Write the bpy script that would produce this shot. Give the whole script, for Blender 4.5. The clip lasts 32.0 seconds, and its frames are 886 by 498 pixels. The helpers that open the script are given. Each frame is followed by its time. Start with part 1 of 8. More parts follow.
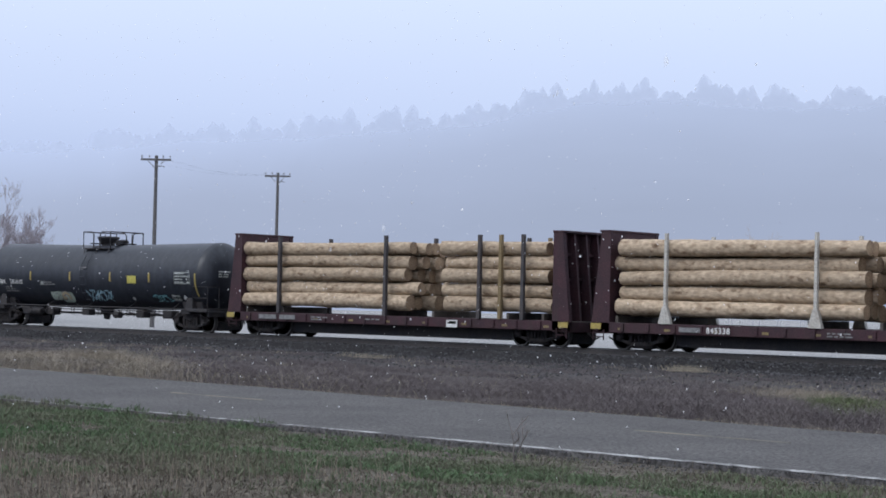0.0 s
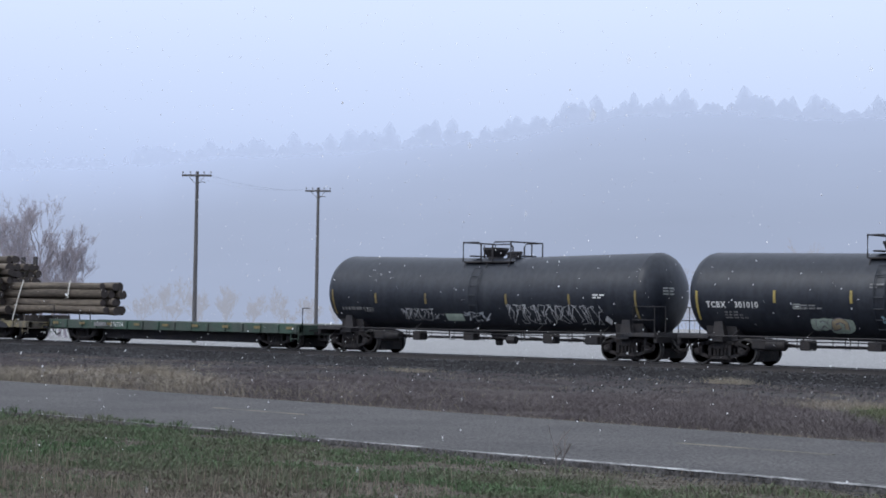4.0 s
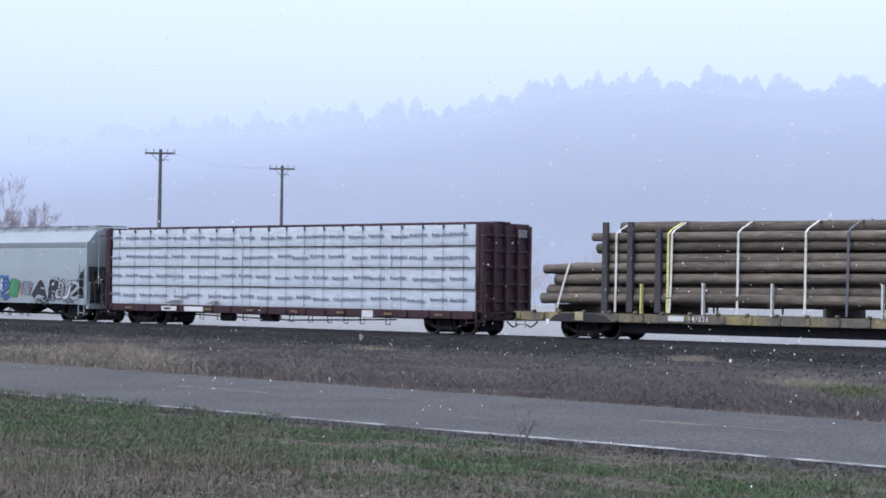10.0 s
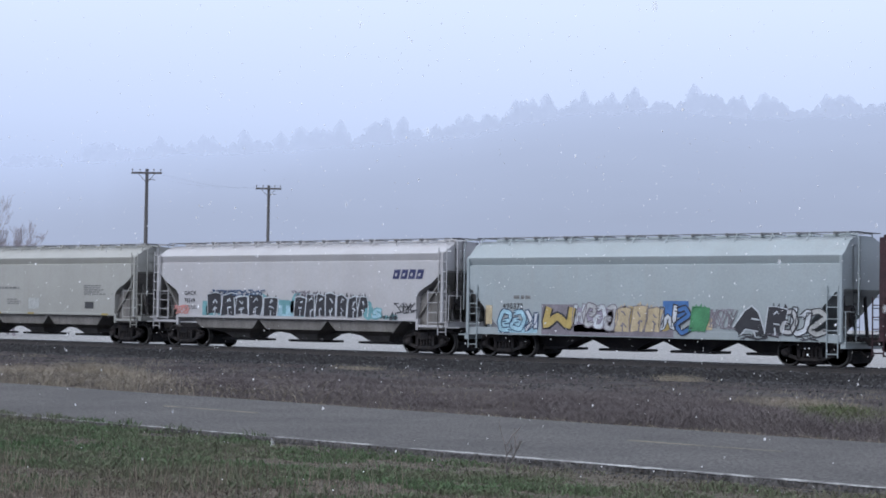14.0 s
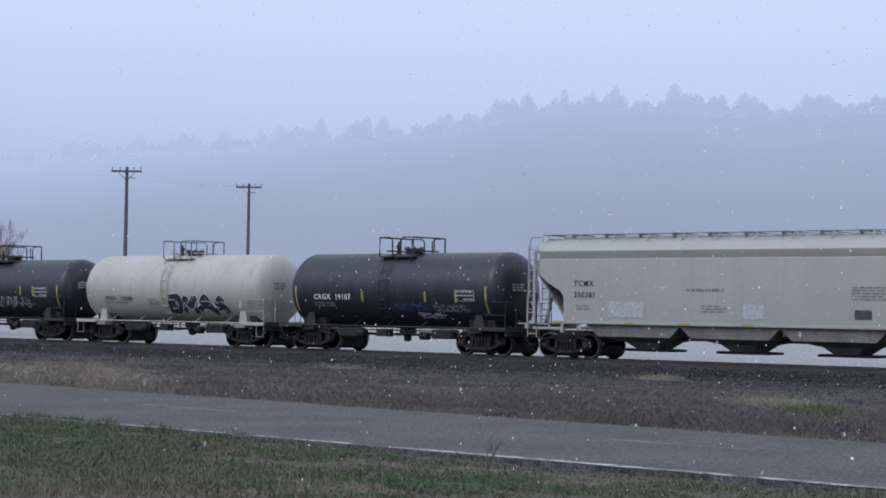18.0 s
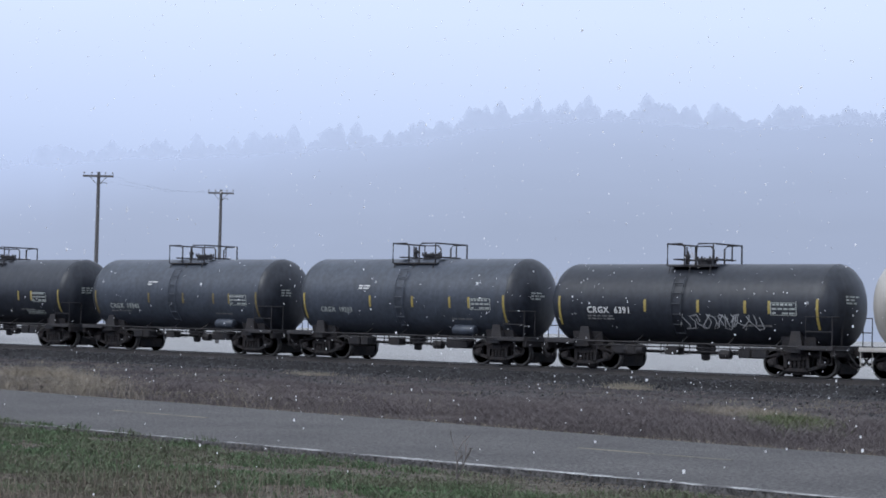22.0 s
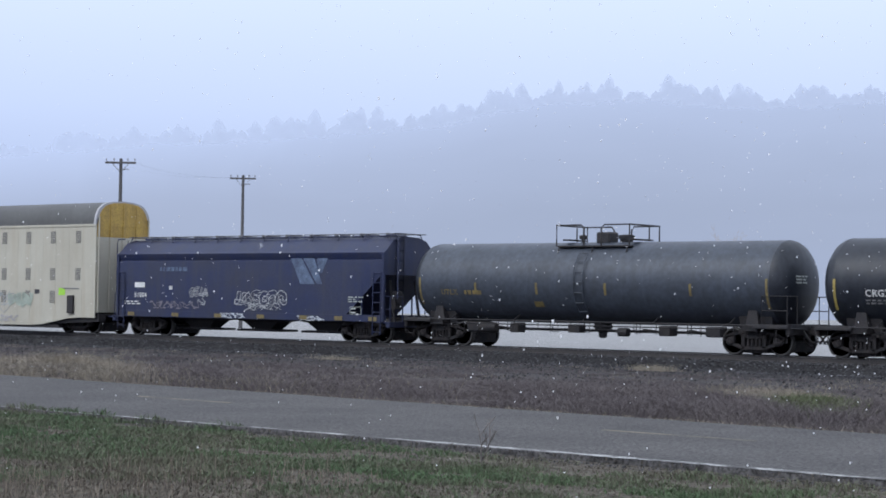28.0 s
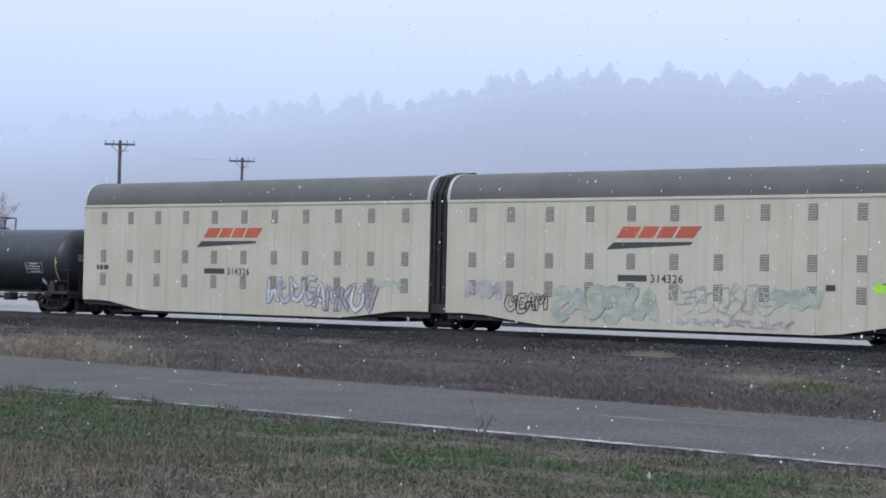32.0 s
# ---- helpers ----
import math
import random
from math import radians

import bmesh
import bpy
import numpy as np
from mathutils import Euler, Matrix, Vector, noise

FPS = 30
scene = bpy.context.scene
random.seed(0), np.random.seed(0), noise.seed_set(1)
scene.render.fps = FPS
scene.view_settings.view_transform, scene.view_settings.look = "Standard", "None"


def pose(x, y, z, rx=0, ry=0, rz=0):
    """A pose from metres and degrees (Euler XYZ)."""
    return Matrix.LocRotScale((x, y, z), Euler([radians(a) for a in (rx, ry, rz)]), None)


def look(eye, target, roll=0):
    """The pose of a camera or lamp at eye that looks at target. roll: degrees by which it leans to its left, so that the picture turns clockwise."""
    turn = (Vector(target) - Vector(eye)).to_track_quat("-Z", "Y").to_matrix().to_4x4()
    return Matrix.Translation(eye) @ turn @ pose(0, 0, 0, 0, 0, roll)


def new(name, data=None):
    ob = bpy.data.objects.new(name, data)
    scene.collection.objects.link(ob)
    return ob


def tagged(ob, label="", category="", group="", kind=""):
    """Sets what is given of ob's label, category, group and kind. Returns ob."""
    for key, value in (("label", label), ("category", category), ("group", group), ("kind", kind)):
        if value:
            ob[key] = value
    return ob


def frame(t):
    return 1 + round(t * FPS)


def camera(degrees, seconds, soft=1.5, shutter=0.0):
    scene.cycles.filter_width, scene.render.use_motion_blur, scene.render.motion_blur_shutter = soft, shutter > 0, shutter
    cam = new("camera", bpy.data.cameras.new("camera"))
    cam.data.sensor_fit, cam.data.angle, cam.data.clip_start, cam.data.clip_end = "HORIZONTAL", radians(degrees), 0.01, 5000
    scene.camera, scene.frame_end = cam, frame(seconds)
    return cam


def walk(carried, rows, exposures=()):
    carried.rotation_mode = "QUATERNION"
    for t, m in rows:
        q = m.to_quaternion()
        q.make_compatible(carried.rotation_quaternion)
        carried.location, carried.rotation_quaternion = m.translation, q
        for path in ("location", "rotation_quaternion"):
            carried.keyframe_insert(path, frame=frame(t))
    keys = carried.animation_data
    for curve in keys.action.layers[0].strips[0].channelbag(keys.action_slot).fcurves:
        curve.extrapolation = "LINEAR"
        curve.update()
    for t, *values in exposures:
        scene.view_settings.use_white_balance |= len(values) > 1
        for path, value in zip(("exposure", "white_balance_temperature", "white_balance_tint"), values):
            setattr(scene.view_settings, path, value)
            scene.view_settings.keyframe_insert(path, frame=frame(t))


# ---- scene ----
EYE = Vector((0.0, 0.0, 1.554))
TRACK_Y = 56.336          # centre line of the track; z = 0 is the top of the rails


def aim(yaw, pitch, roll):
    """The camera's pose: yaw from the track's normal (right is positive), pitch and roll, in degrees."""
    y, p = radians(yaw), radians(pitch)
    return look(EYE, EYE + Vector((math.sin(y) * math.cos(p), math.cos(y) * math.cos(p), math.sin(p))), roll)


cam = camera(26.341, 32.0, soft=1.75)
walk(cam, [(t, aim(a, b, c)) for t, a, b, c in (
    (0, -40.539, 1.614, 1.308), (0.5, -40.477, 1.543, 0.943), (1, -40.501, 1.577, 1.010), (1.5, -40.695, 1.654, 0.843),
    (2, -40.864, 1.729, 0.840), (2.5, -41.037, 1.594, 0.830), (3, -41.230, 1.847, 0.758), (3.5, -41.564, 1.976, 0.810),
    (4, -41.776, 2.003, 0.929), (4.5, -41.781, 2.081, 0.993), (6.5, -41.418, 1.986, 0.798), (7, -41.412, 2.058, 0.837),
    (7.5, -41.294, 2.216, 0.969), (8, -41.200, 2.144, 0.936), (8.5, -41.087, 2.143, 0.981), (9, -40.957, 1.966, 0.918),
    (9.5, -40.775, 1.702, 0.904), (10, -40.681, 1.352, 0.863), (10.5, -40.641, 1.199, 0.764), (11, -40.502, 1.006, 0.730),
    (11.5, -40.539, 1.321, 0.649), (12, -40.586, 1.286, 0.699), (12.5, -40.553, 1.327, 0.647), (13, -40.576, 1.504, 0.762),
    (13.5, -40.444, 1.859, 0.945), (14, -40.283, 1.960, 0.888), (14.5, -40.056, 2.161, 1.147), (16.5, -40.111, 2.397, 1.102),
    (17, -40.005, 2.233, 0.973), (17.5, -39.796, 2.187, 1.014), (18, -39.690, 1.933, 0.933), (18.5, -39.534, 1.758, 1.084),
    (19, -39.136, 1.453, 1.369), (19.5, -39.063, 1.267, 1.424), (20, -38.829, 1.563, 1.200), (20.5, -38.806, 1.798, 1.414),
    (21, -38.900, 1.871, 1.487), (21.5, -38.847, 2.022, 1.352), (22, -38.844, 2.183, 1.368), (22.5, -38.705, 2.171, 1.297),
    (23, -38.905, 1.935, 1.388), (23.5, -39.139, 1.905, 1.219), (24, -39.352, 2.027, 1.374), (24.5, -39.612, 1.965, 1.467),
    (25, -39.735, 1.855, 1.255), (25.5, -39.792, 1.796, 1.065), (26, -39.820, 1.596, 1.264), (26.5, -39.889, 1.773, 1.064),
    (28.5, -39.327, 1.537, 0.944), (29, -38.940, 1.357, 1.227), (29.5, -38.300, 1.340, 1.468), (30, -38.553, 1.340, 1.344),
    (30.5, -38.790, 1.409, 1.388), (31, -38.974, 1.429, 1.312), (31.5, -39.253, 1.351, 1.379), (32, -39.459, 1.194, 1.321),
)], exposures=((0,.02,6450,10),(5,.02,6350,10),(8,.22,6150,13),(11,.3,6150,13),(13.5,.14,6400,11),(16.5,-.27,6150,10),(19,-.07,6250,10),(23,.03,6350,10),(29,.08,6350,10),(32,.08,6350,10)))

# the train's way along the track: seconds, metres
RUN = ((0, 0.000), (4, 38.244), (8, 76.581), (12, 115.360), (16, 154.333), (20, 193.751), (24, 233.388), (28, 273.226), (32, 313.361))

# ---- world and sun: a bright overcast with falling snow ----
world = bpy.data.worlds.new("overcast")
scene.world = world
world.use_nodes = True
wn, wl = world.node_tree.nodes, world.node_tree.links
wn.clear()
w_out = wn.new("ShaderNodeOutputWorld")
w_bg = wn.new("ShaderNodeBackground")
w_sky = wn.new("ShaderNodeTexSky")
w_sky.sky_type = "NISHITA"
w_sky.sun_disc = False
w_sky.sun_elevation, w_sky.sun_rotation = radians(42), radians(165)
w_sky.dust_density, w_sky.air_density = 6.0, 1.5
w_scale = wn.new("ShaderNodeMix")
w_scale.data_type, w_scale.blend_type = "RGBA", "MULTIPLY"
w_scale.inputs["Factor"].default_value = 1.0
w_scale.inputs["B"].default_value = (0.10, 0.10, 0.10, 1)
wl.new(w_sky.outputs["Color"], w_scale.inputs["A"])
w_co = wn.new("ShaderNodeTexCoord")
w_sep = wn.new("ShaderNodeSeparateXYZ")
wl.new(w_co.outputs["Generated"], w_sep.inputs[0])
w_ramp = wn.new("ShaderNodeValToRGB")
els = w_ramp.color_ramp.elements
els[0].position, els[0].color = 0.0, (0.44, 0.53, 0.76, 1)
els[1].position, els[1].color = 1.0, (1.05, 1.14, 1.32, 1)
e = els.new(0.06)
e.color = (0.50, 0.60, 0.86, 1)
e = els.new(0.10)
e.color = (0.61, 0.72, 0.99, 1)
e = els.new(0.16)
e.color = (0.72, 0.83, 1.08, 1)
e = els.new(0.4)
e.color = (0.88, 0.98, 1.20, 1)
wl.new(w_sep.outputs["Z"], w_ramp.inputs["Fac"])
w_mix = wn.new("ShaderNodeMix")
w_mix.data_type = "RGBA"
w_mix.inputs["Factor"].default_value = 0.94      # the cloud hides nearly all of the clear sky
wl.new(w_scale.outputs["Result"], w_mix.inputs["A"])
wl.new(w_ramp.outputs["Color"], w_mix.inputs["B"])
wl.new(w_mix.outputs["Result"], w_bg.inputs["Color"])
w_bg.inputs["Strength"].default_value = 1.0
wl.new(w_bg.outputs[0], w_out.inputs["Surface"])
sun = new("sun", bpy.data.lights.new("sun", "SUN"))
sun.data.energy, sun.data.angle, sun.data.color = 1.45, radians(35), (0.96, 0.98, 1.0)
sun.matrix_world = look((0, 0, 60), (16, 43, 18))


# ---- materials ----
def mat(name, a, b=None, rough=0.6, metal=0.0, big=0.6, fine=18.0, stretch=(1, 1, 1), bump=0.15, vary=0.25,
        streak=0.0, streak_col=(0.05, 0.045, 0.04), cut=(0.35, 0.65), spread=0.0, spec=0.5):
    m = bpy.data.materials.new(name)
    m.use_nodes = True
    n, l = m.node_tree.nodes, m.node_tree.links
    n.clear()
    out = n.new("ShaderNodeOutputMaterial")
    bs = n.new("ShaderNodeBsdfPrincipled")
    l.new(bs.outputs[0], out.inputs[0])
    co = n.new("ShaderNodeTexCoord")
    mp = n.new("ShaderNodeMapping")
    mp.inputs["Scale"].default_value = stretch
    l.new(co.outputs["Object"], mp.inputs[0])
    t1 = n.new("ShaderNodeTexNoise")
    t1.inputs["Scale"].default_value, t1.inputs["Detail"].default_value = big, 6
    t1.inputs["Roughness"].default_value = 0.6
    l.new(mp.outputs[0], t1.inputs["Vector"])
    r1 = n.new("ShaderNodeMapRange")
    r1.inputs[1].default_value, r1.inputs[2].default_value = cut
    l.new(t1.outputs[0], r1.inputs[0])
    mx = n.new("ShaderNodeMix")
    mx.data_type = "RGBA"
    b = b or tuple(c * 0.75 for c in a)
    mx.inputs["A"].default_value, mx.inputs["B"].default_value = (*a, 1), (*b, 1)
    l.new(r1.outputs[0], mx.inputs["Factor"])
    col = mx.outputs["Result"]
    t2 = n.new("ShaderNodeTexNoise")
    t2.inputs["Scale"].default_value, t2.inputs["Detail"].default_value = fine, 4
    l.new(mp.outputs[0], t2.inputs["Vector"])
    r2 = n.new("ShaderNodeMapRange")
    r2.inputs[1].default_value, r2.inputs[2].default_value = 0.3, 0.7
    r2.inputs[3].default_value, r2.inputs[4].default_value = 1 - vary, 1 + vary
    l.new(t2.outputs[0], r2.inputs[0])
    last = r2.outputs[0]
    if spread:
        oi = n.new("ShaderNodeObjectInfo")
        r3 = n.new("ShaderNodeMapRange")
        r3.inputs[3].default_value, r3.inputs[4].default_value = 1 - spread, 1 + spread
        l.new(oi.outputs["Random"], r3.inputs[0])
        mu = n.new("ShaderNodeMath")
        mu.operation = "MULTIPLY"
        l.new(last, mu.inputs[0])
        l.new(r3.outputs[0], mu.inputs[1])
        last = mu.outputs[0]
    vm = n.new("ShaderNodeVectorMath")
    vm.operation = "SCALE"
    l.new(col, vm.inputs[0])
    l.new(last, vm.inputs["Scale"])
    col = vm.outputs[0]
    if streak:
        mp2 = n.new("ShaderNodeMapping")
        mp2.inputs["Scale"].default_value = (2.2, 2.2, 0.16)
        l.new(co.outputs["Object"], mp2.inputs[0])
        t3 = n.new("ShaderNodeTexNoise")
        t3.inputs["Scale"].default_value, t3.inputs["Detail"].default_value = 1.6, 5
        l.new(mp2.outputs[0], t3.inputs["Vector"])
        r4 = n.new("ShaderNodeMapRange")
        r4.inputs[1].default_value, r4.inputs[2].default_value, r4.inputs[4].default_value = 0.48, 0.75, streak
        l.new(t3.outputs[0], r4.inputs[0])
        m2 = n.new("ShaderNodeMix")
        m2.data_type = "RGBA"
        m2.inputs["B"].default_value = (*streak_col, 1)
        l.new(r4.outputs[0], m2.inputs["Factor"])
        l.new(col, m2.inputs["A"])
        col = m2.outputs["Result"]
    l.new(col, bs.inputs["Base Color"])
    bs.inputs["Metallic"].default_value = metal
    bs.inputs["Specular IOR Level"].default_value = spec
    r5 = n.new("ShaderNodeMapRange")
    r5.inputs[3].default_value, r5.inputs[4].default_value = max(rough - 0.12, 0.05), min(rough + 0.12, 1)
    l.new(t1.outputs[0], r5.inputs[0])
    l.new(r5.outputs[0], bs.inputs["Roughness"])
    if bump:
        bp = n.new("ShaderNodeBump")
        bp.inputs["Strength"].default_value, bp.inputs["Distance"].default_value = bump, 0.02
        l.new(t2.outputs[0], bp.inputs["Height"])
        l.new(bp.outputs[0], bs.inputs["Normal"])
    return m


BLACK = mat("black_tank_paint", (0.014, 0.017, 0.024), (0.020, 0.023, 0.031), 0.44, big=0.9, fine=6, bump=0.04, streak=0.75, streak_col=(0.034, 0.037, 0.044), vary=0.27, spec=0.42)
SLATE = mat("faded_black_paint", (0.054, 0.064, 0.084), (0.041, 0.048, 0.062), 0.46, big=0.9, fine=6, bump=0.04, streak=0.65, streak_col=(0.034, 0.037, 0.043), vary=0.22, spec=0.45)
WALKWAY = mat("galvanised_walk", (0.20, 0.20, 0.21), (0.15, 0.15, 0.155), 0.6, big=3)
WHITE_TANK = mat("off_white_tank_paint", (0.415, 0.398, 0.368), (0.36, 0.338, 0.306), 0.5, big=0.5, bump=0.02, streak=0.42, streak_col=(0.27, 0.23, 0.18), vary=0.05)
FRAME_BLACK = mat("black_steel", (0.022, 0.022, 0.026), (0.040, 0.035, 0.034), 0.65, big=2.0, bump=0.1, spec=0.35)
TRUCK = mat("greasy_steel", (0.023, 0.023, 0.025), (0.043, 0.037, 0.036), 0.85, big=4.0, bump=0.2, spec=0.15, vary=0.4)
WHEEL = mat("wheel_steel", (0.040, 0.034, 0.034), (0.066, 0.045, 0.041), 0.7, big=4.0, bump=0.1, spec=0.2)
TREAD = mat("bright_tread", (0.070, 0.066, 0.064), (0.05, 0.047, 0.045), 0.55, metal=0.2, big=5, bump=0)
MAROON = mat("maroon_paint", (0.055, 0.023, 0.029), (0.038, 0.021, 0.026), 0.65, big=1.4, streak=0.75, streak_col=(0.040, 0.027, 0.027), vary=0.35, spec=0.3)
YELLOW = mat("yellow_paint", (0.29, 0.235, 0.095), (0.125, 0.110, 0.085), 0.65, big=1.0, streak=0.75, streak_col=(0.062, 0.056, 0.05), vary=0.35, cut=(0.36, 0.55))
GREEN = mat("green_paint", (0.034, 0.082, 0.054), (0.050, 0.062, 0.052), 0.65, big=1.0, streak=0.8, streak_col=(0.072, 0.074, 0.066), vary=0.3)
DECK_WOOD = mat("deck_boards", (0.055, 0.045, 0.038), (0.09, 0.08, 0.07), 0.85, big=2, stretch=(8, 1, 1))
GREY_HOP = mat("light_grey_paint", (0.315, 0.360, 0.376), (0.285, 0.322, 0.332), 0.42, big=0.5, bump=0.03, vary=0.06, streak=0.3, streak_col=(0.30, 0.31, 0.30))
WHITE_HOP = mat("white_grey_paint", (0.44, 0.436, 0.45), (0.39, 0.38, 0.39), 0.42, big=0.5, bump=0.03, vary=0.06, streak=0.22, streak_col=(0.42, 0.38, 0.34))
CREAM_HOP = mat("beige_grey_paint", (0.335, 0.335, 0.312), (0.30, 0.30, 0.278), 0.45, big=0.5, bump=0.03, vary=0.06, streak=0.32, streak_col=(0.275, 0.265, 0.235))
REPAINT = mat("pale_repaint", (0.385, 0.40, 0.395), (0.35, 0.36, 0.35), 0.5, big=2)
BLUE_HOP = mat("dark_blue_paint", (0.016, 0.024, 0.072), (0.028, 0.032, 0.062), 0.5, big=0.8, bump=0.03, streak=0.55, streak_col=(0.044, 0.043, 0.056), vary=0.14, spec=0.4)
CHUTE = mat("dusty_dark_grey", (0.21, 0.20, 0.19), (0.15, 0.14, 0.13), 0.7, big=1.2, streak=0.4)
CREAM = mat("cream_rack_paint", (0.51, 0.485, 0.40), (0.445, 0.415, 0.335), 0.5, big=0.45, bump=0.03, vary=0.06, streak=0.45, streak_col=(0.40, 0.335, 0.24))
ROOF_GREY = mat("galvanised_roof", (0.108, 0.108, 0.106), (0.090, 0.090, 0.089), 0.6, metal=0.0, big=0.35, fine=5, vary=0.07, spec=0.3, bump=0.03)
VENT = mat("vent_holes", (0.13, 0.125, 0.115), (0.19, 0.18, 0.16), 0.7, big=6)
DOOR_YELLOW = mat("ochre_door", (0.52, 0.34, 0.07), (0.42, 0.27, 0.07), 0.55, big=1.5, streak=0.4, streak_col=(0.2, 0.13, 0.05))
BELLOWS = mat("black_rubber", (0.012, 0.012, 0.013), rough=0.8)
LOG = mat("peeled_log", (0.145, 0.092, 0.058), (0.405, 0.318, 0.228), 0.85, big=2.4, fine=6, stretch=(0.8, 1.6, 1.6), bump=0.8, vary=0.30, spread=0.16, cut=(0.315, 0.46), streak=0.5, streak_col=(0.25, 0.175, 0.112), spec=0.2)
LOG_END = mat("sawn_log_end", (0.35, 0.255, 0.165), (0.22, 0.15, 0.10), 0.9, big=2.2, spread=0.3, spec=0.2)
POLE_WOOD = mat("treated_pole", (0.078, 0.065, 0.055), (0.145, 0.120, 0.094), 0.85, big=0.9, fine=7, stretch=(0.35, 2.2, 2.2), bump=0.4, spread=0.32, vary=0.3, spec=0.25)
POLE_END = mat("treated_pole_end", (0.050, 0.040, 0.036), rough=0.85)
TORN = mat("dirty_torn_wrap", (0.20, 0.19, 0.18), (0.10, 0.09, 0.085), 0.7, big=6)
WRAP = mat("white_lumber_wrap", (0.56, 0.60, 0.64), (0.475, 0.515, 0.56), 0.26, big=1.3, fine=7.0, stretch=(0.7, 1, 2.0), bump=1.0, vary=0.06)
STRAP_DARK = mat("steel_band", (0.10, 0.11, 0.13), rough=0.5)
MARK_GREY = mat("printed_grey", (0.10, 0.12, 0.17), (0.16, 0.18, 0.24), 0.5, fine=9, vary=0.3)
WEB_YELLOW = mat("yellow_webbing", (0.72, 0.66, 0.22), rough=0.7)
WEB_WHITE = mat("white_webbing", (0.66, 0.65, 0.60), rough=0.7)
LETTER = mat("white_lettering", (0.72, 0.72, 0.70), rough=0.6, vary=0.12)
CHALK = mat("dusty_lettering", (0.42, 0.44, 0.42), (0.30, 0.33, 0.30), 0.7, big=5)
LETTER_DIM = mat("faded_lettering", (0.22, 0.22, 0.22), (0.12, 0.12, 0.12), 0.6, big=5)
LETTER_BLACK = mat("dark_lettering", (0.05, 0.05, 0.055), rough=0.6)
REFLECT = mat("yellow_reflector", (0.38, 0.29, 0.075), (0.27, 0.21, 0.07), 0.4, big=5)
REFLECT_DIM = mat("dirty_reflector", (0.22, 0.17, 0.06), (0.13, 0.10, 0.05), 0.5, big=5)
PANEL_YELLOW = mat("yellow_panel", (0.52, 0.47, 0.10), rough=0.5)
RED_MARK = mat("red_orange_decal", (0.50, 0.11, 0.06), rough=0.5)
BLUE_MARK = mat("navy_decal", (0.030, 0.036, 0.12), rough=0.5)
PALE_BLUE = mat("pale_blue_decal", (0.125, 0.17, 0.255), (0.045, 0.06, 0.11), 0.5, big=2.5)
PLACARD = mat("white_placard", (0.62, 0.62, 0.62), rough=0.5)
WORN_YELLOW = mat("worn_yellow_stencil", (0.27, 0.20, 0.07), (0.12, 0.095, 0.05), 0.6, big=4)
PANEL_BUFF = mat("pale_yellow_paint", (0.42, 0.37, 0.20), (0.30, 0.27, 0.17), 0.6, big=2)
LIME = mat("lime_sticker", (0.42, 0.78, 0.08), rough=0.5)


def spray(name, c):
    return mat("spray_" + name, c, tuple(v * 0.7 for v in c), 0.6, big=2.0, vary=0.15)


SPRAY = {k: spray(k, c) for k, c in dict(
    teal=(0.16, 0.36, 0.39), dark=(0.028, 0.028, 0.036), yellow=(0.48, 0.36, 0.12), blue=(0.06, 0.17, 0.42), green=(0.07, 0.26, 0.12),
    lilac=(0.36, 0.33, 0.42), pale=(0.58, 0.62, 0.66), sand=(0.50, 0.41, 0.26), sky=(0.36, 0.58, 0.68), rose=(0.55, 0.24, 0.22), chrome=(0.46, 0.47, 0.48), moss=(0.42, 0.50, 0.42), wash=(0.42, 0.43, 0.42), smoke=(0.22, 0.20, 0.23), navy=(0.05, 0.09, 0.17), faint_moss=(0.40, 0.445, 0.375), faint_lilac=(0.42, 0.40, 0.42)).items()}


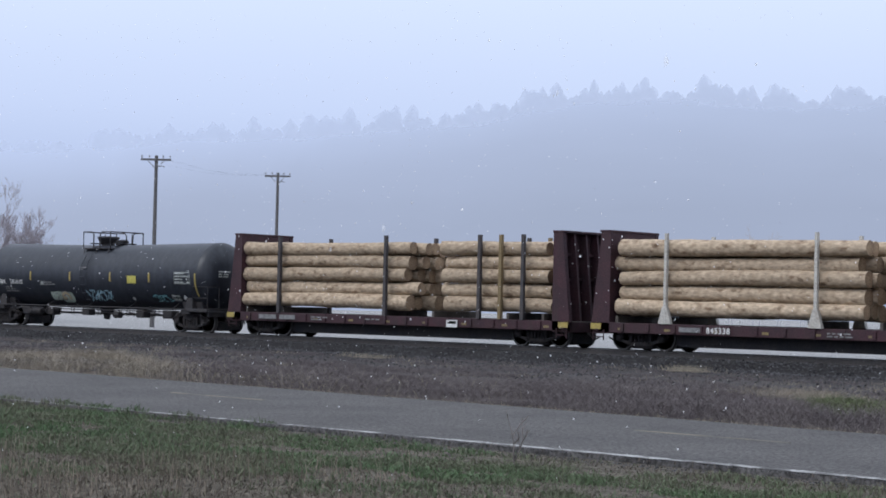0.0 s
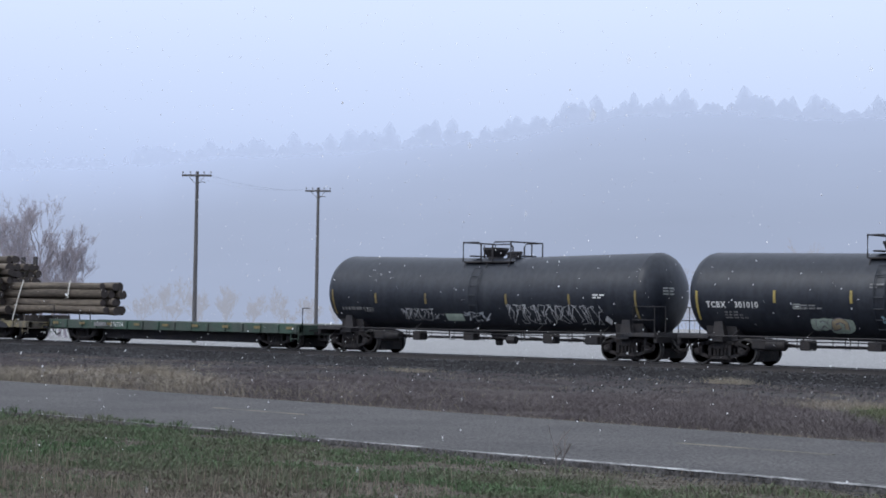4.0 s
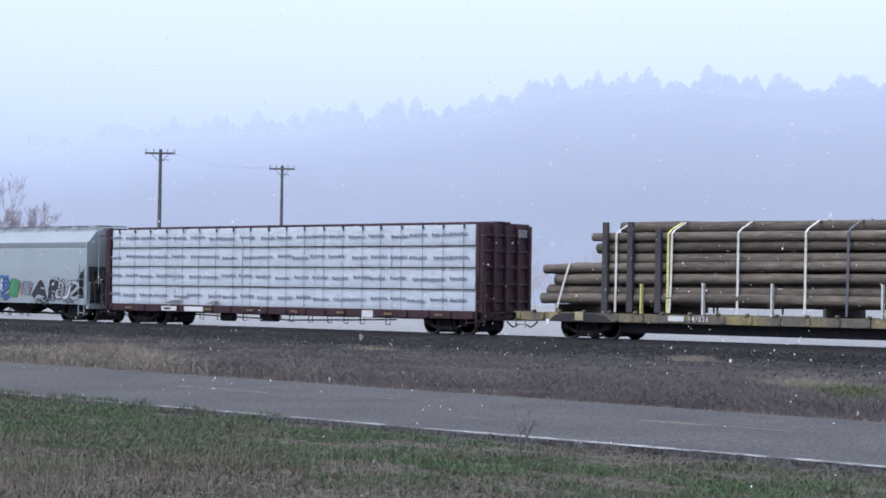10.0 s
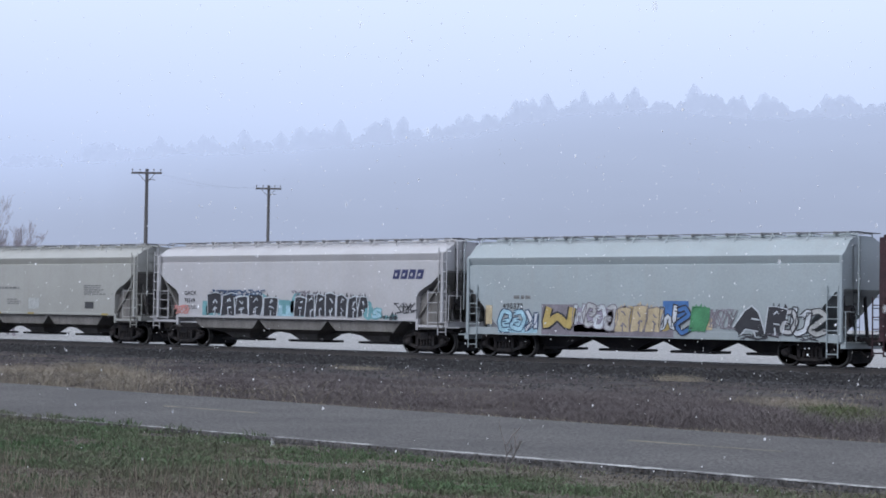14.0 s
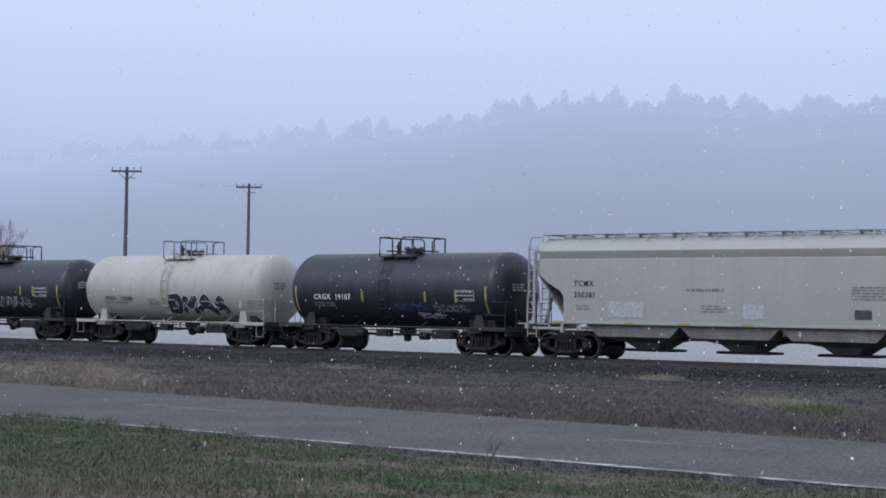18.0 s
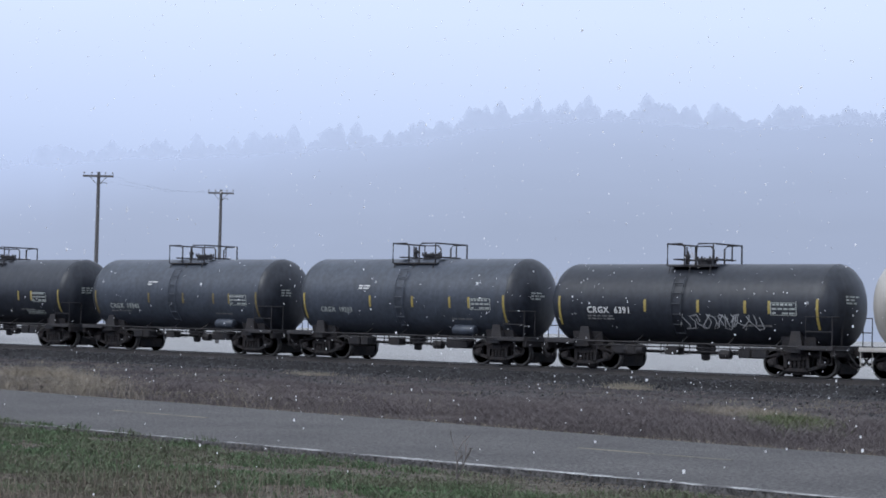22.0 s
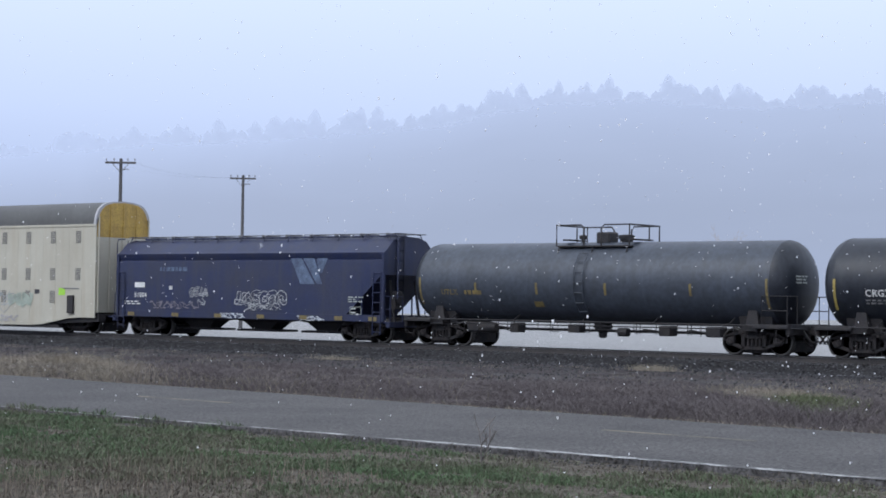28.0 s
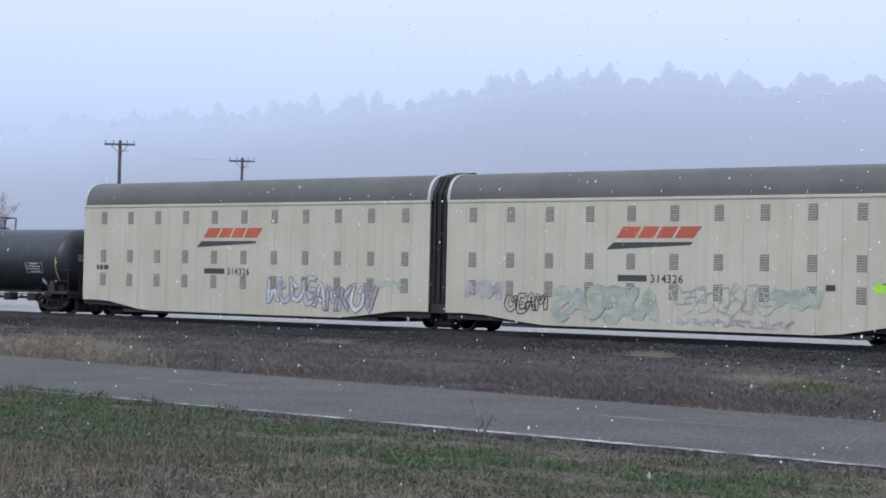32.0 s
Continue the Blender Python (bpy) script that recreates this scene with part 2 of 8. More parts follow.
# ---- shape helpers ----
class Shape:
    """Vertices, faces and material slots of one mesh."""

    def __init__(self):
        self.v, self.f, self.k = [], [], []

    def add(self, verts, faces, slot=0):
        n = len(self.v)
        self.v += [tuple(p) for p in verts]
        self.f += [tuple(i + n for i in f) for f in faces]
        self.k += [slot] * len(faces)
        return self

    def box(self, x0, x1, y0, y1, z0, z1, c=0.012, slot=0):
        c = min(c, (x1 - x0) * 0.3, (y1 - y0) * 0.3, (z1 - z0) * 0.3)
        pts, ids = [], {}
        for sx in (0, 1):
            for sy in (0, 1):
                for sz in (0, 1):
                    p = [(x0, x1)[sx], (y0, y1)[sy], (z0, z1)[sz]]
                    s = [(1, -1)[sx], (1, -1)[sy], (1, -1)[sz]]
                    for a in range(3):
                        q = [p[i] + (0 if i == a else s[i] * c) for i in range(3)]
                        ids[sx, sy, sz, a] = len(pts)
                        pts.append(q)
        g = lambda *k: ids[k]
        faces = []
        for a, b, d in ((0, 1, 2), (1, 2, 0), (2, 0, 1)):
            for s in (0, 1):
                def key(u, w):
                    k = [0, 0, 0]
                    k[a], k[b], k[d] = s, u, w
                    return g(*k, a)
                q = [key(0, 0), key(1, 0), key(1, 1), key(0, 1)]
                faces.append(q if s else q[::-1])
            for u in (0, 1):
                for w in (0, 1):
                    def key2(s, ax):
                        k = [0, 0, 0]
                        k[a], k[b], k[d] = s, u, w
                        return g(*k, ax)
                    q = [key2(0, b), key2(1, b), key2(1, d), key2(0, d)]
                    faces.append(q if u == w else q[::-1])
        for sx in (0, 1):
            for sy in (0, 1):
                for sz in (0, 1):
                    q = [g(sx, sy, sz, a) for a in range(3)]
                    faces.append(q if (sx + sy + sz) % 2 else q[::-1])
        return self.add(pts, faces, slot)

    def tube(self, pts, r, n=6, r2=None, caps=True, slot=0, cap_slot=None):
        pts = [Vector(p) for p in pts]
        m = len(pts)
        verts, faces = [], []
        for i, p in enumerate(pts):
            d = (pts[min(i + 1, m - 1)] - pts[max(i - 1, 0)]).normalized()
            u = d.cross(Vector((0, 0, 1)) if abs(d.z) < 0.9 else Vector((1, 0, 0))).normalized()
            w = d.cross(u)
            rr = r + ((r if r2 is None else r2) - r) * i / max(m - 1, 1)
            for k in range(n):
                a = 2 * math.pi * k / n
                verts.append(p + u * (rr * math.cos(a)) + w * (rr * math.sin(a)))
        for i in range(m - 1):
            for k in range(n):
                faces.append((i * n + k, i * n + (k + 1) % n, (i + 1) * n + (k + 1) % n, (i + 1) * n + k))
        self.add(verts, faces, slot)
        if caps:
            b = len(self.v) - len(verts)
            self.f += [tuple(b + k for k in range(n))[::-1], tuple(b + (m - 1) * n + k for k in range(n))]
            self.k += [slot if cap_slot is None else cap_slot] * 2
        return self

    def prism(self, outline, y0, y1, slot=0):
        """A polygon in x, z drawn out from y0 to y1."""
        n = len(outline)
        vs = [(x, y0, z) for x, z in outline] + [(x, y1, z) for x, z in outline]
        fs = [tuple(range(n))[::-1], tuple(range(n, 2 * n))] + [(i, (i + 1) % n, n + (i + 1) % n, n + i) for i in range(n)]
        return self.add(vs, fs, slot)

    def lathe(self, rows, centre=(0, 0, 0), n=24, axis="x", slot=0, drop=None):
        """Rings (position along the axis, radius); drop(x) lowers a ring."""
        vs, fs = [], []
        for x, r in rows:
            for k in range(n):
                a = 2 * math.pi * k / n
                c, s = r * math.cos(a), r * math.sin(a)
                p = (x, c, s) if axis == "x" else (c, x, s) if axis == "y" else (c, s, x)
                vs.append((p[0] + centre[0], p[1] + centre[1], p[2] + centre[2] - (drop(x) if drop else 0)))
        for i in range(len(rows) - 1):
            for k in range(n):
                q = (i * n + k, i * n + (k + 1) % n, (i + 1) * n + (k + 1) % n, (i + 1) * n + k)
                fs.append(q[::-1] if axis == "y" else q)
        fs.append(tuple(range(n))[::-1])
        fs.append(tuple(range((len(rows) - 1) * n, len(rows) * n)))
        return self.add(vs, fs, slot)

    def loft(self, sections, slot=0, caps=True):
        n = len(sections[0])
        vs = [p for s in sections for p in s]
        fs = [(i * n + k, i * n + (k + 1) % n, (i + 1) * n + (k + 1) % n, (i + 1) * n + k) for i in range(len(sections) - 1) for k in range(n)]
        if caps:
            fs += [tuple(range(n))[::-1], tuple(range(len(vs) - n, len(vs)))]
        return self.add(vs, fs, slot)


def build(name, s, mats, smooth=0):
    me = bpy.data.meshes.new(name)
    me.from_pydata(s.v, [], s.f)
    for m in (mats if isinstance(mats, (list, tuple)) else [mats]):
        me.materials.append(m)
    if any(s.k):
        me.polygons.foreach_set("material_index", s.k)
    bm = bmesh.new()
    bm.from_mesh(me)
    bmesh.ops.recalc_face_normals(bm, faces=bm.faces)
    bm.to_mesh(me)
    bm.free()
    if smooth:
        me.polygons.foreach_set("use_smooth", [True] * len(me.polygons))
        me.set_sharp_from_angle(angle=radians(smooth))
    me.update()
    return me


def halves(s):
    """The near and the far half of a mirrored shape."""
    out = []
    for side in (-1, 1):
        h, ids = Shape(), {}
        for f, k in zip(s.f, s.k):
            if (sum(s.v[i][1] for i in f) / len(f) < 0) == (side < 0):
                for i in f:
                    if i not in ids:
                        ids[i] = len(h.v)
                        h.v.append(s.v[i])
                h.f.append(tuple(ids[i] for i in f))
                h.k.append(k)
        out.append(h)
    return out


def pair_of(name, s, mats, parent, label="", smooth=0, at=None):
    for h in halves(s):
        part(name, h, mats, parent, label, smooth, at)


def part(name, s, mats, parent, label="", smooth=0, at=None):
    """One mesh under a thing or a part; s is a Shape or a ready mesh."""
    ob = new(name, s if isinstance(s, bpy.types.Mesh) else build(name, s, mats, smooth))
    ob.parent = parent
    if at is not None:
        ob.matrix_basis = at
    if label:
        ob["label"] = label
    return ob


def thing(name, label, category, group="", at=None):
    ob = new(name)
    ob.empty_display_size = 0.3
    if at is not None:
        ob.matrix_basis = at
    return tagged(ob, label, category, group)


MOVERS = []      # (thing, its place along the train)


def car_at(ob, s):
    ob.location = (s, TRACK_Y, 0)
    MOVERS.append((ob, s))
    return ob


def letters(text, height, squeeze=1.0, bold=0.0):
    """The text as a flat mesh in x, z, from its left foot."""
    cu = bpy.data.curves.new("letters", "FONT")
    cu.body, cu.size, cu.offset = text, height / 0.7, bold
    cu.resolution_u, cu.space_character = 2, 1.12
    ob = bpy.data.objects.new("letters", cu)
    me = bpy.data.meshes.new_from_object(ob)
    pts = [(v.co.x * squeeze, 0.0, v.co.y) for v in me.vertices]
    fs = [tuple(p.vertices) for p in me.polygons]
    bpy.data.objects.remove(ob)
    bpy.data.meshes.remove(me)
    return pts, fs


def on_tank(r, zc, lift=0.016):
    return lambda x, z: (x, -math.sqrt(max(r * r - (z - zc) ** 2, 0.01)) - lift, z)


def on_side(y):
    return lambda x, z: (x, y, z)


def write(parent, text, x, z, height, material, place, name="lettering", squeeze=1.0, bold=0.0):
    pts, fs = letters(text, height, squeeze, bold)
    s = Shape().add([place(x + p[0], z + p[2]) for p in pts], fs)
    return part(name, s, material, parent)


def patch(s, x0, x1, z0, z1, place, nx=2, nz=3, slot=0):
    """A thin sheet that follows the surface."""
    vs = [place(x0 + (x1 - x0) * i / nx, z0 + (z1 - z0) * j / nz) for j in range(nz + 1) for i in range(nx + 1)]
    fs = [(j * (nx + 1) + i, j * (nx + 1) + i + 1, (j + 1) * (nx + 1) + i + 1, (j + 1) * (nx + 1) + i) for j in range(nz) for i in range(nx)]
    return s.add(vs, fs, slot)


def small_print(parent, x, z, place, rows, material, seed, height=0.05, width=0.9):
    """Lines too small to read: plain bars."""
    rnd = random.Random(seed)
    s = Shape()
    for j in range(rows):
        u = x
        while u < x + width * rnd.uniform(0.6, 1):
            w = rnd.uniform(0.1, 0.3)
            patch(s, u, u + w, z - j * height * 1.9, z - j * height * 1.9 + height, place, 1, 1)
            u += w + 0.06
    return part("small_print", s, material, parent)


def outline_letter(rnd, x, z, w, h):
    """A rounded, leaning blob, as sprayed letters are filled."""
    n = 16
    lean = rnd.uniform(-0.12, 0.16)
    sq = rnd.uniform(2.4, 4)
    pts = []
    k1, k2, ph = rnd.uniform(0.03, 0.10), rnd.uniform(0.02, 0.06), rnd.uniform(0, 6)
    for k in range(n):
        a = 2 * math.pi * k / n
        c, s = math.cos(a), math.sin(a)
        e = 1 / (abs(c) ** sq + abs(s) ** sq) ** (1 / sq)
        e *= 1 + k1 * math.sin(3 * a + ph) + k2 * math.sin(5 * a + 2 * ph)
        pts.append((x + e * c * w / 2 + lean * s * h, z + e * s * h / 2))
    return pts


def fan(s, pts, place, slot=0, inner=None):
    n = len(pts)
    if inner is None:
        cx, cz = sum(p[0] for p in pts) / n, sum(p[1] for p in pts) / n
        s.add([place(*p) for p in pts] + [place(cx, cz)], [(k, (k + 1) % n, n) for k in range(n)], slot)
    else:
        s.add([place(*p) for p in pts] + [place(*p) for p in inner], [(k, (k + 1) % n, n + (k + 1) % n, n + k) for k in range(n)], slot)


def stroke(s, pts, width, place, slot=0):
    vs, fs = [], []
    for i, (x, z) in enumerate(pts):
        a, b = pts[max(i - 1, 0)], pts[min(i + 1, len(pts) - 1)]
        dx, dz = b[0] - a[0], b[1] - a[1]
        d = math.hypot(dx, dz) or 1
        for k in (-1, 1):
            p = place(x + k * dz / d * width / 2, z - k * dx / d * width / 2)
            vs.append((p[0], p[1] - 0.0006 * i, p[2]))
    fs = [(2 * i, 2 * i + 1, 2 * i + 3, 2 * i + 2) for i in range(len(pts) - 1)]
    s.add(vs, fs, slot)


GLYPHS = (((0, 0), (0.1, 1), (0.5, 0.35), (0.95, 1), (0.9, 0)), ((1, 0.85), (0.45, 1), (0.05, 0.75), (0.5, 0.5), (0.95, 0.25), (0.5, 0), (0, 0.15)), ((0.1, 1), (0, 0.3), (0.4, 0), (0.9, 0.2), (1, 0.9), (0.6, 0.6)),
          ((0.9, 0.9), (0.3, 1), (0, 0.5), (0.3, 0.02), (0.95, 0.1), (0.9, 0.5), (0.5, 0.48)), ((0, 0), (0.5, 1), (1, 0), (0.75, 0.4), (0.2, 0.35)), ((0.05, 1), (0.15, 0), (0.2, 0.5), (0.85, 1), (0.4, 0.55), (0.95, 0)), ((0, 0.95), (1, 0.9), (0.5, 0.9), (0.45, 0.02)))


def curve_of(rnd, glyph, x, z, w, h):
    """A bent stroke through a glyph's corners, rounded and jittered."""
    flip, over = rnd.random() < 0.5, rnd.random() < 0.4
    glyph = [(1 - u if flip else u, 1 - v if over else v) for u, v in glyph]
    pts = [(x + (u - 0.5) * w + rnd.uniform(-0.07, 0.07) * w + (v - 0.5) * h * 0.12, z + (v - 0.5) * h + rnd.uniform(-0.06, 0.06) * h) for u, v in glyph]
    out = [pts[0]]
    for i in range(1, len(pts) - 1):
        a, b, c = pts[i - 1], pts[i], pts[i + 1]
        out += [(b[0] + (a[0] - b[0]) * 0.22, b[1] + (a[1] - b[1]) * 0.22), (b[0] + (a[0] + c[0] - 2 * b[0]) * 0.05, b[1] + (a[1] + c[1] - 2 * b[1]) * 0.05), (b[0] + (c[0] - b[0]) * 0.22, b[1] + (c[1] - b[1]) * 0.22)]
    return out + [pts[-1]]


def sprayed(parent, x0, x1, z0, z1, count, fills, line, place, seed, line_w=0.05, cloud=None, fat=0.30, shade=None, label="sprayed forms in bright colours"):
    """A row of sprayed, letter-like forms: a cloud behind, outline, fill and glints."""
    rnd = random.Random(seed)
    off = lambda d: (lambda x, z: tuple(Vector(place(x, z)) + Vector((0, -d, 0))))
    if cloud:
        s = Shape()
        for k in range(count * 2 + 2):
            cx = x0 + (x1 - x0) * (k + 0.2) / (count * 2 + 1.5)
            fan(s, outline_letter(rnd, cx, (z0 + z1) / 2 + rnd.uniform(-0.12, 0.12), (x1 - x0) / count * 0.9, (z1 - z0) * rnd.uniform(0.7, 1.15)), off(0.0005 * k))
        part("sprayed_cloud", s, SPRAY[cloud], parent)
    w = (x1 - x0) / count
    edge, fill, glint = Shape(), Shape(), Shape()
    fat, under = min(w, z1 - z0) * fat, Shape()
    for k in range(count):
        h = (z1 - z0) * rnd.uniform(0.85, 1.1)
        c = curve_of(rnd, rnd.choice(GLYPHS), x0 + w * (k + 0.5), (z0 + z1) / 2 + rnd.uniform(-0.05, 0.05), w * 0.88, h * 0.78)
        if shade:
            stroke(under, [(x + 0.03, z - 0.03) for x, z in c], fat + 2 * line_w + 0.13, off(0.009 + 0.001 * (k % 3)))
        stroke(edge, c, fat + 2 * line_w, off(0.012 + 0.001 * (k % 3)))
        if fills:
            stroke(fill, c, fat, off(0.016 + 0.001 * (k % 3)), k % len(fills))
        i = rnd.randrange(1, len(c) - 2)
        stroke(glint, [(x - fat * 0.2, z + fat * 0.2) for x, z in c[i:i + 2]], line_w * 0.7, off(0.021))
    if shade:
        part("sprayed_shade", under, SPRAY[shade], parent)
    part("sprayed_outline", edge, SPRAY[line], parent)
    if fills:
        part("sprayed_fill", fill, [SPRAY[c] for c in fills], parent, label)
        part("sprayed_glint", glint, SPRAY["pale"], parent)


def beside(pts, d):
    """A line that runs at a distance beside another."""
    out = []
    for i, (x, z) in enumerate(pts):
        a, b = pts[max(i - 1, 0)], pts[min(i + 1, len(pts) - 1)]
        dx, dz = b[0] - a[0], b[1] - a[1]
        q = math.hypot(dx, dz) or 1
        out.append((x + d * dz / q, z - d * dx / q))
    return out


def hollow(parent, x0, x1, z0, z1, count, fills, line, place, seed, line_w=0.03, fat=0.30, wide=0.95):
    """Letter-like forms with a thin outline; the fill may be missing."""
    rnd = random.Random(seed)
    off = lambda d: (lambda x, z: tuple(Vector(place(x, z)) + Vector((0, -d, 0))))
    w = (x1 - x0) / count
    fat = min(w, z1 - z0) * fat
    for k in range(count):
        c = curve_of(rnd, rnd.choice(GLYPHS), x0 + w * (k + 0.5), (z0 + z1) / 2 + rnd.uniform(-0.06, 0.06), w * wide, (z1 - z0) * rnd.uniform(0.72, 0.92))
        if fills:
            s = Shape()
            stroke(s, c, fat, off(0.003 + 0.002 * (k % 3)))
            part("sprayed_fill", s, SPRAY[fills[k % len(fills)]], parent)
        s = Shape()
        for d in (-1, 1):
            stroke(s, beside(c, d * fat / 2), line_w * rnd.uniform(0.7, 1.3), off(0.012 + 0.002 * (k % 3)))
        for e in (c[0], c[-1]):
            stroke(s, [(e[0] - fat / 2, e[1]), (e[0] + fat / 2, e[1] + rnd.uniform(-0.05, 0.05))], line_w, off(0.018))
        part("sprayed_outline", s, SPRAY[line], parent)


def block_row(parent, x0, x1, z0, z1, count, fill, line, place, seed, cloud=None, line_w=0.035):
    """A row of heavy leaning blocks with pale edges and slits, spikes along the top."""
    rnd = random.Random(seed)
    off = lambda d: (lambda x, z: tuple(Vector(place(x, z)) + Vector((0, -d, 0))))
    w = (x1 - x0) / count
    if cloud:
        for k in range(count + 1):
            s = Shape()
            fan(s, outline_letter(rnd, x0 + w * (k + rnd.uniform(-0.3, 0.3)), z0 + (z1 - z0) * rnd.uniform(0.25, 0.75), w * rnd.uniform(0.5, 1.0), (z1 - z0) * rnd.uniform(0.5, 0.95)), off(0.0005 * k))
            part("sprayed_cloud", s, SPRAY[cloud], parent)
    for k in range(count):
        a, b = x0 + w * k + rnd.uniform(-0.05, 0.03), x0 + w * (k + 1) + rnd.uniform(-0.03, 0.05)
        lean, lo, hi = rnd.uniform(-0.10, 0.18), z0 + rnd.uniform(-0.04, 0.05), z1 + rnd.uniform(-0.10, 0.08)
        o = [(a, lo), (a + lean * 0.5, (lo + hi) / 2 + rnd.uniform(-0.1, 0.1)), (a + lean, hi - rnd.uniform(0, 0.12)), ((a + b) / 2 + lean + rnd.uniform(-0.1, 0.1), hi + rnd.uniform(-0.03, 0.06)),
             (b + lean, hi - rnd.uniform(0, 0.12)), (b + lean * 0.5 + rnd.uniform(-0.08, 0.05), (lo + hi) / 2), (b - rnd.uniform(0, 0.1), lo), ((a + b) / 2, lo + rnd.uniform(0, 0.08))]
        s = Shape()
        fan(s, o, off(0.010 + 0.0006 * k))
        for j in range(3):
            u = a + lean + (b - a) * (j + rnd.uniform(0.2, 0.8)) / 3
            s.add([off(0.010)(u - 0.07, hi - 0.06), off(0.010)(u + 0.07, hi - 0.06), off(0.010)(u + rnd.uniform(-0.08, 0.12), hi + rnd.uniform(0.05, 0.16))], [(0, 1, 2)])
        block = part("sprayed_block", s, SPRAY[fill], parent)
        s = Shape()
        stroke(s, o[:7], line_w * rnd.uniform(0.6, 1.2), off(0.019 + 0.0006 * k))
        u = (a + b) / 2
        for j in range(2):
            z = lo + (hi - lo) * (0.3 + 0.38 * j) + rnd.uniform(-0.05, 0.05)
            stroke(s, [(u + lean / 2 - w * rnd.uniform(0.0, 0.2), z + rnd.uniform(-0.1, 0.1)), (u + lean / 2 + w * 0.05, z + rnd.uniform(-0.06, 0.12)), (u + lean / 2 + w * rnd.uniform(0.08, 0.24), z + rnd.uniform(-0.12, 0.12))], line_w * rnd.uniform(0.8, 1.6), off(0.020 + 0.0006 * k))
        stroke(s, [(u + lean * 0.3, lo - 0.02), (u + rnd.uniform(-0.05, 0.05) + lean * 0.4, lo + (hi - lo) * rnd.uniform(0.2, 0.4))], line_w, off(0.0205 + 0.0006 * k))
        part("sprayed_edge", s, SPRAY[line], block)


def scribble(parent, x0, x1, z0, z1, loops, material, place, seed, width=0.035):
    rnd = random.Random(seed)
    s = Shape()
    pts = []
    n = loops * 8
    for i in range(n + 1):
        u = i / n
        pts.append((x0 + (x1 - x0) * u + 0.16 * math.sin(i * 1.9 + rnd.uniform(-0.5, 0.5)),
                    (z0 + z1) / 2 + (z1 - z0) / 2 * math.sin(i * 0.8 + rnd.uniform(-0.9, 0.9))))
    stroke(s, pts, width, place)
    for _ in range(loops):
        a = rnd.uniform(x0, x1)
        stroke(s, [(a, z0 + rnd.uniform(0, 0.3) * (z1 - z0)), (a + rnd.uniform(-0.1, 0.2), (z0 + z1) / 2), (a + rnd.uniform(-0.2, 0.3), z1)], width, place)
    return part("sprayed_tag", s, material, parent)


# ---- rolling stock: common parts ----
def side_frame_mesh():
    s = Shape()
    bars = [[(-0.64, 0.70), (0.64, 0.70), (0.64, 0.83), (-0.64, 0.83)], [(-0.44, 0.19), (0.44, 0.19), (0.44, 0.30), (-0.44, 0.30)]]
    for d in (-1, 1):
        bars += [[(d * 0.60, 0.70), (d * 1.14, 0.50), (d * 1.14, 0.63), (d * 0.60, 0.83)], [(d * 0.40, 0.19), (d * 1.0, 0.38), (d * 1.0, 0.48), (d * 0.40, 0.30)],
                 [(d * 0.34, 0.26), (d * 0.46, 0.26), (d * 0.46, 0.74), (d * 0.34, 0.74)], [(d * 0.74, 0.36), (d * 1.04, 0.40), (d * 1.12, 0.60), (d * 0.74, 0.68)]]
    for o in bars:
        s.prism(o, -0.07, 0.07)
    for x in (-0.89, 0.89):
        s.lathe([(-0.14, 0.05), (-0.13, 0.10), (-0.10, 0.12), (-0.08, 0.15), (0.12, 0.15)], (x, 0, 0.457), 12, "y")
    for x in (-0.22, -0.07, 0.08, 0.23):
        s.lathe([(z, 0.062 if k % 2 else 0.048) for k, z in enumerate((0.30, 0.34, 0.38, 0.42, 0.46, 0.50, 0.54, 0.58))], (x, -0.02, 0), 8, "z")
    s.box(-0.34, 0.34, -0.09, 0.09, 0.57, 0.70)
    return build("side_frame", s, TRUCK)


def bolster_mesh():
    s = Shape()
    s.box(-0.2, 0.2, -1.12, 1.12, 0.55, 0.80)
    # oversized block, added to shut the gap between the wheels
    s.box(-0.44, 0.44, -0.92, 0.92, 0.08, 0.62)
    s.box(-0.62, 0.62, -0.85, 0.85, 0.60, 0.78)
    return build("truck", s, TRUCK)


def truck_fill_mesh():
    # added solid filler in place of rigging; no sky shows through the truck
    return build("spring_plank", Shape().box(-1.34, 1.34, -0.62, 0.62, 0.14, 0.50), TRUCK)


def brake_beam_mesh():
    return build("brake_beam", Shape().tube([(0, -0.8, 0.45), (0, 0.8, 0.45)], 0.05, 6), TRUCK)


def wheelset_mesh():
    s = Shape()
    s.tube([(0, -1.0, 0), (0, 1.0, 0)], 0.08, 10)
    for d in (-1, 1):
        ring = [(0.69, 0.10), (0.69, 0.40), (0.685, 0.48), (0.715, 0.482), (0.73, 0.457), (0.83, 0.45), (0.835, 0.39), (0.80, 0.36), (0.785, 0.18), (0.83, 0.16), (0.84, 0.09)]
        s.lathe([(d * y, r) for y, r in ring[:3]], (0, 0, 0), 28, "y")
        s.lathe([(d * y, r) for y, r in ring[2:7]], (0, 0, 0), 28, "y", slot=1)
        s.lathe([(d * y, r) for y, r in ring[6:]], (0, 0, 0), 28, "y")
        for k in range(4):
            a = k * math.pi / 2 + 0.4
            s.box(0.25 * math.cos(a) - 0.03, 0.25 * math.cos(a) + 0.03, min(d * 0.785, d * 0.80), max(d * 0.785, d * 0.80), 0.25 * math.sin(a) - 0.03, 0.25 * math.sin(a) + 0.03, 0.004)
    return build("wheelset", s, [WHEEL, TREAD], 40)


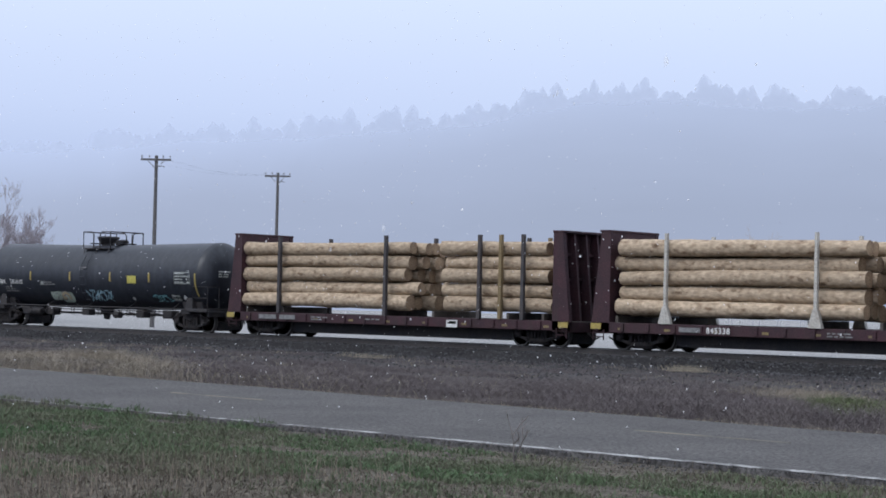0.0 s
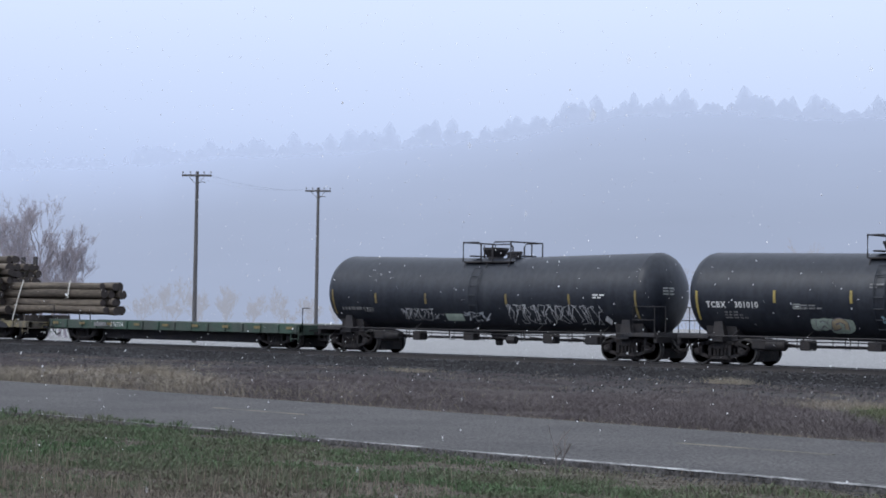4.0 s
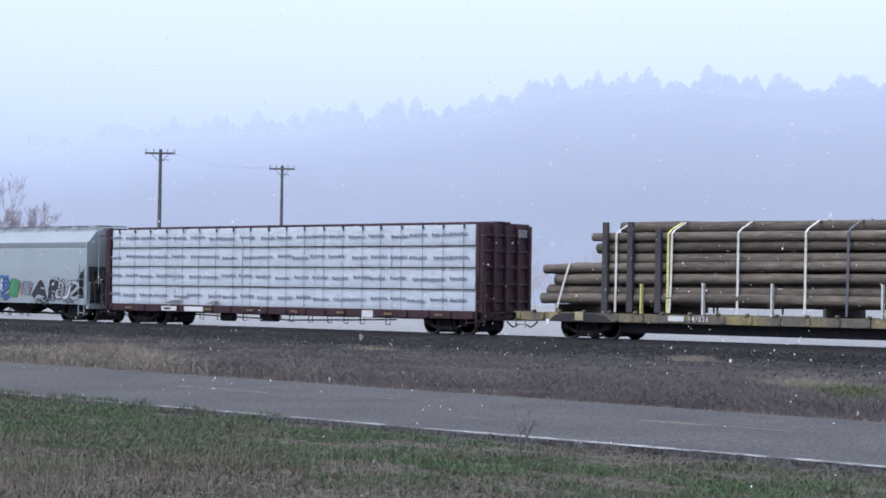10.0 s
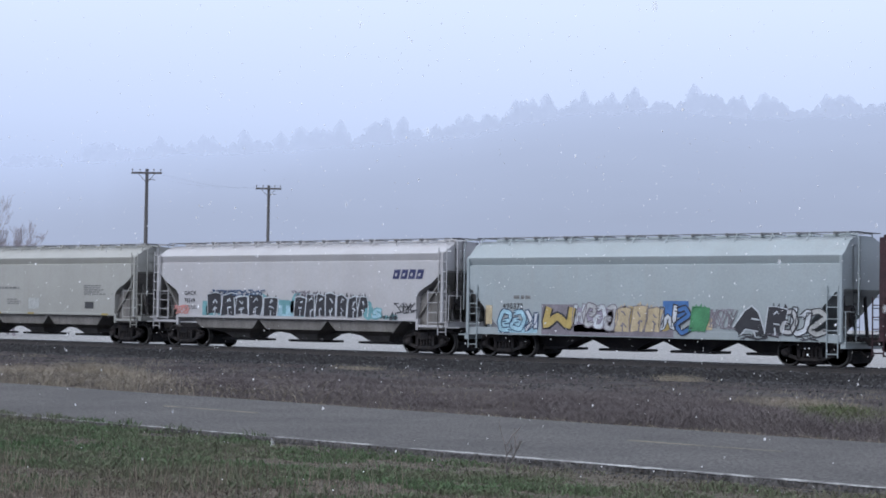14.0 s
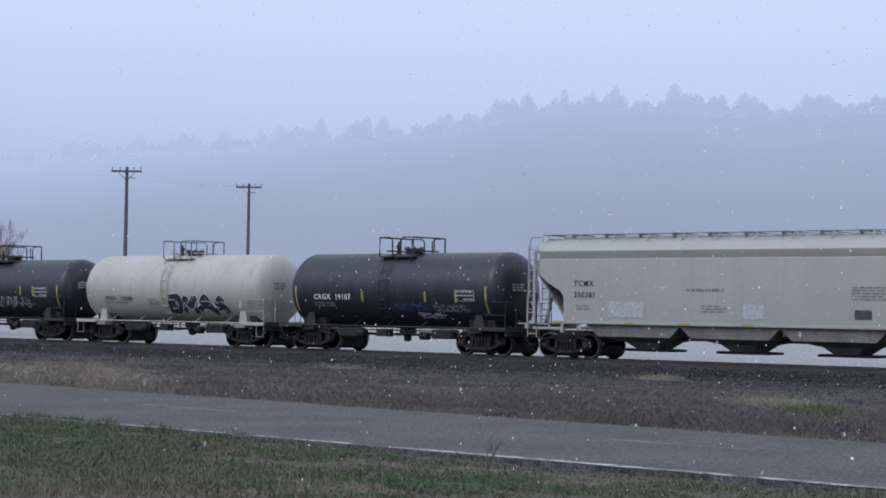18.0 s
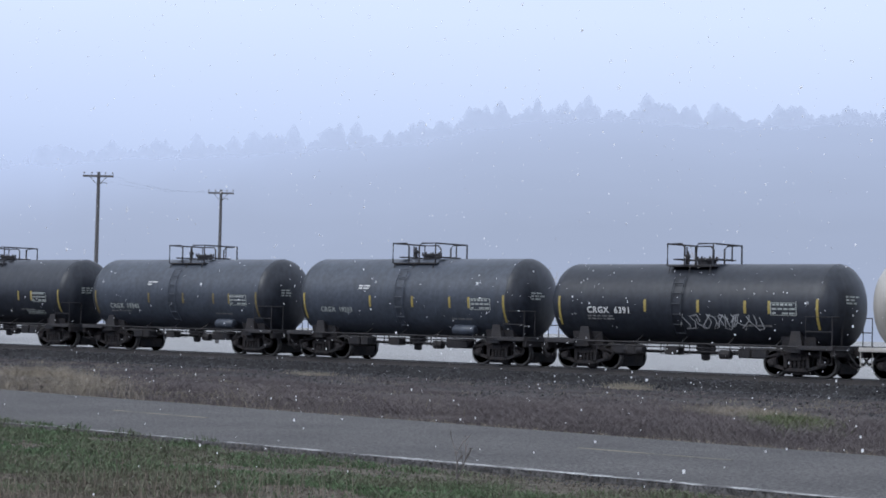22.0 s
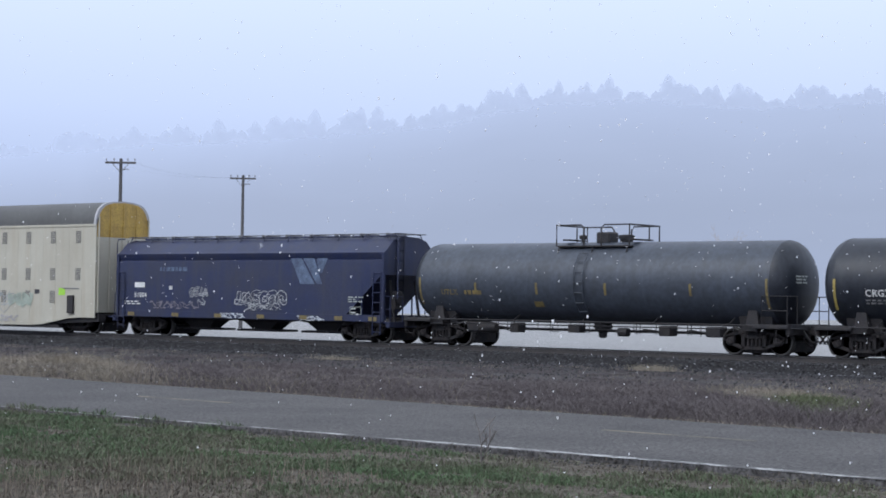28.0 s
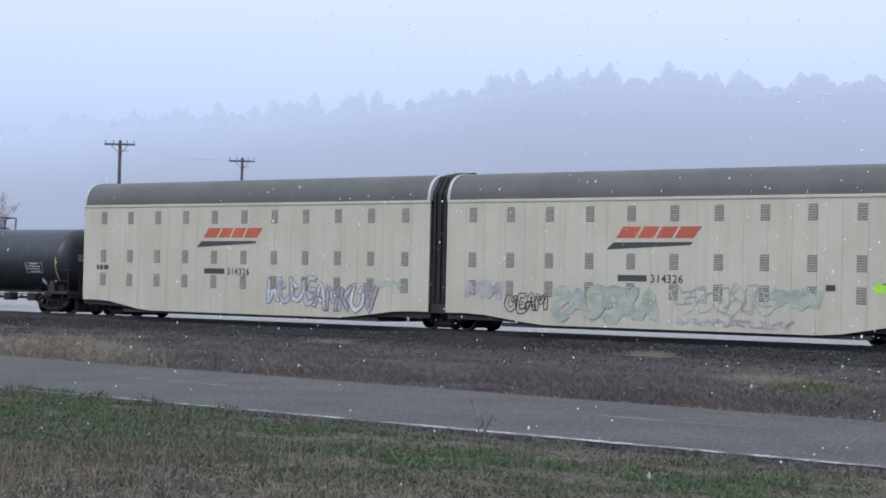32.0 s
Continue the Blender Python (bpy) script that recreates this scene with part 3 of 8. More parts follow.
def coupler_mesh():
    s = Shape()
    s.box(-0.9, -0.28, -0.07, 0.07, 0.78, 0.93)
    s.prism([(-0.30, 0.72), (-0.02, 0.72), (0.03, 0.78), (0.03, 0.95), (-0.02, 1.0), (-0.30, 1.0)], -0.17, 0.10)
    s.box(-0.16, 0.02, 0.08, 0.2, 0.74, 0.98)
    s.tube([(-0.55, -0.35, 0.75), (-0.42, -0.38, 0.5), (-0.2, -0.33, 0.33), (0.0, -0.3, 0.42)], 0.03, 6)
    s.tube([(-0.5, -1.2, 0.82), (-0.45, -0.3, 0.90), (-0.42, -0.06, 0.98)], 0.022, 5)
    return build("coupler", s, TRUCK)


TRUCK_MESH, FRAME_MESH, WHEEL_MESH, COUPLER_MESH = bolster_mesh(), side_frame_mesh(), wheelset_mesh(), coupler_mesh()
FILL_MESH, BEAM_MESH = truck_fill_mesh(), brake_beam_mesh()
WHEELS = []


def truck(parent, x):
    t = part("truck", TRUCK_MESH, None, parent, at=pose(x, 0, 0))
    part("spring_plank", FILL_MESH, None, t)
    for d in (-1.25, 1.25):
        part("brake_beam", BEAM_MESH, None, t, at=pose(d, 0, 0))
    part("side_frame", FRAME_MESH, None, t, at=pose(0, -1.0, 0))
    part("side_frame", FRAME_MESH, None, t, at=pose(0, 1.0, 0, 0, 0, 180))
    for dx in (-0.89, 0.89):
        WHEELS.append((part("wheelset", WHEEL_MESH, None, t, at=pose(dx, 0, 0.457)), dx))


def running_gear(parent, half, centres):
    for x in centres:
        truck(parent, x)
    part("coupler", COUPLER_MESH, None, parent, at=pose(half, 0, 0))
    part("coupler", COUPLER_MESH, None, parent, at=pose(-half, 0, 0, 0, 0, 180))


def ladder(s, x0, x1, y, z0, z1, step=0.38, r=0.022):
    s.tube([(x0, y, z0), (x0, y, z1)], r, 5)
    s.tube([(x1, y, z0), (x1, y, z1)], r, 5)
    z = z0 + 0.12
    while z < z1:
        s.tube([(x0, y, z), (x1, y, z)], r * 0.8, 5)
        z += step
    return s


# ---- tank cars ----
def tank_car(s0, coupled, cyl, paint, label, deck=2.1, dome="valve", r=1.47, zc=2.40, sag=0.0, marks=(), bars=(), bar_mat=None, reservoir=False, mate=None, walk_mat=None, truck_in=1.95, deck_x=0.0, head=None):
    car = car_at(thing("tank_car", label, "tank car", "cars of the freight train"), s0)
    half = coupled / 2
    steel = walk_mat or FRAME_BLACK
    h = cyl / 2
    rows = [(-h - 0.72 * (1 - q ** 2.3) ** 0.5, r * q) for q in (0.03, 0.3, 0.55, 0.78, 0.92, 0.98)] + [(-h, r)]
    n = max(int(cyl / 1.2), 6)
    rows += [(-h + cyl * i / n, r) for i in range(1, n)]
    rows += [(-x, rr) for x, rr in reversed(rows[:7])]
    drop = (lambda x: sag * (1 - min(abs(x) / h, 1))) if sag else None
    part("tank", Shape().lathe(rows[6:-6], (0, 0, zc), 48, drop=drop), paint, car, smooth=40)
    # a head paint darker than the shell puts the ends' shade into colour
    for ends in (rows[:7], rows[-7:]):
        part("tank_head", Shape().lathe(ends, (0, 0, zc), 48, drop=drop), head or paint, car, smooth=60)
    for x in (-h, -h * 0.34, h * 0.34, h):
        z = zc - (drop(x) if drop else 0)
        part("weld_seam", Shape().lathe([(x - 0.025, r * 0.98), (x - 0.02, r + 0.003), (x + 0.02, r + 0.003), (x + 0.025, r * 0.98)], (0, 0, z), 48), paint, car, smooth=40)
    running_gear(car, half, (-half + truck_in, half - truck_in))
    for d in (-1, 1):
        s = Shape()
        a, b = sorted((d * (half - 0.55), d * (h - 1.3)))
        s.box(a, b, -0.32, 0.32, 0.60, 0.98)
        part("stub_sill", s, FRAME_BLACK, car)
        s = Shape()
        xb = d * (half - truck_in)
        s.prism([(xb - 0.28, 0.80), (xb + 0.28, 0.80), (xb + 0.16, 1.50), (xb - 0.16, 1.50)], -1.16, -0.8)
        s.prism([(xb - 0.28, 0.80), (xb + 0.28, 0.80), (xb + 0.16, 1.50), (xb - 0.16, 1.50)], 0.8, 1.16)
        s.box(xb - 0.3, xb + 0.3, -1.35, 1.35, 0.80, 1.02)
        part("bolster", s, walk_mat or FRAME_BLACK, car)
        s = Shape()      # the saddle that cradles the tank over its truck
        o = [(-0.86, 0.86), (0.86, 0.86)] + [(0.98 - 1.96 * i / 8, zc - math.sqrt(r * r - (0.98 - 1.96 * i / 8) ** 2) + 0.02) for i in range(9)]
        s.loft([[(xb + q, y, z) for y, z in o] for q in (-0.62, 0.62)])
        part("saddle", s, FRAME_BLACK, car)
        s = Shape()
        a, b = sorted((d * (half - 0.42), d * (half - 0.56)))
        s.box(a, b, -1.40, 1.40, 0.70, 1.06)
        part("end_sill", s, FRAME_BLACK, car)
        s = Shape()
        for y in (-0.42, 0.42):
            s.tube([(d * (half - 0.45), y, 0.85), (d * (half - 0.25), y * 1.1, 0.62), (d * (half - 0.10), y, 0.44), (d * (half + 0.02), y * 0.6, 0.50)], 0.035, 6)
        s.tube([(d * (half - 0.40), -1.35, 0.92), (d * (half - 0.36), -0.5, 0.90), (d * (half - 0.36), -0.15, 0.72)], 0.022, 5)
        part("air_hose", s, FRAME_BLACK, car)
        s = Shape()
        a, b = sorted((d * (half - 0.45), d * (half - 1.75)))
        s.box(a, b, -1.47, 1.47, 0.985, 1.04)
        s.box(a, b, -1.48, -1.42, 0.90, 1.0)
        s.box(a, b, 1.42, 1.48, 0.90, 1.0)
        part("end_platform", s, steel, car)
        s = Shape()
        xe, xi = d * (half - 0.5), d * (half - 1.45)
        for y in (-1.42, 1.42):
            if d > 0:
                s.tube([(xe, y, 1.0), (xe, y, 1.98), (xi, y, 1.98), (xi, y, 1.0)], 0.022, 5)
                s.tube([(xe, y, 1.5), (xi, y, 1.5)], 0.018, 5)
            s.tube([(xe, y, 1.0), (xe, y, 0.45), (xe - d * 0.4, y, 0.45), (xe - d * 0.4, y, 1.0)], 0.02, 5)
        if d > 0:
            s.tube([(xe, -1.42, 1.98), (xe, -0.75, 1.98), (xe, -0.75, 1.0)], 0.022, 5)
            s.tube([(xe, 1.42, 1.98), (xe, 0.75, 1.98), (xe, 0.75, 1.0)], 0.022, 5)
        pair_of("end_railing" if d > 0 else "step", s, steel, car)
    s = Shape()      # the low rail along each side
    for y in (-1.46, 1.46):
        s.tube([(-half + 1.7, y, 1.0), (half - 1.7, y, 1.0)], 0.028, 6)
        for i in range(5):
            x = -h + 1.5 + (cyl - 3) * i / 4
            s.tube([(x, y, 1.0), (x, y * 0.72, 1.22)], 0.02, 5)
    pair_of("side_rail", s, steel, car)
    s = Shape()      # brake rigging and outlet under the tank
    s.tube([(-h + 1, -0.5, 0.72), (h - 1, -0.5, 0.72)], 0.03, 6)
    s.tube([(-h + 1.2, 0.4, 0.66), (h - 1.2, 0.4, 0.66)], 0.035, 6)
    rnd = random.Random(int(s0))
    s.tube([(-h + 1.4, -1.3, 0.86), (h - 1.4, -1.3, 0.86)], 0.022, 5)
    s.box(-0.9, -0.4, -1.0, -0.6, 0.60, 0.90)
    s.lathe([(0.9, 0.05), (0.92, 0.16), (1.3, 0.16), (1.32, 0.05)], (0.2, -0.7, 0.66), 10)
    for i in range(14):
        x = -h + 1.6 + (cyl - 3.2) * (i + rnd.uniform(-0.3, 0.3)) / 13
        s.tube([(x, -1.3, 1.0), (x, -1.3, rnd.uniform(0.55, 0.8))], 0.016, 4)
    for i in range(7):
        x = -h + 1.8 + (cyl - 3.6) * (i + rnd.uniform(-0.2, 0.2)) / 6
        w = rnd.uniform(0.12, 0.3)
        s.tube([(x, -0.9, 1.0), (x, -0.9, 0.62), (x + w, -0.9, 0.62), (x + w, -0.9, 1.0)], 0.018, 5)
    part("brake_rigging", s, FRAME_BLACK, car)
    s = Shape()
    x = rnd.uniform(-0.6, 0.2)
    s.lathe([(0.42, 0.09), (0.46, 0.15), (0.62, 0.16), (0.70, 0.30), (1.05, 0.34)], (x, 0, 0), 14, "z")
    s.box(x - 0.35, x + 0.35, -0.12, 0.12, 0.78, 0.88)
    part("bottom_outlet", s, FRAME_BLACK, car)
    # brake valves and cylinder hung from the sill
    for x, q in ((-h + 2.2, 0.28), (-h * 0.45, 0.2), (h * 0.42, 0.24), (h - 2.4, 0.3)):
        s = Shape().box(x - q, x + q, -0.95, -0.45, 0.56, 0.92, 0.04)
        s.tube([(x - q, -0.7, 0.7), (x - q - 0.8, -0.7, 0.78)], 0.03, 5)
        part("brake_valve", s, FRAME_BLACK, car)
    s = Shape()
    xr = h - 2.0 if reservoir else -h + 2.7
    s.lathe([(-0.52, 0.04), (-0.5, 0.15), (-0.42, 0.20), (0.42, 0.20), (0.5, 0.15), (0.52, 0.04)], (xr, -1.22 if reservoir else -0.75, 1.24 if reservoir else 0.72), 14)
    part("air_reservoir", s, paint if reservoir else FRAME_BLACK, car, smooth=40)
    # platform round the manway
    stand = pose(deck_x, 0, 0)
    mid = (drop(0) if drop else 0)
    top, zp = zc + r - mid, zc + 1.30 - mid
    s = Shape()
    for y0, y1 in ((-0.92, -0.50), (0.50, 0.92)):
        s.box(-deck / 2, deck / 2, y0, y1, zp - 0.03, zp + 0.03)
        for i in range(3):
            x = -deck / 2 + 0.1 + (deck - 0.2) * i / 2
            s.tube([(x, y0 if y0 < 0 else y1, zp), (x, 1.02 * (-1 if y0 < 0 else 1), zp - 0.24)], 0.02, 5)
    s.box(-deck / 2, -deck / 2 + 0.3, -0.6, 0.6, zp + 0.22, zp + 0.27)
    s.box(deck / 2 - 0.3, deck / 2, -0.6, 0.6, zp + 0.22, zp + 0.27)
    pair_of("top_platform", s, steel, car, at=stand)
    s = Shape()
    zt = zp + 0.76
    for y in (-0.96, 0.96):
        cut = deck * 0.12
        for d in (-1, 1):
            s = Shape().tube([(d * deck / 2, y, zp), (d * deck / 2, y, zt), (d * (cut + 0.12), y, zt), (d * cut, y, zt - 0.12), (d * cut, y, zp)], 0.032, 6)
            part("top_railing", s, WALKWAY if walk_mat else steel, car, smooth=40, at=stand)
    for x in (-deck / 2, deck / 2):
        part("top_rail_bar", Shape().tube([(x, -0.96, zt), (x, 0.96, zt)], 0.032, 6), WALKWAY if walk_mat else steel, car, at=stand)
        part("top_rail_post", Shape().tube([(x, 0.3, zt - 0.06), (x, 0.3, zp + 0.2)], 0.026, 6), WALKWAY if walk_mat else steel, car, at=stand)
    s = Shape()
    if dome == "twin":
        part("manway", Shape().box(-0.32, 0.28, -0.3, 0.3, top - 0.06, top + 0.36, 0.05), FRAME_BLACK, car, at=stand)
        s.lathe([(top - 0.1, 0.24), (top + 0.10, 0.24), (top + 0.11, 0.30), (top + 0.24, 0.30), (top + 0.27, 0.12)], (0.78, 0.05, 0), 16, "z")
        part("valve_housing", s, FRAME_BLACK, car, smooth=40, at=stand)
        s = Shape().lathe([(top - 0.1, 0.07), (top + 0.1, 0.07), (top + 0.12, 0.15), (top + 0.24, 0.15), (top + 0.28, 0.05)], (-1.0, -0.1, 0), 10, "z")
        part("relief_valve", s, FRAME_BLACK, car, smooth=40, at=stand)
    elif dome == "housing":
        s.lathe([(top - 0.1, 0.32), (top + 0.06, 0.30), (top + 0.14, 0.42), (top + 0.30, 0.48), (top + 0.32, 0.51), (top + 0.40, 0.51), (top + 0.42, 0.2)], (-0.35, 0, 0), 18, "z")
        part("valve_housing", s, FRAME_BLACK, car, smooth=40, at=stand)
        s = Shape()
        s.lathe([(top - 0.1, 0.28), (top + 0.14, 0.28), (top + 0.15, 0.32), (top + 0.2, 0.32)], (0.5, 0.1, 0), 16, "z")
        s.box(0.3, 0.95, -0.06, 0.06, top + 0.19, top + 0.26)
        part("manway", s, FRAME_BLACK, car, smooth=40, at=stand)
    else:
        s.lathe([(top - 0.12, 0.33), (top + 0.10, 0.33), (top + 0.11, 0.38), (top + 0.17, 0.38), (top + 0.20, 0.30)], (0.1, 0, 0), 18, "z")
        for k in range(8):
            a = k * math.pi / 4
            s.tube([(0.1 + 0.36 * math.cos(a), 0.36 * math.sin(a), top + 0.1), (0.1 + 0.36 * math.cos(a), 0.36 * math.sin(a), top + 0.25)], 0.03, 5)
        part("manway", s, FRAME_BLACK, car, smooth=40, at=stand)
        s = Shape()
        s.lathe([(top - 0.1, 0.07), (top + 0.2, 0.07), (top + 0.22, 0.10), (top + 0.30, 0.10), (top + 0.34, 0.05), (top + 0.45, 0.04)], (-0.62, -0.1, 0), 10, "z")
        part("relief_valve", s, FRAME_BLACK, car, smooth=40, at=stand)
    s = Shape()      # the ladder over the tank's flank
    for x in (-0.42, -0.02):
        for d in (-1, 1):
            pts = []
            for a in range(-45, 50, 12):
                pts.append((x, d * (r + 0.09) * math.cos(radians(a)), zc - mid + (r + 0.09) * math.sin(radians(a))))
            s.tube(pts, 0.024, 5)
    for a in range(-42, 46, 14):
        for d in (-1, 1):
            y, z = d * (r + 0.09) * math.cos(radians(a)), zc - mid + (r + 0.09) * math.sin(radians(a))
            s.tube([(-0.42, y, z), (-0.02, y, z)], 0.02, 5)
    pair_of("ladder", s, paint, car, at=stand)
    flat = on_tank(r, zc)
    place = (lambda x, z: (x, flat(x, z + drop(x))[1], z)) if drop else flat
    for x, z0, hh in bars:
        part("reflector", patch(Shape(), x - 0.05, x + 0.05, z0, z0 + hh, place, 1, 4), bar_mat or REFLECT, car)
    for x in (-h + 0.02, h - 0.06):      # curved stripe at each head
        part("reflector", patch(Shape(), x - 0.04, x + 0.05, 1.55, 2.55, place, 1, 8), bar_mat or REFLECT, car)
    for m in marks:
        m(car, place)

    def on_head(y, z):
        q = min(math.hypot(y, z - zc) / r, 0.99)
        return (h + 0.725 * (1 - q ** 2.3) ** 0.5 + 0.012, y, z)
    small_print(car, -0.75, 2.62, on_head, 3, CHALK if paint is not WHITE_TANK else LETTER_DIM, int(-s0), 0.055, 0.55)
    return car


def mark_text(text, x, z, height, material=None, squeeze=1.0, bold=0.006):
    return lambda car, place: write(car, text, x, z, height, material or LETTER, place, squeeze=squeeze, bold=bold)


def mark_print(x, z, rows, material, seed, height=0.05, width=0.9):
    return lambda car, place: small_print(car, x, z, place, rows, material, seed, height, width)


def mark_patch(x0, x1, z0, z1, material, name="stencil_panel"):
    return lambda car, place: part(name, patch(Shape(), x0, x1, z0, z1, place, 2, 4), material, car)


def mark_panel(x0, x1, z0, z1):
    """A stencilled box: a thin frame round lines too small to read."""
    def make(car, place):
        s, rnd = Shape(), random.Random(int(x0 * 100))
        for a, b, c, d in ((x0, x1, z0, z0 + 0.02), (x0, x1, z1 - 0.02, z1), (x0, x0 + 0.025, z0, z1), (x1 - 0.025, x1, z0, z1)):
            patch(s, a, b, c, d, place, 2, 2)
        n = max(int((z1 - z0) / 0.105), 1)
        for j in range(n):
            z, u = z0 + (z1 - z0) * (j + 0.32) / n, x0 + 0.06
            while u < x1 - 0.16:
                w = min(rnd.uniform(0.08, 0.26), x1 - 0.06 - u)
                if rnd.random() < 0.85:
                    patch(s, u, u + w, z, z + 0.055, place, 1, 1)
                u += w + 0.04
        part("stencil_panel", s, CHALK, car)
    return make


def mark_diamond(x, z, w=0.17):
    def make(car, place):
        part("placard", Shape().add([place(x - w, z), place(x, z - w), place(x + w, z), place(x, z + w)], [(0, 1, 2, 3)]), PLACARD, car)
    return make


def mark_scribble(x0, x1, z0, z1, loops, colour, seed, width=0.035):
    return lambda car, place: scribble(car, x0, x1, z0, z1, loops, SPRAY[colour], place, seed, width)


def mark_spray(*a, **k):
    return lambda car, place: sprayed(car, *a[:-1], place, a[-1], **k)


def mark_hollow(*a, **k):
    return lambda car, place: hollow(car, *a[:-1], place, a[-1], **k)


def mark_block(*a, **k):
    return lambda car, place: block_row(car, *a[:-1], place, a[-1], **k)


# ---- covered hoppers ----
def hopper_car(s0, coupled, body, paint, label, chutes, roof=4.32, eave=3.66, sill=1.15, marks=(), sill_paint=None, dark=None, cut=1.9, foot=2.75, truck_in=2.1, roof_paint=None, square=False, plated=False):
    car = car_at(thing("covered_hopper_car", label, "hopper car", "cars of the freight train"), s0)
    half, h = coupled / 2, body / 2
    w = 1.5

    def section(x, low):
        pts = [(0.0, roof), (0.55, roof - 0.02), (1.0, roof - 0.16), (1.38, eave + 0.10), (w + 0.03, eave), (w + 0.03, eave - 0.03), (w - 0.075, eave - 0.27), (w + 0.01, eave - 0.30), (w + 0.02, eave - 0.36), (w + 0.02, low)]
        ring = [(x, -y, z) for y, z in pts] + [(x, y, z) for y, z in reversed(pts[1:])]
        return ring
    if square:      # side sheets end in an upright edge, the hopper's end slopes behind it
        ends = [(-h, 3.2), (-h + 0.12, 3.1), (-h + 0.55, 2.75), (-h + 1.2, 2.4), (-h + 1.34, 2.2), (-h + 1.36, sill + 0.05)]
    else:
        ends = [(-h, foot), (-h + 0.25, foot - 0.1), (-h + cut, sill + 0.05)]
    ends += [(-x, z) for x, z in reversed(ends)]
    part("body", Shape().loft([section(x, z) for x, z in ends]), paint, car, smooth=28)
    s, hs = Shape(), h - 1.36 if square else h
    if square:
        for y0, y1 in ((-w - 0.045, -w + 0.1), (w - 0.1, w + 0.045)):
            s.box(-hs, hs, y0, y1, sill, sill + 0.10)
            for d in (-1, 1):
                a, b = sorted((d * hs, d * (hs + 0.13)))
                s.box(a, b, y0, y1, sill - 0.32, sill + 0.10)
                a, b = sorted((d * (hs + 0.13), d * h))
                s.box(a, b, y0, y1, sill - 0.22, sill - 0.12)
    else:
        s.box(-h, h, -w - 0.026, -w + 0.12, sill, sill + 0.27)
        s.box(-h, h, w - 0.12, w + 0.026, sill, sill + 0.27)
    pair_of("side_sill", s, sill_paint or paint, car)
    if plated:
        for y in (-w - 0.015, w - 0.025):
            part("end_plate", Shape().prism([(-h + 0.1, sill + 0.27), (-h + cut, sill + 0.27), (-h + cut, sill + 0.3), (-h + 0.25, foot - 0.08), (-h + 0.1, foot)], y, y + 0.04), paint, car)
    if square:
        for d in (-1, 1):
            for y in (-1.28, 1.24) if d > 0 else ():
                part("shear_plate", Shape().prism([(d * (h - 1.45), 0.95), (d * (h - 0.06), 0.95), (d * (h - 0.06), 2.0), (d * (h - 0.35), 2.35), (d * (h - 0.95), 2.42), (d * (h - 1.45), 2.2)], y, y + 0.04), CHUTE, car)
            part("slope_sheet", Shape().loft([[(d * (h - 1.5), -1.38, 1.3), (d * (h - 1.5), 1.38, 1.3), (d * (h - 1.4), 1.38, 1.3), (d * (h - 1.4), -1.38, 1.3)], [(d * (h - 0.08), -1.38, 3.12), (d * (h - 0.08), 1.38, 3.12), (d * (h + 0.0), 1.38, 3.12), (d * (h + 0.0), -1.38, 3.12)]]), CHUTE, car)
    for d in (-1, 1):
        a, b = sorted((d * (half - 0.5), d * (h - cut - 0.3)))
        part("stub_sill", Shape().box(a, b, -0.3, 0.3, 0.62, 1.0), FRAME_BLACK, car)
    running_gear(car, half, (-half + truck_in, half - truck_in))
    run = (body - 2 * cut) / chutes
    for i in range(chutes):
        x = -h + cut + run * (i + 0.5)
        s = Shape()
        a = run / 2 - 0.005
        ring = lambda hx, hy, z: [(x - hx, -hy, z), (x + hx, -hy, z), (x + hx, hy, z), (x - hx, hy, z)]
        if square:
            s.loft([ring(a, 1.40, sill + 0.1), ring(a, 1.40, sill - 0.04), ring(a - 0.42, 1.36, 0.82), ring(a - 1.20, 0.72, 0.64), ring(a - 1.48, 0.44, 0.40)])
            b = a - 1.0
            if i:
                part("ridge_plate", Shape().box(x - a - 1.1, x - a + 1.1, -0.3, 0.3, 0.72, 0.84), FRAME_BLACK, car)
        else:
            wide = 0.3 if chutes == 3 else 0.0
            s.loft([ring(a, 1.42, sill + 0.14), ring(a, 0.5, 0.82), ring(a - 0.42 - wide * 1.5, 0.42, 0.64 + wide * 0.25), ring(a - 0.98 - wide * 1.1, 0.33, 0.40)])
            b = a - 0.70
        part("chute", s, dark or CHUTE, car)
        s = Shape()
        s.box(x - b, x + b, -0.42, 0.42, 0.31, 0.41)
        s.tube([(x - b, -0.6, 0.36), (x - b, 0.6, 0.36)], 0.045, 8)
        s.tube([(x + b, -0.6, 0.36), (x + b, 0.6, 0.36)], 0.045, 8)
        part("outlet_gate", s, FRAME_BLACK, car)
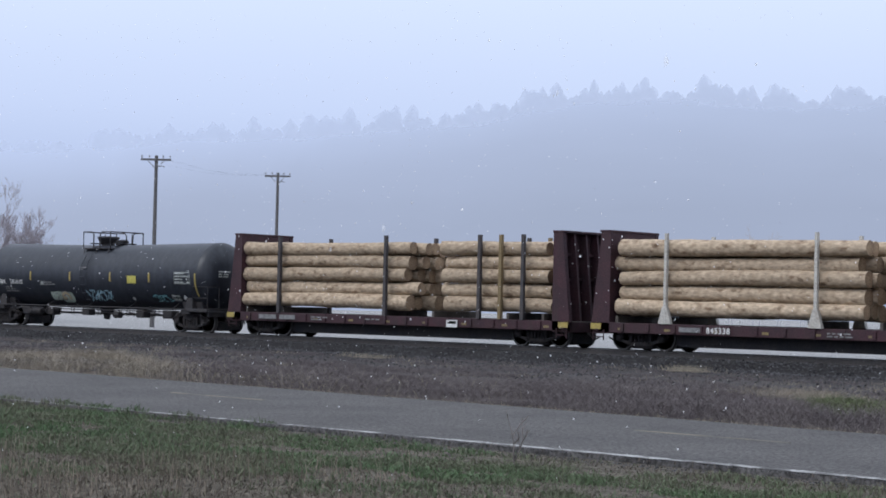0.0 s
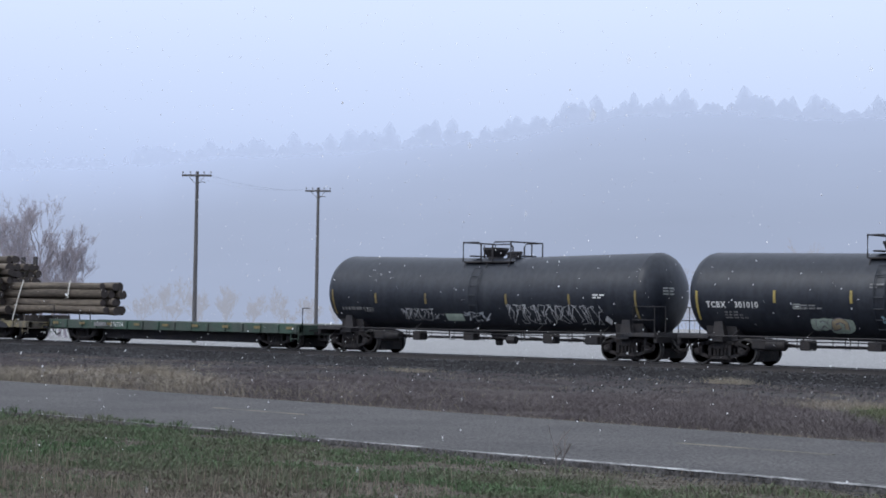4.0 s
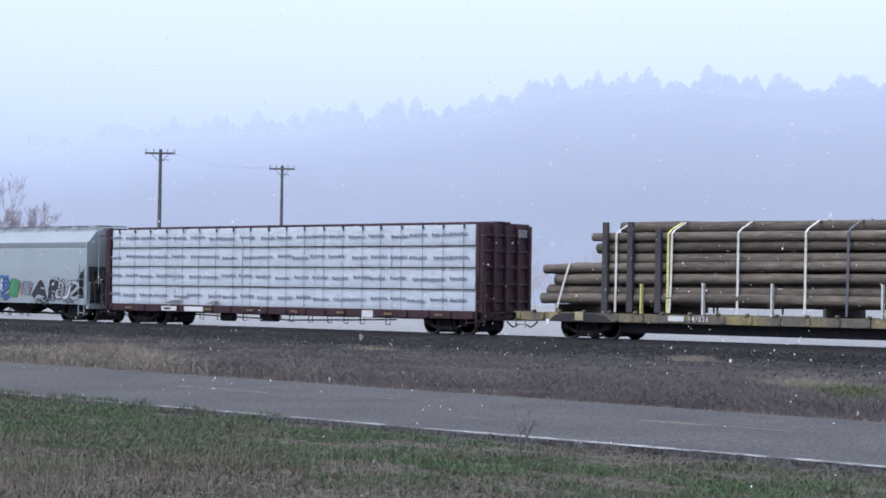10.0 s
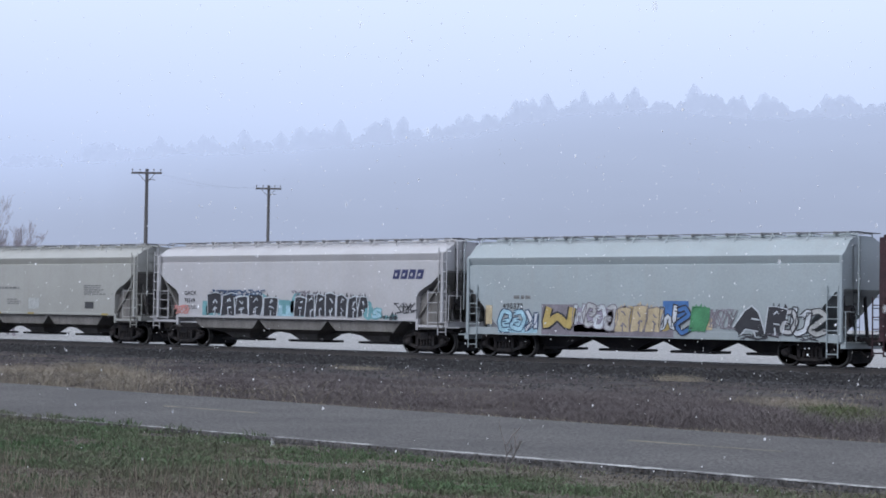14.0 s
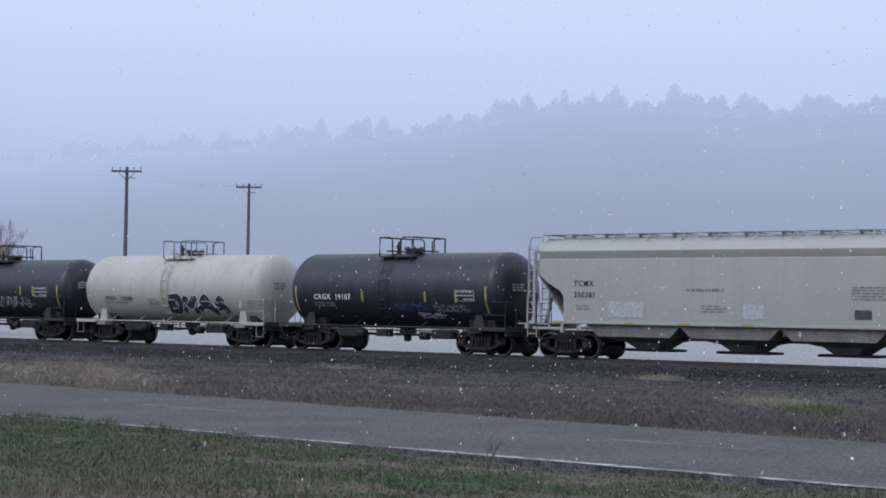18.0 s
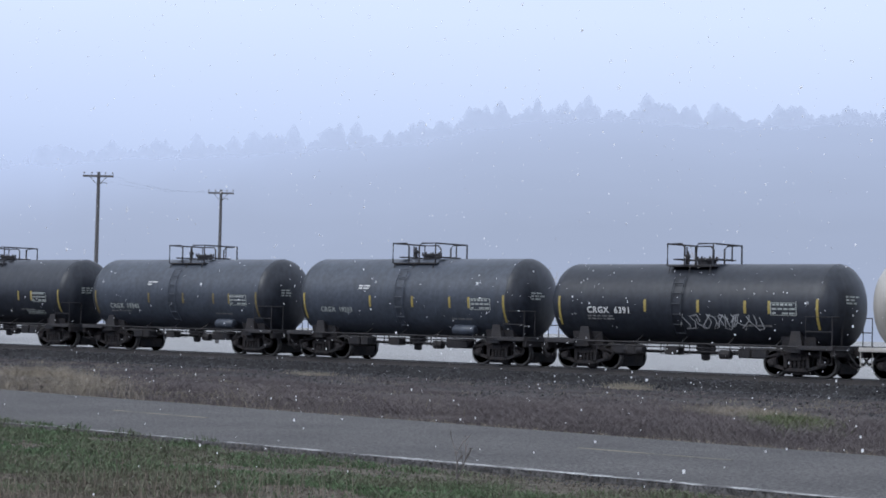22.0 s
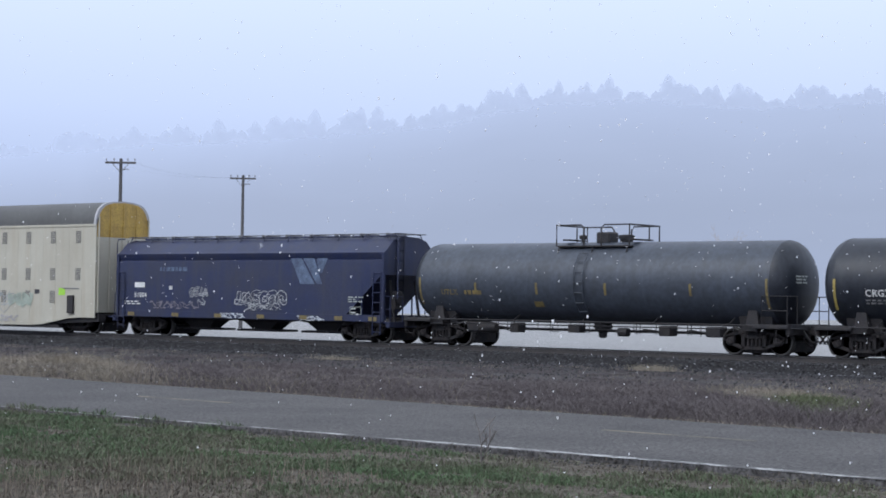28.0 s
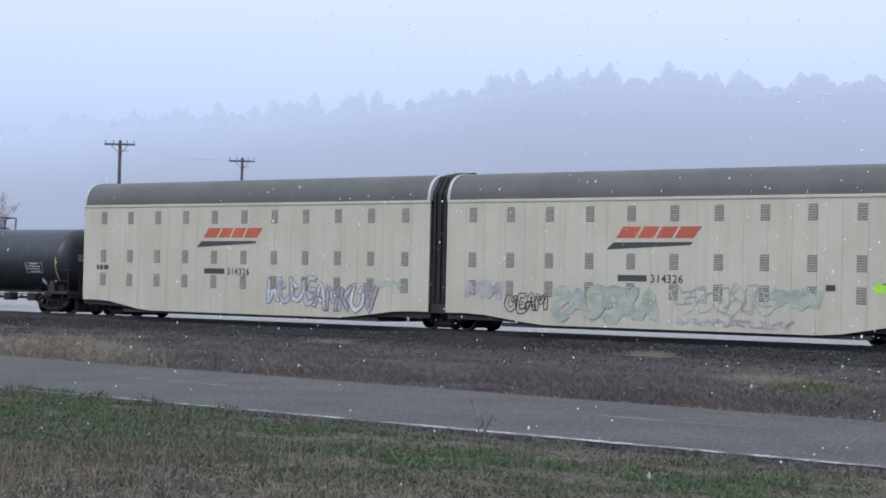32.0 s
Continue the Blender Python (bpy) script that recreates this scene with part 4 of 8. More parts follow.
    for d in (-1, 1):
        s = Shape()
        a, b = sorted((d * h, d * (half - 0.4)))
        s.box(a - 0.3, b, -1.5, 1.5, sill - 0.05, sill + 0.0)
        s.box(min(d * (half - 0.4), d * (half - 0.6)), max(d * (half - 0.4), d * (half - 0.6)), -1.5, 1.5, sill - 0.2, sill + 0.02)
        part("end_platform", s, sill_paint or paint, car)
        for y in (-w, w):
            s = Shape()
            x = d * (h - 0.05)
            s.box(x - 0.06, x + 0.06, y - 0.06, y + 0.06, sill, eave)
            part("corner_post", s, paint, car)
            s = Shape()
            yl = y + (0.07 if y > 0 else -0.07)
            o = 0.32 if square else 0.0
            ladder(s, d * (h - 0.12 + o), d * (h - 0.52 + o), yl, sill - 0.5, eave + 0.2 if square else foot + 0.1)
            if square:
                ladder(s, d * (h - 0.20), d * (h - 0.72), yl, sill - 0.15, 2.45)
            else:
                s.tube([(d * (h - 1.15), y, sill + 0.2), (d * (h - 1.15), y, foot - 0.35)], 0.035, 5)
            part("side_ladder", s, paint, car)
        s = Shape()
        ladder(s, -0.9, -0.45, 0, sill, roof)
        s.v = [(d * (h + 0.06), x, z) for x, y, z in s.v]
        part("end_ladder", s, paint, car)
        s = Shape()
        xe = d * (half - 0.45)
        for y in (-1.42, 1.42):
            s.tube([(xe, y, sill), (xe, y, sill + 1.0), (d * h, y, sill + 1.0)], 0.022, 5)
            s.tube([(xe, y, sill + 0.5), (d * h, y, sill + 0.5)], 0.018, 5)
        s.tube([(xe, -1.42, sill + 1.0), (xe, -0.7, sill + 1.0), (xe, -0.7, sill)], 0.022, 5)
        s.tube([(d * (h - 0.2), -1.3, roof + 0.02), (d * (h + 0.35), -1.2, roof + 0.02), (d * (h + 0.42), -1.2, roof - 0.15), (d * (h + 0.42), -1.2, sill + 0.9)], 0.025, 5)
        pair_of("end_railing", s, paint, car)
        s = Shape()      # slanting end supports
        for y in (-0.75, 0.75):
            part("end_brace", Shape().tube([(d * (half - 0.8), y, sill), (d * (h - 0.4), y, foot - 0.1)], 0.06, 6), dark or CHUTE, car)
    s = Shape()
    s.lathe([(half - 0.62, 0.02), (half - 0.60, 0.27), (half - 0.57, 0.28), (half - 0.55, 0.25)], (0, -0.75, sill + 0.95), 18)
    s.box(half - 0.75, half - 0.6, -0.95, -0.55, sill + 0.5, sill + 1.2)
    part("brake_wheel", s, FRAME_BLACK, car)
    s = Shape()      # roof walk
    for y in (-0.80, 0.56):
        s.box(-h - 0.15, h + 0.15, y, y + 0.24, roof + 0.10, roof + 0.125, 0.006)
    for x in (-h - 0.15, h - 0.15):
        s.box(x, x + 0.3, -0.80, 0.80, roof + 0.10, roof + 0.125, 0.006)
    part("roof_walk", s, WALKWAY, car)
    n = int(body / 1.35)
    for i in range(n + 1):
        x = -h + 0.2 + (body - 0.4) * i / n
        for d in (-1, 1):
            part("walk_bracket", Shape().tube([(x, d * 0.62, roof + 0.10), (x, d * 0.84, roof + 0.10), (x, d * 1.02, roof - 0.17)], 0.022, 5), paint, car)
    for i in range(n):
        x = -h + 0.2 + (body - 0.4) * (i + 0.5) / n
        s = Shape()
        s.box(x - 0.5, x + 0.5, -0.32, 0.32, roof - 0.02, roof + 0.07, 0.03)
        hatch = part("roof_hatch", s, roof_paint or paint, car)
        s = Shape()
        s.box(x - 0.06, x + 0.06, -0.40, 0.40, roof + 0.06, roof + 0.16)
        s.box(x + 0.30, x + 0.36, -0.36, 0.36, roof + 0.06, roof + 0.13)
        part("hatch_bar", s, WALKWAY, hatch)
    place = on_side(-w - 0.034)
    for m in marks:
        m(car, place)
    return car


# ---- flat cars ----
def log_mesh(length, r, seed, mats, taper=0.85, rough_by=0.13, rings=14, sides=14):
    rnd = random.Random(seed)
    vs, fs, s = [], [], Shape()
    bend, sway = rnd.uniform(-0.06, 0.06), rnd.uniform(-0.006, 0.006) * length * (r / 0.28)
    for i in range(rings + 1):
        u = i / rings
        rr = r * (1 - (1 - taper) * u)
        cy, cz = bend * math.sin(math.pi * u), sway * math.sin(math.pi * u) + rnd.uniform(-0.014, 0.014)
        for k in range(sides):
            a = 2 * math.pi * k / sides
            q = rr * (1 + rough_by * (noise.noise((u * length * 0.8, math.cos(a) * 1.5 + seed, math.sin(a) * 1.5))))
            vs.append((length * (u - 0.5), cy + q * math.cos(a), cz + q * math.sin(a)))
    for i in range(rings):
        for k in range(sides):
            fs.append((i * sides + k, i * sides + (k + 1) % sides, (i + 1) * sides + (k + 1) % sides, (i + 1) * sides + k))
    s.add(vs, fs)
    s.add([(x - 0.004, y, z) for x, y, z in vs[:sides]], [tuple(range(sides))[::-1]], 1)
    s.add([(x + 0.004, y, z) for x, y, z in vs[-sides:]], [tuple(range(sides))], 1)
    return build("log", s, mats, 50)


def stack(s_mid, length, r, z0, z1, width, name, label, category, group, mats, seed, jitter=0.25, taper=0.86, variants=9, both=True, pitch=1.86, stagger=0.0):
    """Round timbers laid in rows on a car; each one is a thing of its own."""
    rnd = random.Random(seed)
    meshes = [log_mesh(length * rnd.uniform(0.97, 1.0), r * rnd.uniform(0.90, 1.08), seed + k, mats, taper) for k in range(variants)]
    row, z = 0, z0 + r
    while z + r < z1 + 0.12:
        n = int(width / (2 * r) + 0.2)
        for k in range(n):
            y = (k - (n - 1) / 2) * (width - 2 * r) / (n - 1) + rnd.uniform(-0.03, 0.03) + (stagger if row % 2 else -stagger * 0.3) + (rnd.uniform(-stagger, stagger) if 0 < k < n - 1 else 0)
            ob = new(name, meshes[rnd.randrange(variants)])
            ob.rotation_euler = (rnd.uniform(0, 6.28), rnd.uniform(-0.006, 0.006), 0 if rnd.random() < 0.6 or not both else math.pi)
            tagged(ob, label, category, group)
            LOADS.append((ob, s_mid + rnd.uniform(-jitter, jitter), y, z + rnd.uniform(-0.03, 0.03), ob.rotation_euler.copy()))
        row += 1
        z += r * pitch


LOADS = []


def deck_of(car, half, h, paint, top, low, belly, trucks, belly_mat=None, ends=True):
    s = Shape()
    s.box(-h, h, -1.5, -1.38, low, top)
    s.box(-h, h, 1.38, 1.5, low, top)
    n = int(2 * h / 1.1)
    for i in range(n + 1):      # stake pockets
        x = -h + 0.3 + (2 * h - 0.6) * i / n
        s.box(x - 0.07, x + 0.07, -1.56, -1.5, low + 0.05, top - 0.02)
        s.box(x - 0.07, x + 0.07, 1.5, 1.56, low + 0.05, top - 0.02)
    pair_of("side_sill", s, paint, car)
    part("deck", Shape().box(-h + 0.01, h - 0.01, -1.38, 1.38, top - 0.14, top - 0.02), DECK_WOOD, car)
    s = Shape()
    a = trucks + 1.5
    for y in (-0.75, 0.5):
        s.prism([(-half + 0.5, low + 0.1), (half - 0.5, low + 0.1), (half - 0.5, low - 0.02), (trucks - 0.9, low - 0.06), (trucks - 1.5, belly), (-trucks + 1.5, belly), (-trucks + 0.9, low - 0.06), (-half + 0.5, low - 0.02)], y, y + 0.25)
    part("center_sill", s, belly_mat or FRAME_BLACK, car)
    for d in (-1, 1):
        s = Shape()
        s.box(min(d * h, d * (h - 0.15)), max(d * h, d * (h - 0.15)), -1.5, 1.5, low - 0.05, top - 0.03)
        part("end_sill", s, paint, car)
        part("step", ladder(Shape(), d * (h - 0.15), d * (h - 0.6), -1.52, 0.35, low + 0.1, 0.3), paint, car)
    running_gear(car, half, (-trucks, trucks))


def stake(parent, x, y, z0, z1, material, w=0.13, gusset=0.0, lean=0.0):
    s = Shape()
    s.prism([(x - w / 2, z0), (x + w / 2, z0), (x + w * 0.4 + lean, z1), (x - w * 0.4 + lean, z1)], y - 0.07, y + 0.07)
    if gusset:
        s.prism([(x - 0.26, z0), (x + 0.26, z0), (x + 0.09, z0 + gusset), (x - 0.09, z0 + gusset)], y - 0.08, y + 0.08)
    part("stake", s, material, parent)


def log_flat(s0, half, h, label, stakes, marks):
    car = car_at(thing("bulkhead_flat_car", label, "flat car", "cars of the freight train"), s0)
    deck_of(car, half, h, MAROON, 0.98, 0.62, 0.19, half - 2.3)
    for d in (-1, 1):
        s = Shape()
        x = d * h
        for y in (-1.5, 1.30):
            s.prism([(x, 0.6), (x - d * 0.82, 0.6), (x - d * 0.82, 4.2), (x - d * 0.42, 4.2), (x - d * 0.36, 3.6), (x - d * 0.05, 1.0)], y, y + 0.2)
        pair_of("bulkhead_post", s, MAROON, car)
        a, b = sorted((x - d * 0.80, x - d * 0.72))
        part("bulkhead", Shape().box(a, b, -1.3, 1.3, 0.98, 4.18), MAROON, car)
        for y in (-0.7, 0.0, 0.7):
            part("bulkhead_rib", Shape().prism([(x - d * 0.72, 0.98), (x - d * 0.10, 0.98), (x - d * 0.45, 4.15), (x - d * 0.72, 4.15)], y - 0.05, y + 0.05), MAROON, car)
        for z in (1.6, 2.5, 3.4):
            a, b = sorted((x - d * 0.72, x - d * 0.55))
            part("bulkhead_beam", Shape().box(a, b, -1.3, 1.3, z - 0.05, z + 0.05), MAROON, car)
        a, b = sorted((x - d * 0.84, x - d * 0.36))
        part("bulkhead_cap", Shape().box(a, b, -1.52, 1.52, 4.18, 4.26), MAROON, car)
        a, b = sorted((x - d * 0.06, x - d * 0.50))
        part("end_stencil", patch(Shape(), a, b, 0.74, 0.94, on_side(-1.506 - 0.06), 1, 1), REFLECT, car)
    for x, m, g in stakes:
        for y in (-1.5, 1.5):
            stake(car, x, y, 0.98, 4.12, m, 0.15 if g == 0 else 0.12, g)
    for x in (-8.0, -5.9, -0.3, 2.3, 5.95, 7.6):
        part("bunk", Shape().box(x - 0.06, x + 0.06, -1.3, 1.3, 0.97, 1.22), DECK_WOOD, car)
    for m in marks:
        m(car, on_side(-1.568))
    for i in range(9):
        x = -h + 1.2 + (2 * h - 2.4) * i / 8
        part("reflector", patch(Shape(), x, x + 0.25, 0.72, 0.80, on_side(-1.507), 1, 1), REFLECT_DIM, car)
    return car


def bulk_text(text, x, z, height, material, squeeze=1.0):
    return lambda car, place: write(car, text, x, z, height, material, place, squeeze=squeeze, bold=0.006)


# ---- the setting ----
def banded_ground():
    """Bare soil, weeds and gravel beside the line, a pale frosted field beyond it."""
    m = bpy.data.materials.new("ground_soil")
    m.use_nodes = True
    n, l = m.node_tree.nodes, m.node_tree.links
    bs = n["Principled BSDF"]
    co = n.new("ShaderNodeTexCoord")
    sp = n.new("ShaderNodeSeparateXYZ")
    l.new(co.outputs["Object"], sp.inputs[0])
    t1 = n.new("ShaderNodeTexNoise")
    t1.inputs["Scale"].default_value, t1.inputs["Detail"].default_value = 0.35, 8
    l.new(co.outputs["Object"], t1.inputs["Vector"])
    ma = n.new("ShaderNodeMath")
    ma.operation = "MULTIPLY_ADD"
    ma.inputs[1].default_value, ma.inputs[2].default_value = 6.0, -3.0
    l.new(t1.outputs[0], ma.inputs[0])
    ad = n.new("ShaderNodeMath")
    ad.operation = "ADD"
    l.new(ma.outputs[0], ad.inputs[0])
    l.new(sp.outputs["Y"], ad.inputs[1])
    dv = n.new("ShaderNodeMath")
    dv.operation = "DIVIDE"
    dv.inputs[1].default_value = 100.0
    l.new(ad.outputs[0], dv.inputs[0])
    rp = n.new("ShaderNodeValToRGB")
    es = rp.color_ramp.elements
    es[0].position, es[0].color = 0.0, (0.098, 0.088, 0.066, 1)
    es[1].position, es[1].color = 1.0, (0.29, 0.288, 0.285, 1)
    for p, c in ((0.20, (0.094, 0.084, 0.070)), (0.25, (0.082, 0.070, 0.066)), (0.36, (0.078, 0.069, 0.066)), (0.44, (0.064, 0.059, 0.058)), (0.505, (0.036, 0.034, 0.035)), (0.58, (0.030, 0.029, 0.030)), (0.63, (0.242, 0.240, 0.238))):
        es.new(p).color = (*c, 1)
    l.new(dv.outputs[0], rp.inputs[0])
    t2 = n.new("ShaderNodeTexNoise")
    t2.inputs["Scale"].default_value, t2.inputs["Detail"].default_value = 9, 6
    l.new(co.outputs["Object"], t2.inputs["Vector"])
    r2 = n.new("ShaderNodeMapRange")
    r2.inputs[1].default_value, r2.inputs[2].default_value, r2.inputs[3].default_value, r2.inputs[4].default_value = 0.3, 0.7, 0.42, 1.65
    l.new(t2.outputs[0], r2.inputs[0])
    vm = n.new("ShaderNodeVectorMath")
    vm.operation = "SCALE"
    l.new(rp.outputs[0], vm.inputs[0])
    l.new(r2.outputs[0], vm.inputs["Scale"])
    l.new(vm.outputs[0], bs.inputs["Base Color"])
    bs.inputs["Roughness"].default_value = 0.95
    bs.inputs["Specular IOR Level"].default_value = 0.08
    bp = n.new("ShaderNodeBump")
    bp.inputs["Strength"].default_value, bp.inputs["Distance"].default_value = 0.6, 0.06
    l.new(t2.outputs[0], bp.inputs["Height"])
    l.new(bp.outputs[0], bs.inputs["Normal"])
    return m


def ground_z(x, y):
    """The lie of the land, in metres from the top of the rails."""
    ys = (-60, 0, 10, 16, 17.2, 24.6, 26, 30, 36, 50, 56, 62, 75, 120, 3000)
    zs = (-0.2, -0.12, -0.14, -0.16, -0.17, -0.17, -0.14, -0.22, -0.34, -0.42, -0.5, -0.5, -0.6, -0.7, -0.7)
    z = float(np.interp(y + 0.035 * (x + 18) * (1 if 12 < y < 32 else 0), ys, zs))
    if -90 < x < 40 and y < 54:
        z += 0.05 * noise.noise((x * 0.35, y * 0.35, 0)) * (0 if 16.6 < y < 25 else 1)
    return z


def make_ground():
    xs = [-3000, -1500, -700, -350, -180, -120] + list(range(-90, 31)) + [60, 150, 400, 1200, 3000]
    ys = [-3000, -600, -100, -20] + list(range(0, 65)) + [70, 80, 100, 130, 200, 300, 500, 900, 1600, 3000]
    s = Shape()
    s.add([(x, y, ground_z(x, y)) for y in ys for x in xs],
          [(j * len(xs) + i, j * len(xs) + i + 1, (j + 1) * len(xs) + i + 1, (j + 1) * len(xs) + i) for j in range(len(ys) - 1) for i in range(len(xs) - 1)])
    ob = new("ground", build("ground", s, banded_ground(), 60))
    tagged(ob, "bare soil and gravel verge with a pale frosted field beyond", "ground", kind="structure")


ASPHALT = mat("worn_asphalt", (0.080, 0.077, 0.076), (0.108, 0.103, 0.101), 0.92, big=0.5, fine=22, bump=0.9, vary=0.6, stretch=(1.0, 1.0, 1), spec=0.12)
ROAD_WHITE = mat("worn_white_line", (0.36, 0.36, 0.35), (0.11, 0.108, 0.105), 0.9, big=2.6, fine=14, cut=(0.44, 0.60), vary=0.45, spec=0.1)
ROAD_YELLOW = mat("worn_yellow_line", (0.235, 0.205, 0.155), (0.105, 0.10, 0.095), 0.9, big=1.2, fine=20, spec=0.1)
BALLAST = mat("ballast_stone", (0.023, 0.022, 0.023), (0.038, 0.037, 0.037), 0.95, big=2, fine=11, bump=1.0, vary=0.6, spec=0.08)
RAIL = mat("rail_steel", (0.040, 0.036, 0.035), (0.055, 0.048, 0.045), 0.6, big=2)
RAIL_TOP = mat("rail_head", (0.42, 0.42, 0.42), rough=0.3, metal=0.9, bump=0)
TIE = mat("creosoted_tie", (0.045, 0.038, 0.033), rough=0.9)


def near_edge(x):
    return float(np.interp(x, (-400, -40, -8, 300), (36.9, 18.85, 17.15, 3.0)))


def far_edge(x):
    return float(np.interp(x, (-400, -40, -8, 300), (43.9, 25.85, 22.9, 8.8)))


def strip(xs, ya, yb, z, thick=0.12):
    s = Shape()
    ring = [[(x, ya(x), z - thick), (x, ya(x) + 0.02, z), (x, yb(x) - 0.02, z), (x, yb(x), z - thick)] for x in xs]
    return s.loft(ring)


def make_road():
    xs = [-400, -150, -100] + list(range(-80, 41, 2)) + [100, 300]
    rnd = random.Random(5)
    wob = {x: rnd.uniform(-0.06, 0.06) for x in xs}
    ob = new("road", build("road", strip(xs, lambda x: near_edge(x) - 0.13 + wob[x], lambda x: far_edge(x) + 0.15 + wob[x], -0.10), ASPHALT))
    tagged(ob, "grey worn asphalt two-lane road with crumbling edges", "road", kind="structure")
    worn = lambda x: float(np.interp(x, (-30, -22, -17, -12), (0.025, 0.03, 0.06, 0.09))) * (1 + 0.45 * noise.noise((x * 1.9, 0, 4)))
    fine = [-400, -150, -80, -60, -40] + [-30 + 0.25 * i for i in range(100)] + [-4, 20, 100, 300]
    line = strip(fine, lambda x: near_edge(x) - worn(x), lambda x: near_edge(x) + worn(x), -0.094, 0.004)
    part("edge_line", line, ROAD_WHITE, ob)
    mid = lambda x: (near_edge(x) + far_edge(x)) / 2 + 0.5
    for k in range(-7, 4):
        x0 = -14.5 + 10.13 * k
        dash = strip([x0, x0 + 1.2, x0 + 2.45], lambda x: mid(x) - 0.055, lambda x: mid(x) + 0.055, -0.093, 0.004)
        part("centre_dash", dash, ROAD_YELLOW, ob)


def make_track():
    s = Shape()
    o = [(TRACK_Y - 4.6, -0.60), (TRACK_Y - 2.5, -0.22), (TRACK_Y - 1.5, -0.19), (TRACK_Y + 1.5, -0.19), (TRACK_Y + 2.5, -0.22), (TRACK_Y + 4.6, -0.60)]
    xs = [-900, -400, -200] + list(range(-150, 61, 1)) + [200, 500]
    rnd = random.Random(3)
    s.loft([[(x, y, z + (rnd.uniform(-0.03, 0.03) if 0 < i < 5 else 0)) for i, (y, z) in enumerate(o)] for x in xs])
    bed = new("track_bed", build("track_bed", s, BALLAST, 50))
    tagged(bed, "dark stone ballast bed of the railway", "track bed", kind="structure")
    for d in (-1, 1):
        y = TRACK_Y + d * 0.7525
        s = Shape()
        for y0, y1, z0, z1, k in ((-0.07, 0.07, -0.18, -0.16, 0), (-0.01, 0.01, -0.16, -0.035, 0), (-0.036, 0.036, -0.035, -0.006, 0), (-0.030, 0.030, -0.006, 0.0, 1)):
            s.box(-900, 500, y + y0, y + y1, z0, z1, 0.002, k)
        part("rail", s, [RAIL, RAIL_TOP], bed)
    s = Shape()
    for i in range(300):
        x = -125 + i * 0.55 + rnd.uniform(-0.03, 0.03)
        s.box(x - 0.11, x + 0.11, TRACK_Y - 1.3, TRACK_Y + 1.3, -0.30, -0.165)
    part("tie", s, TIE, bed)["kind"] = "stuff"


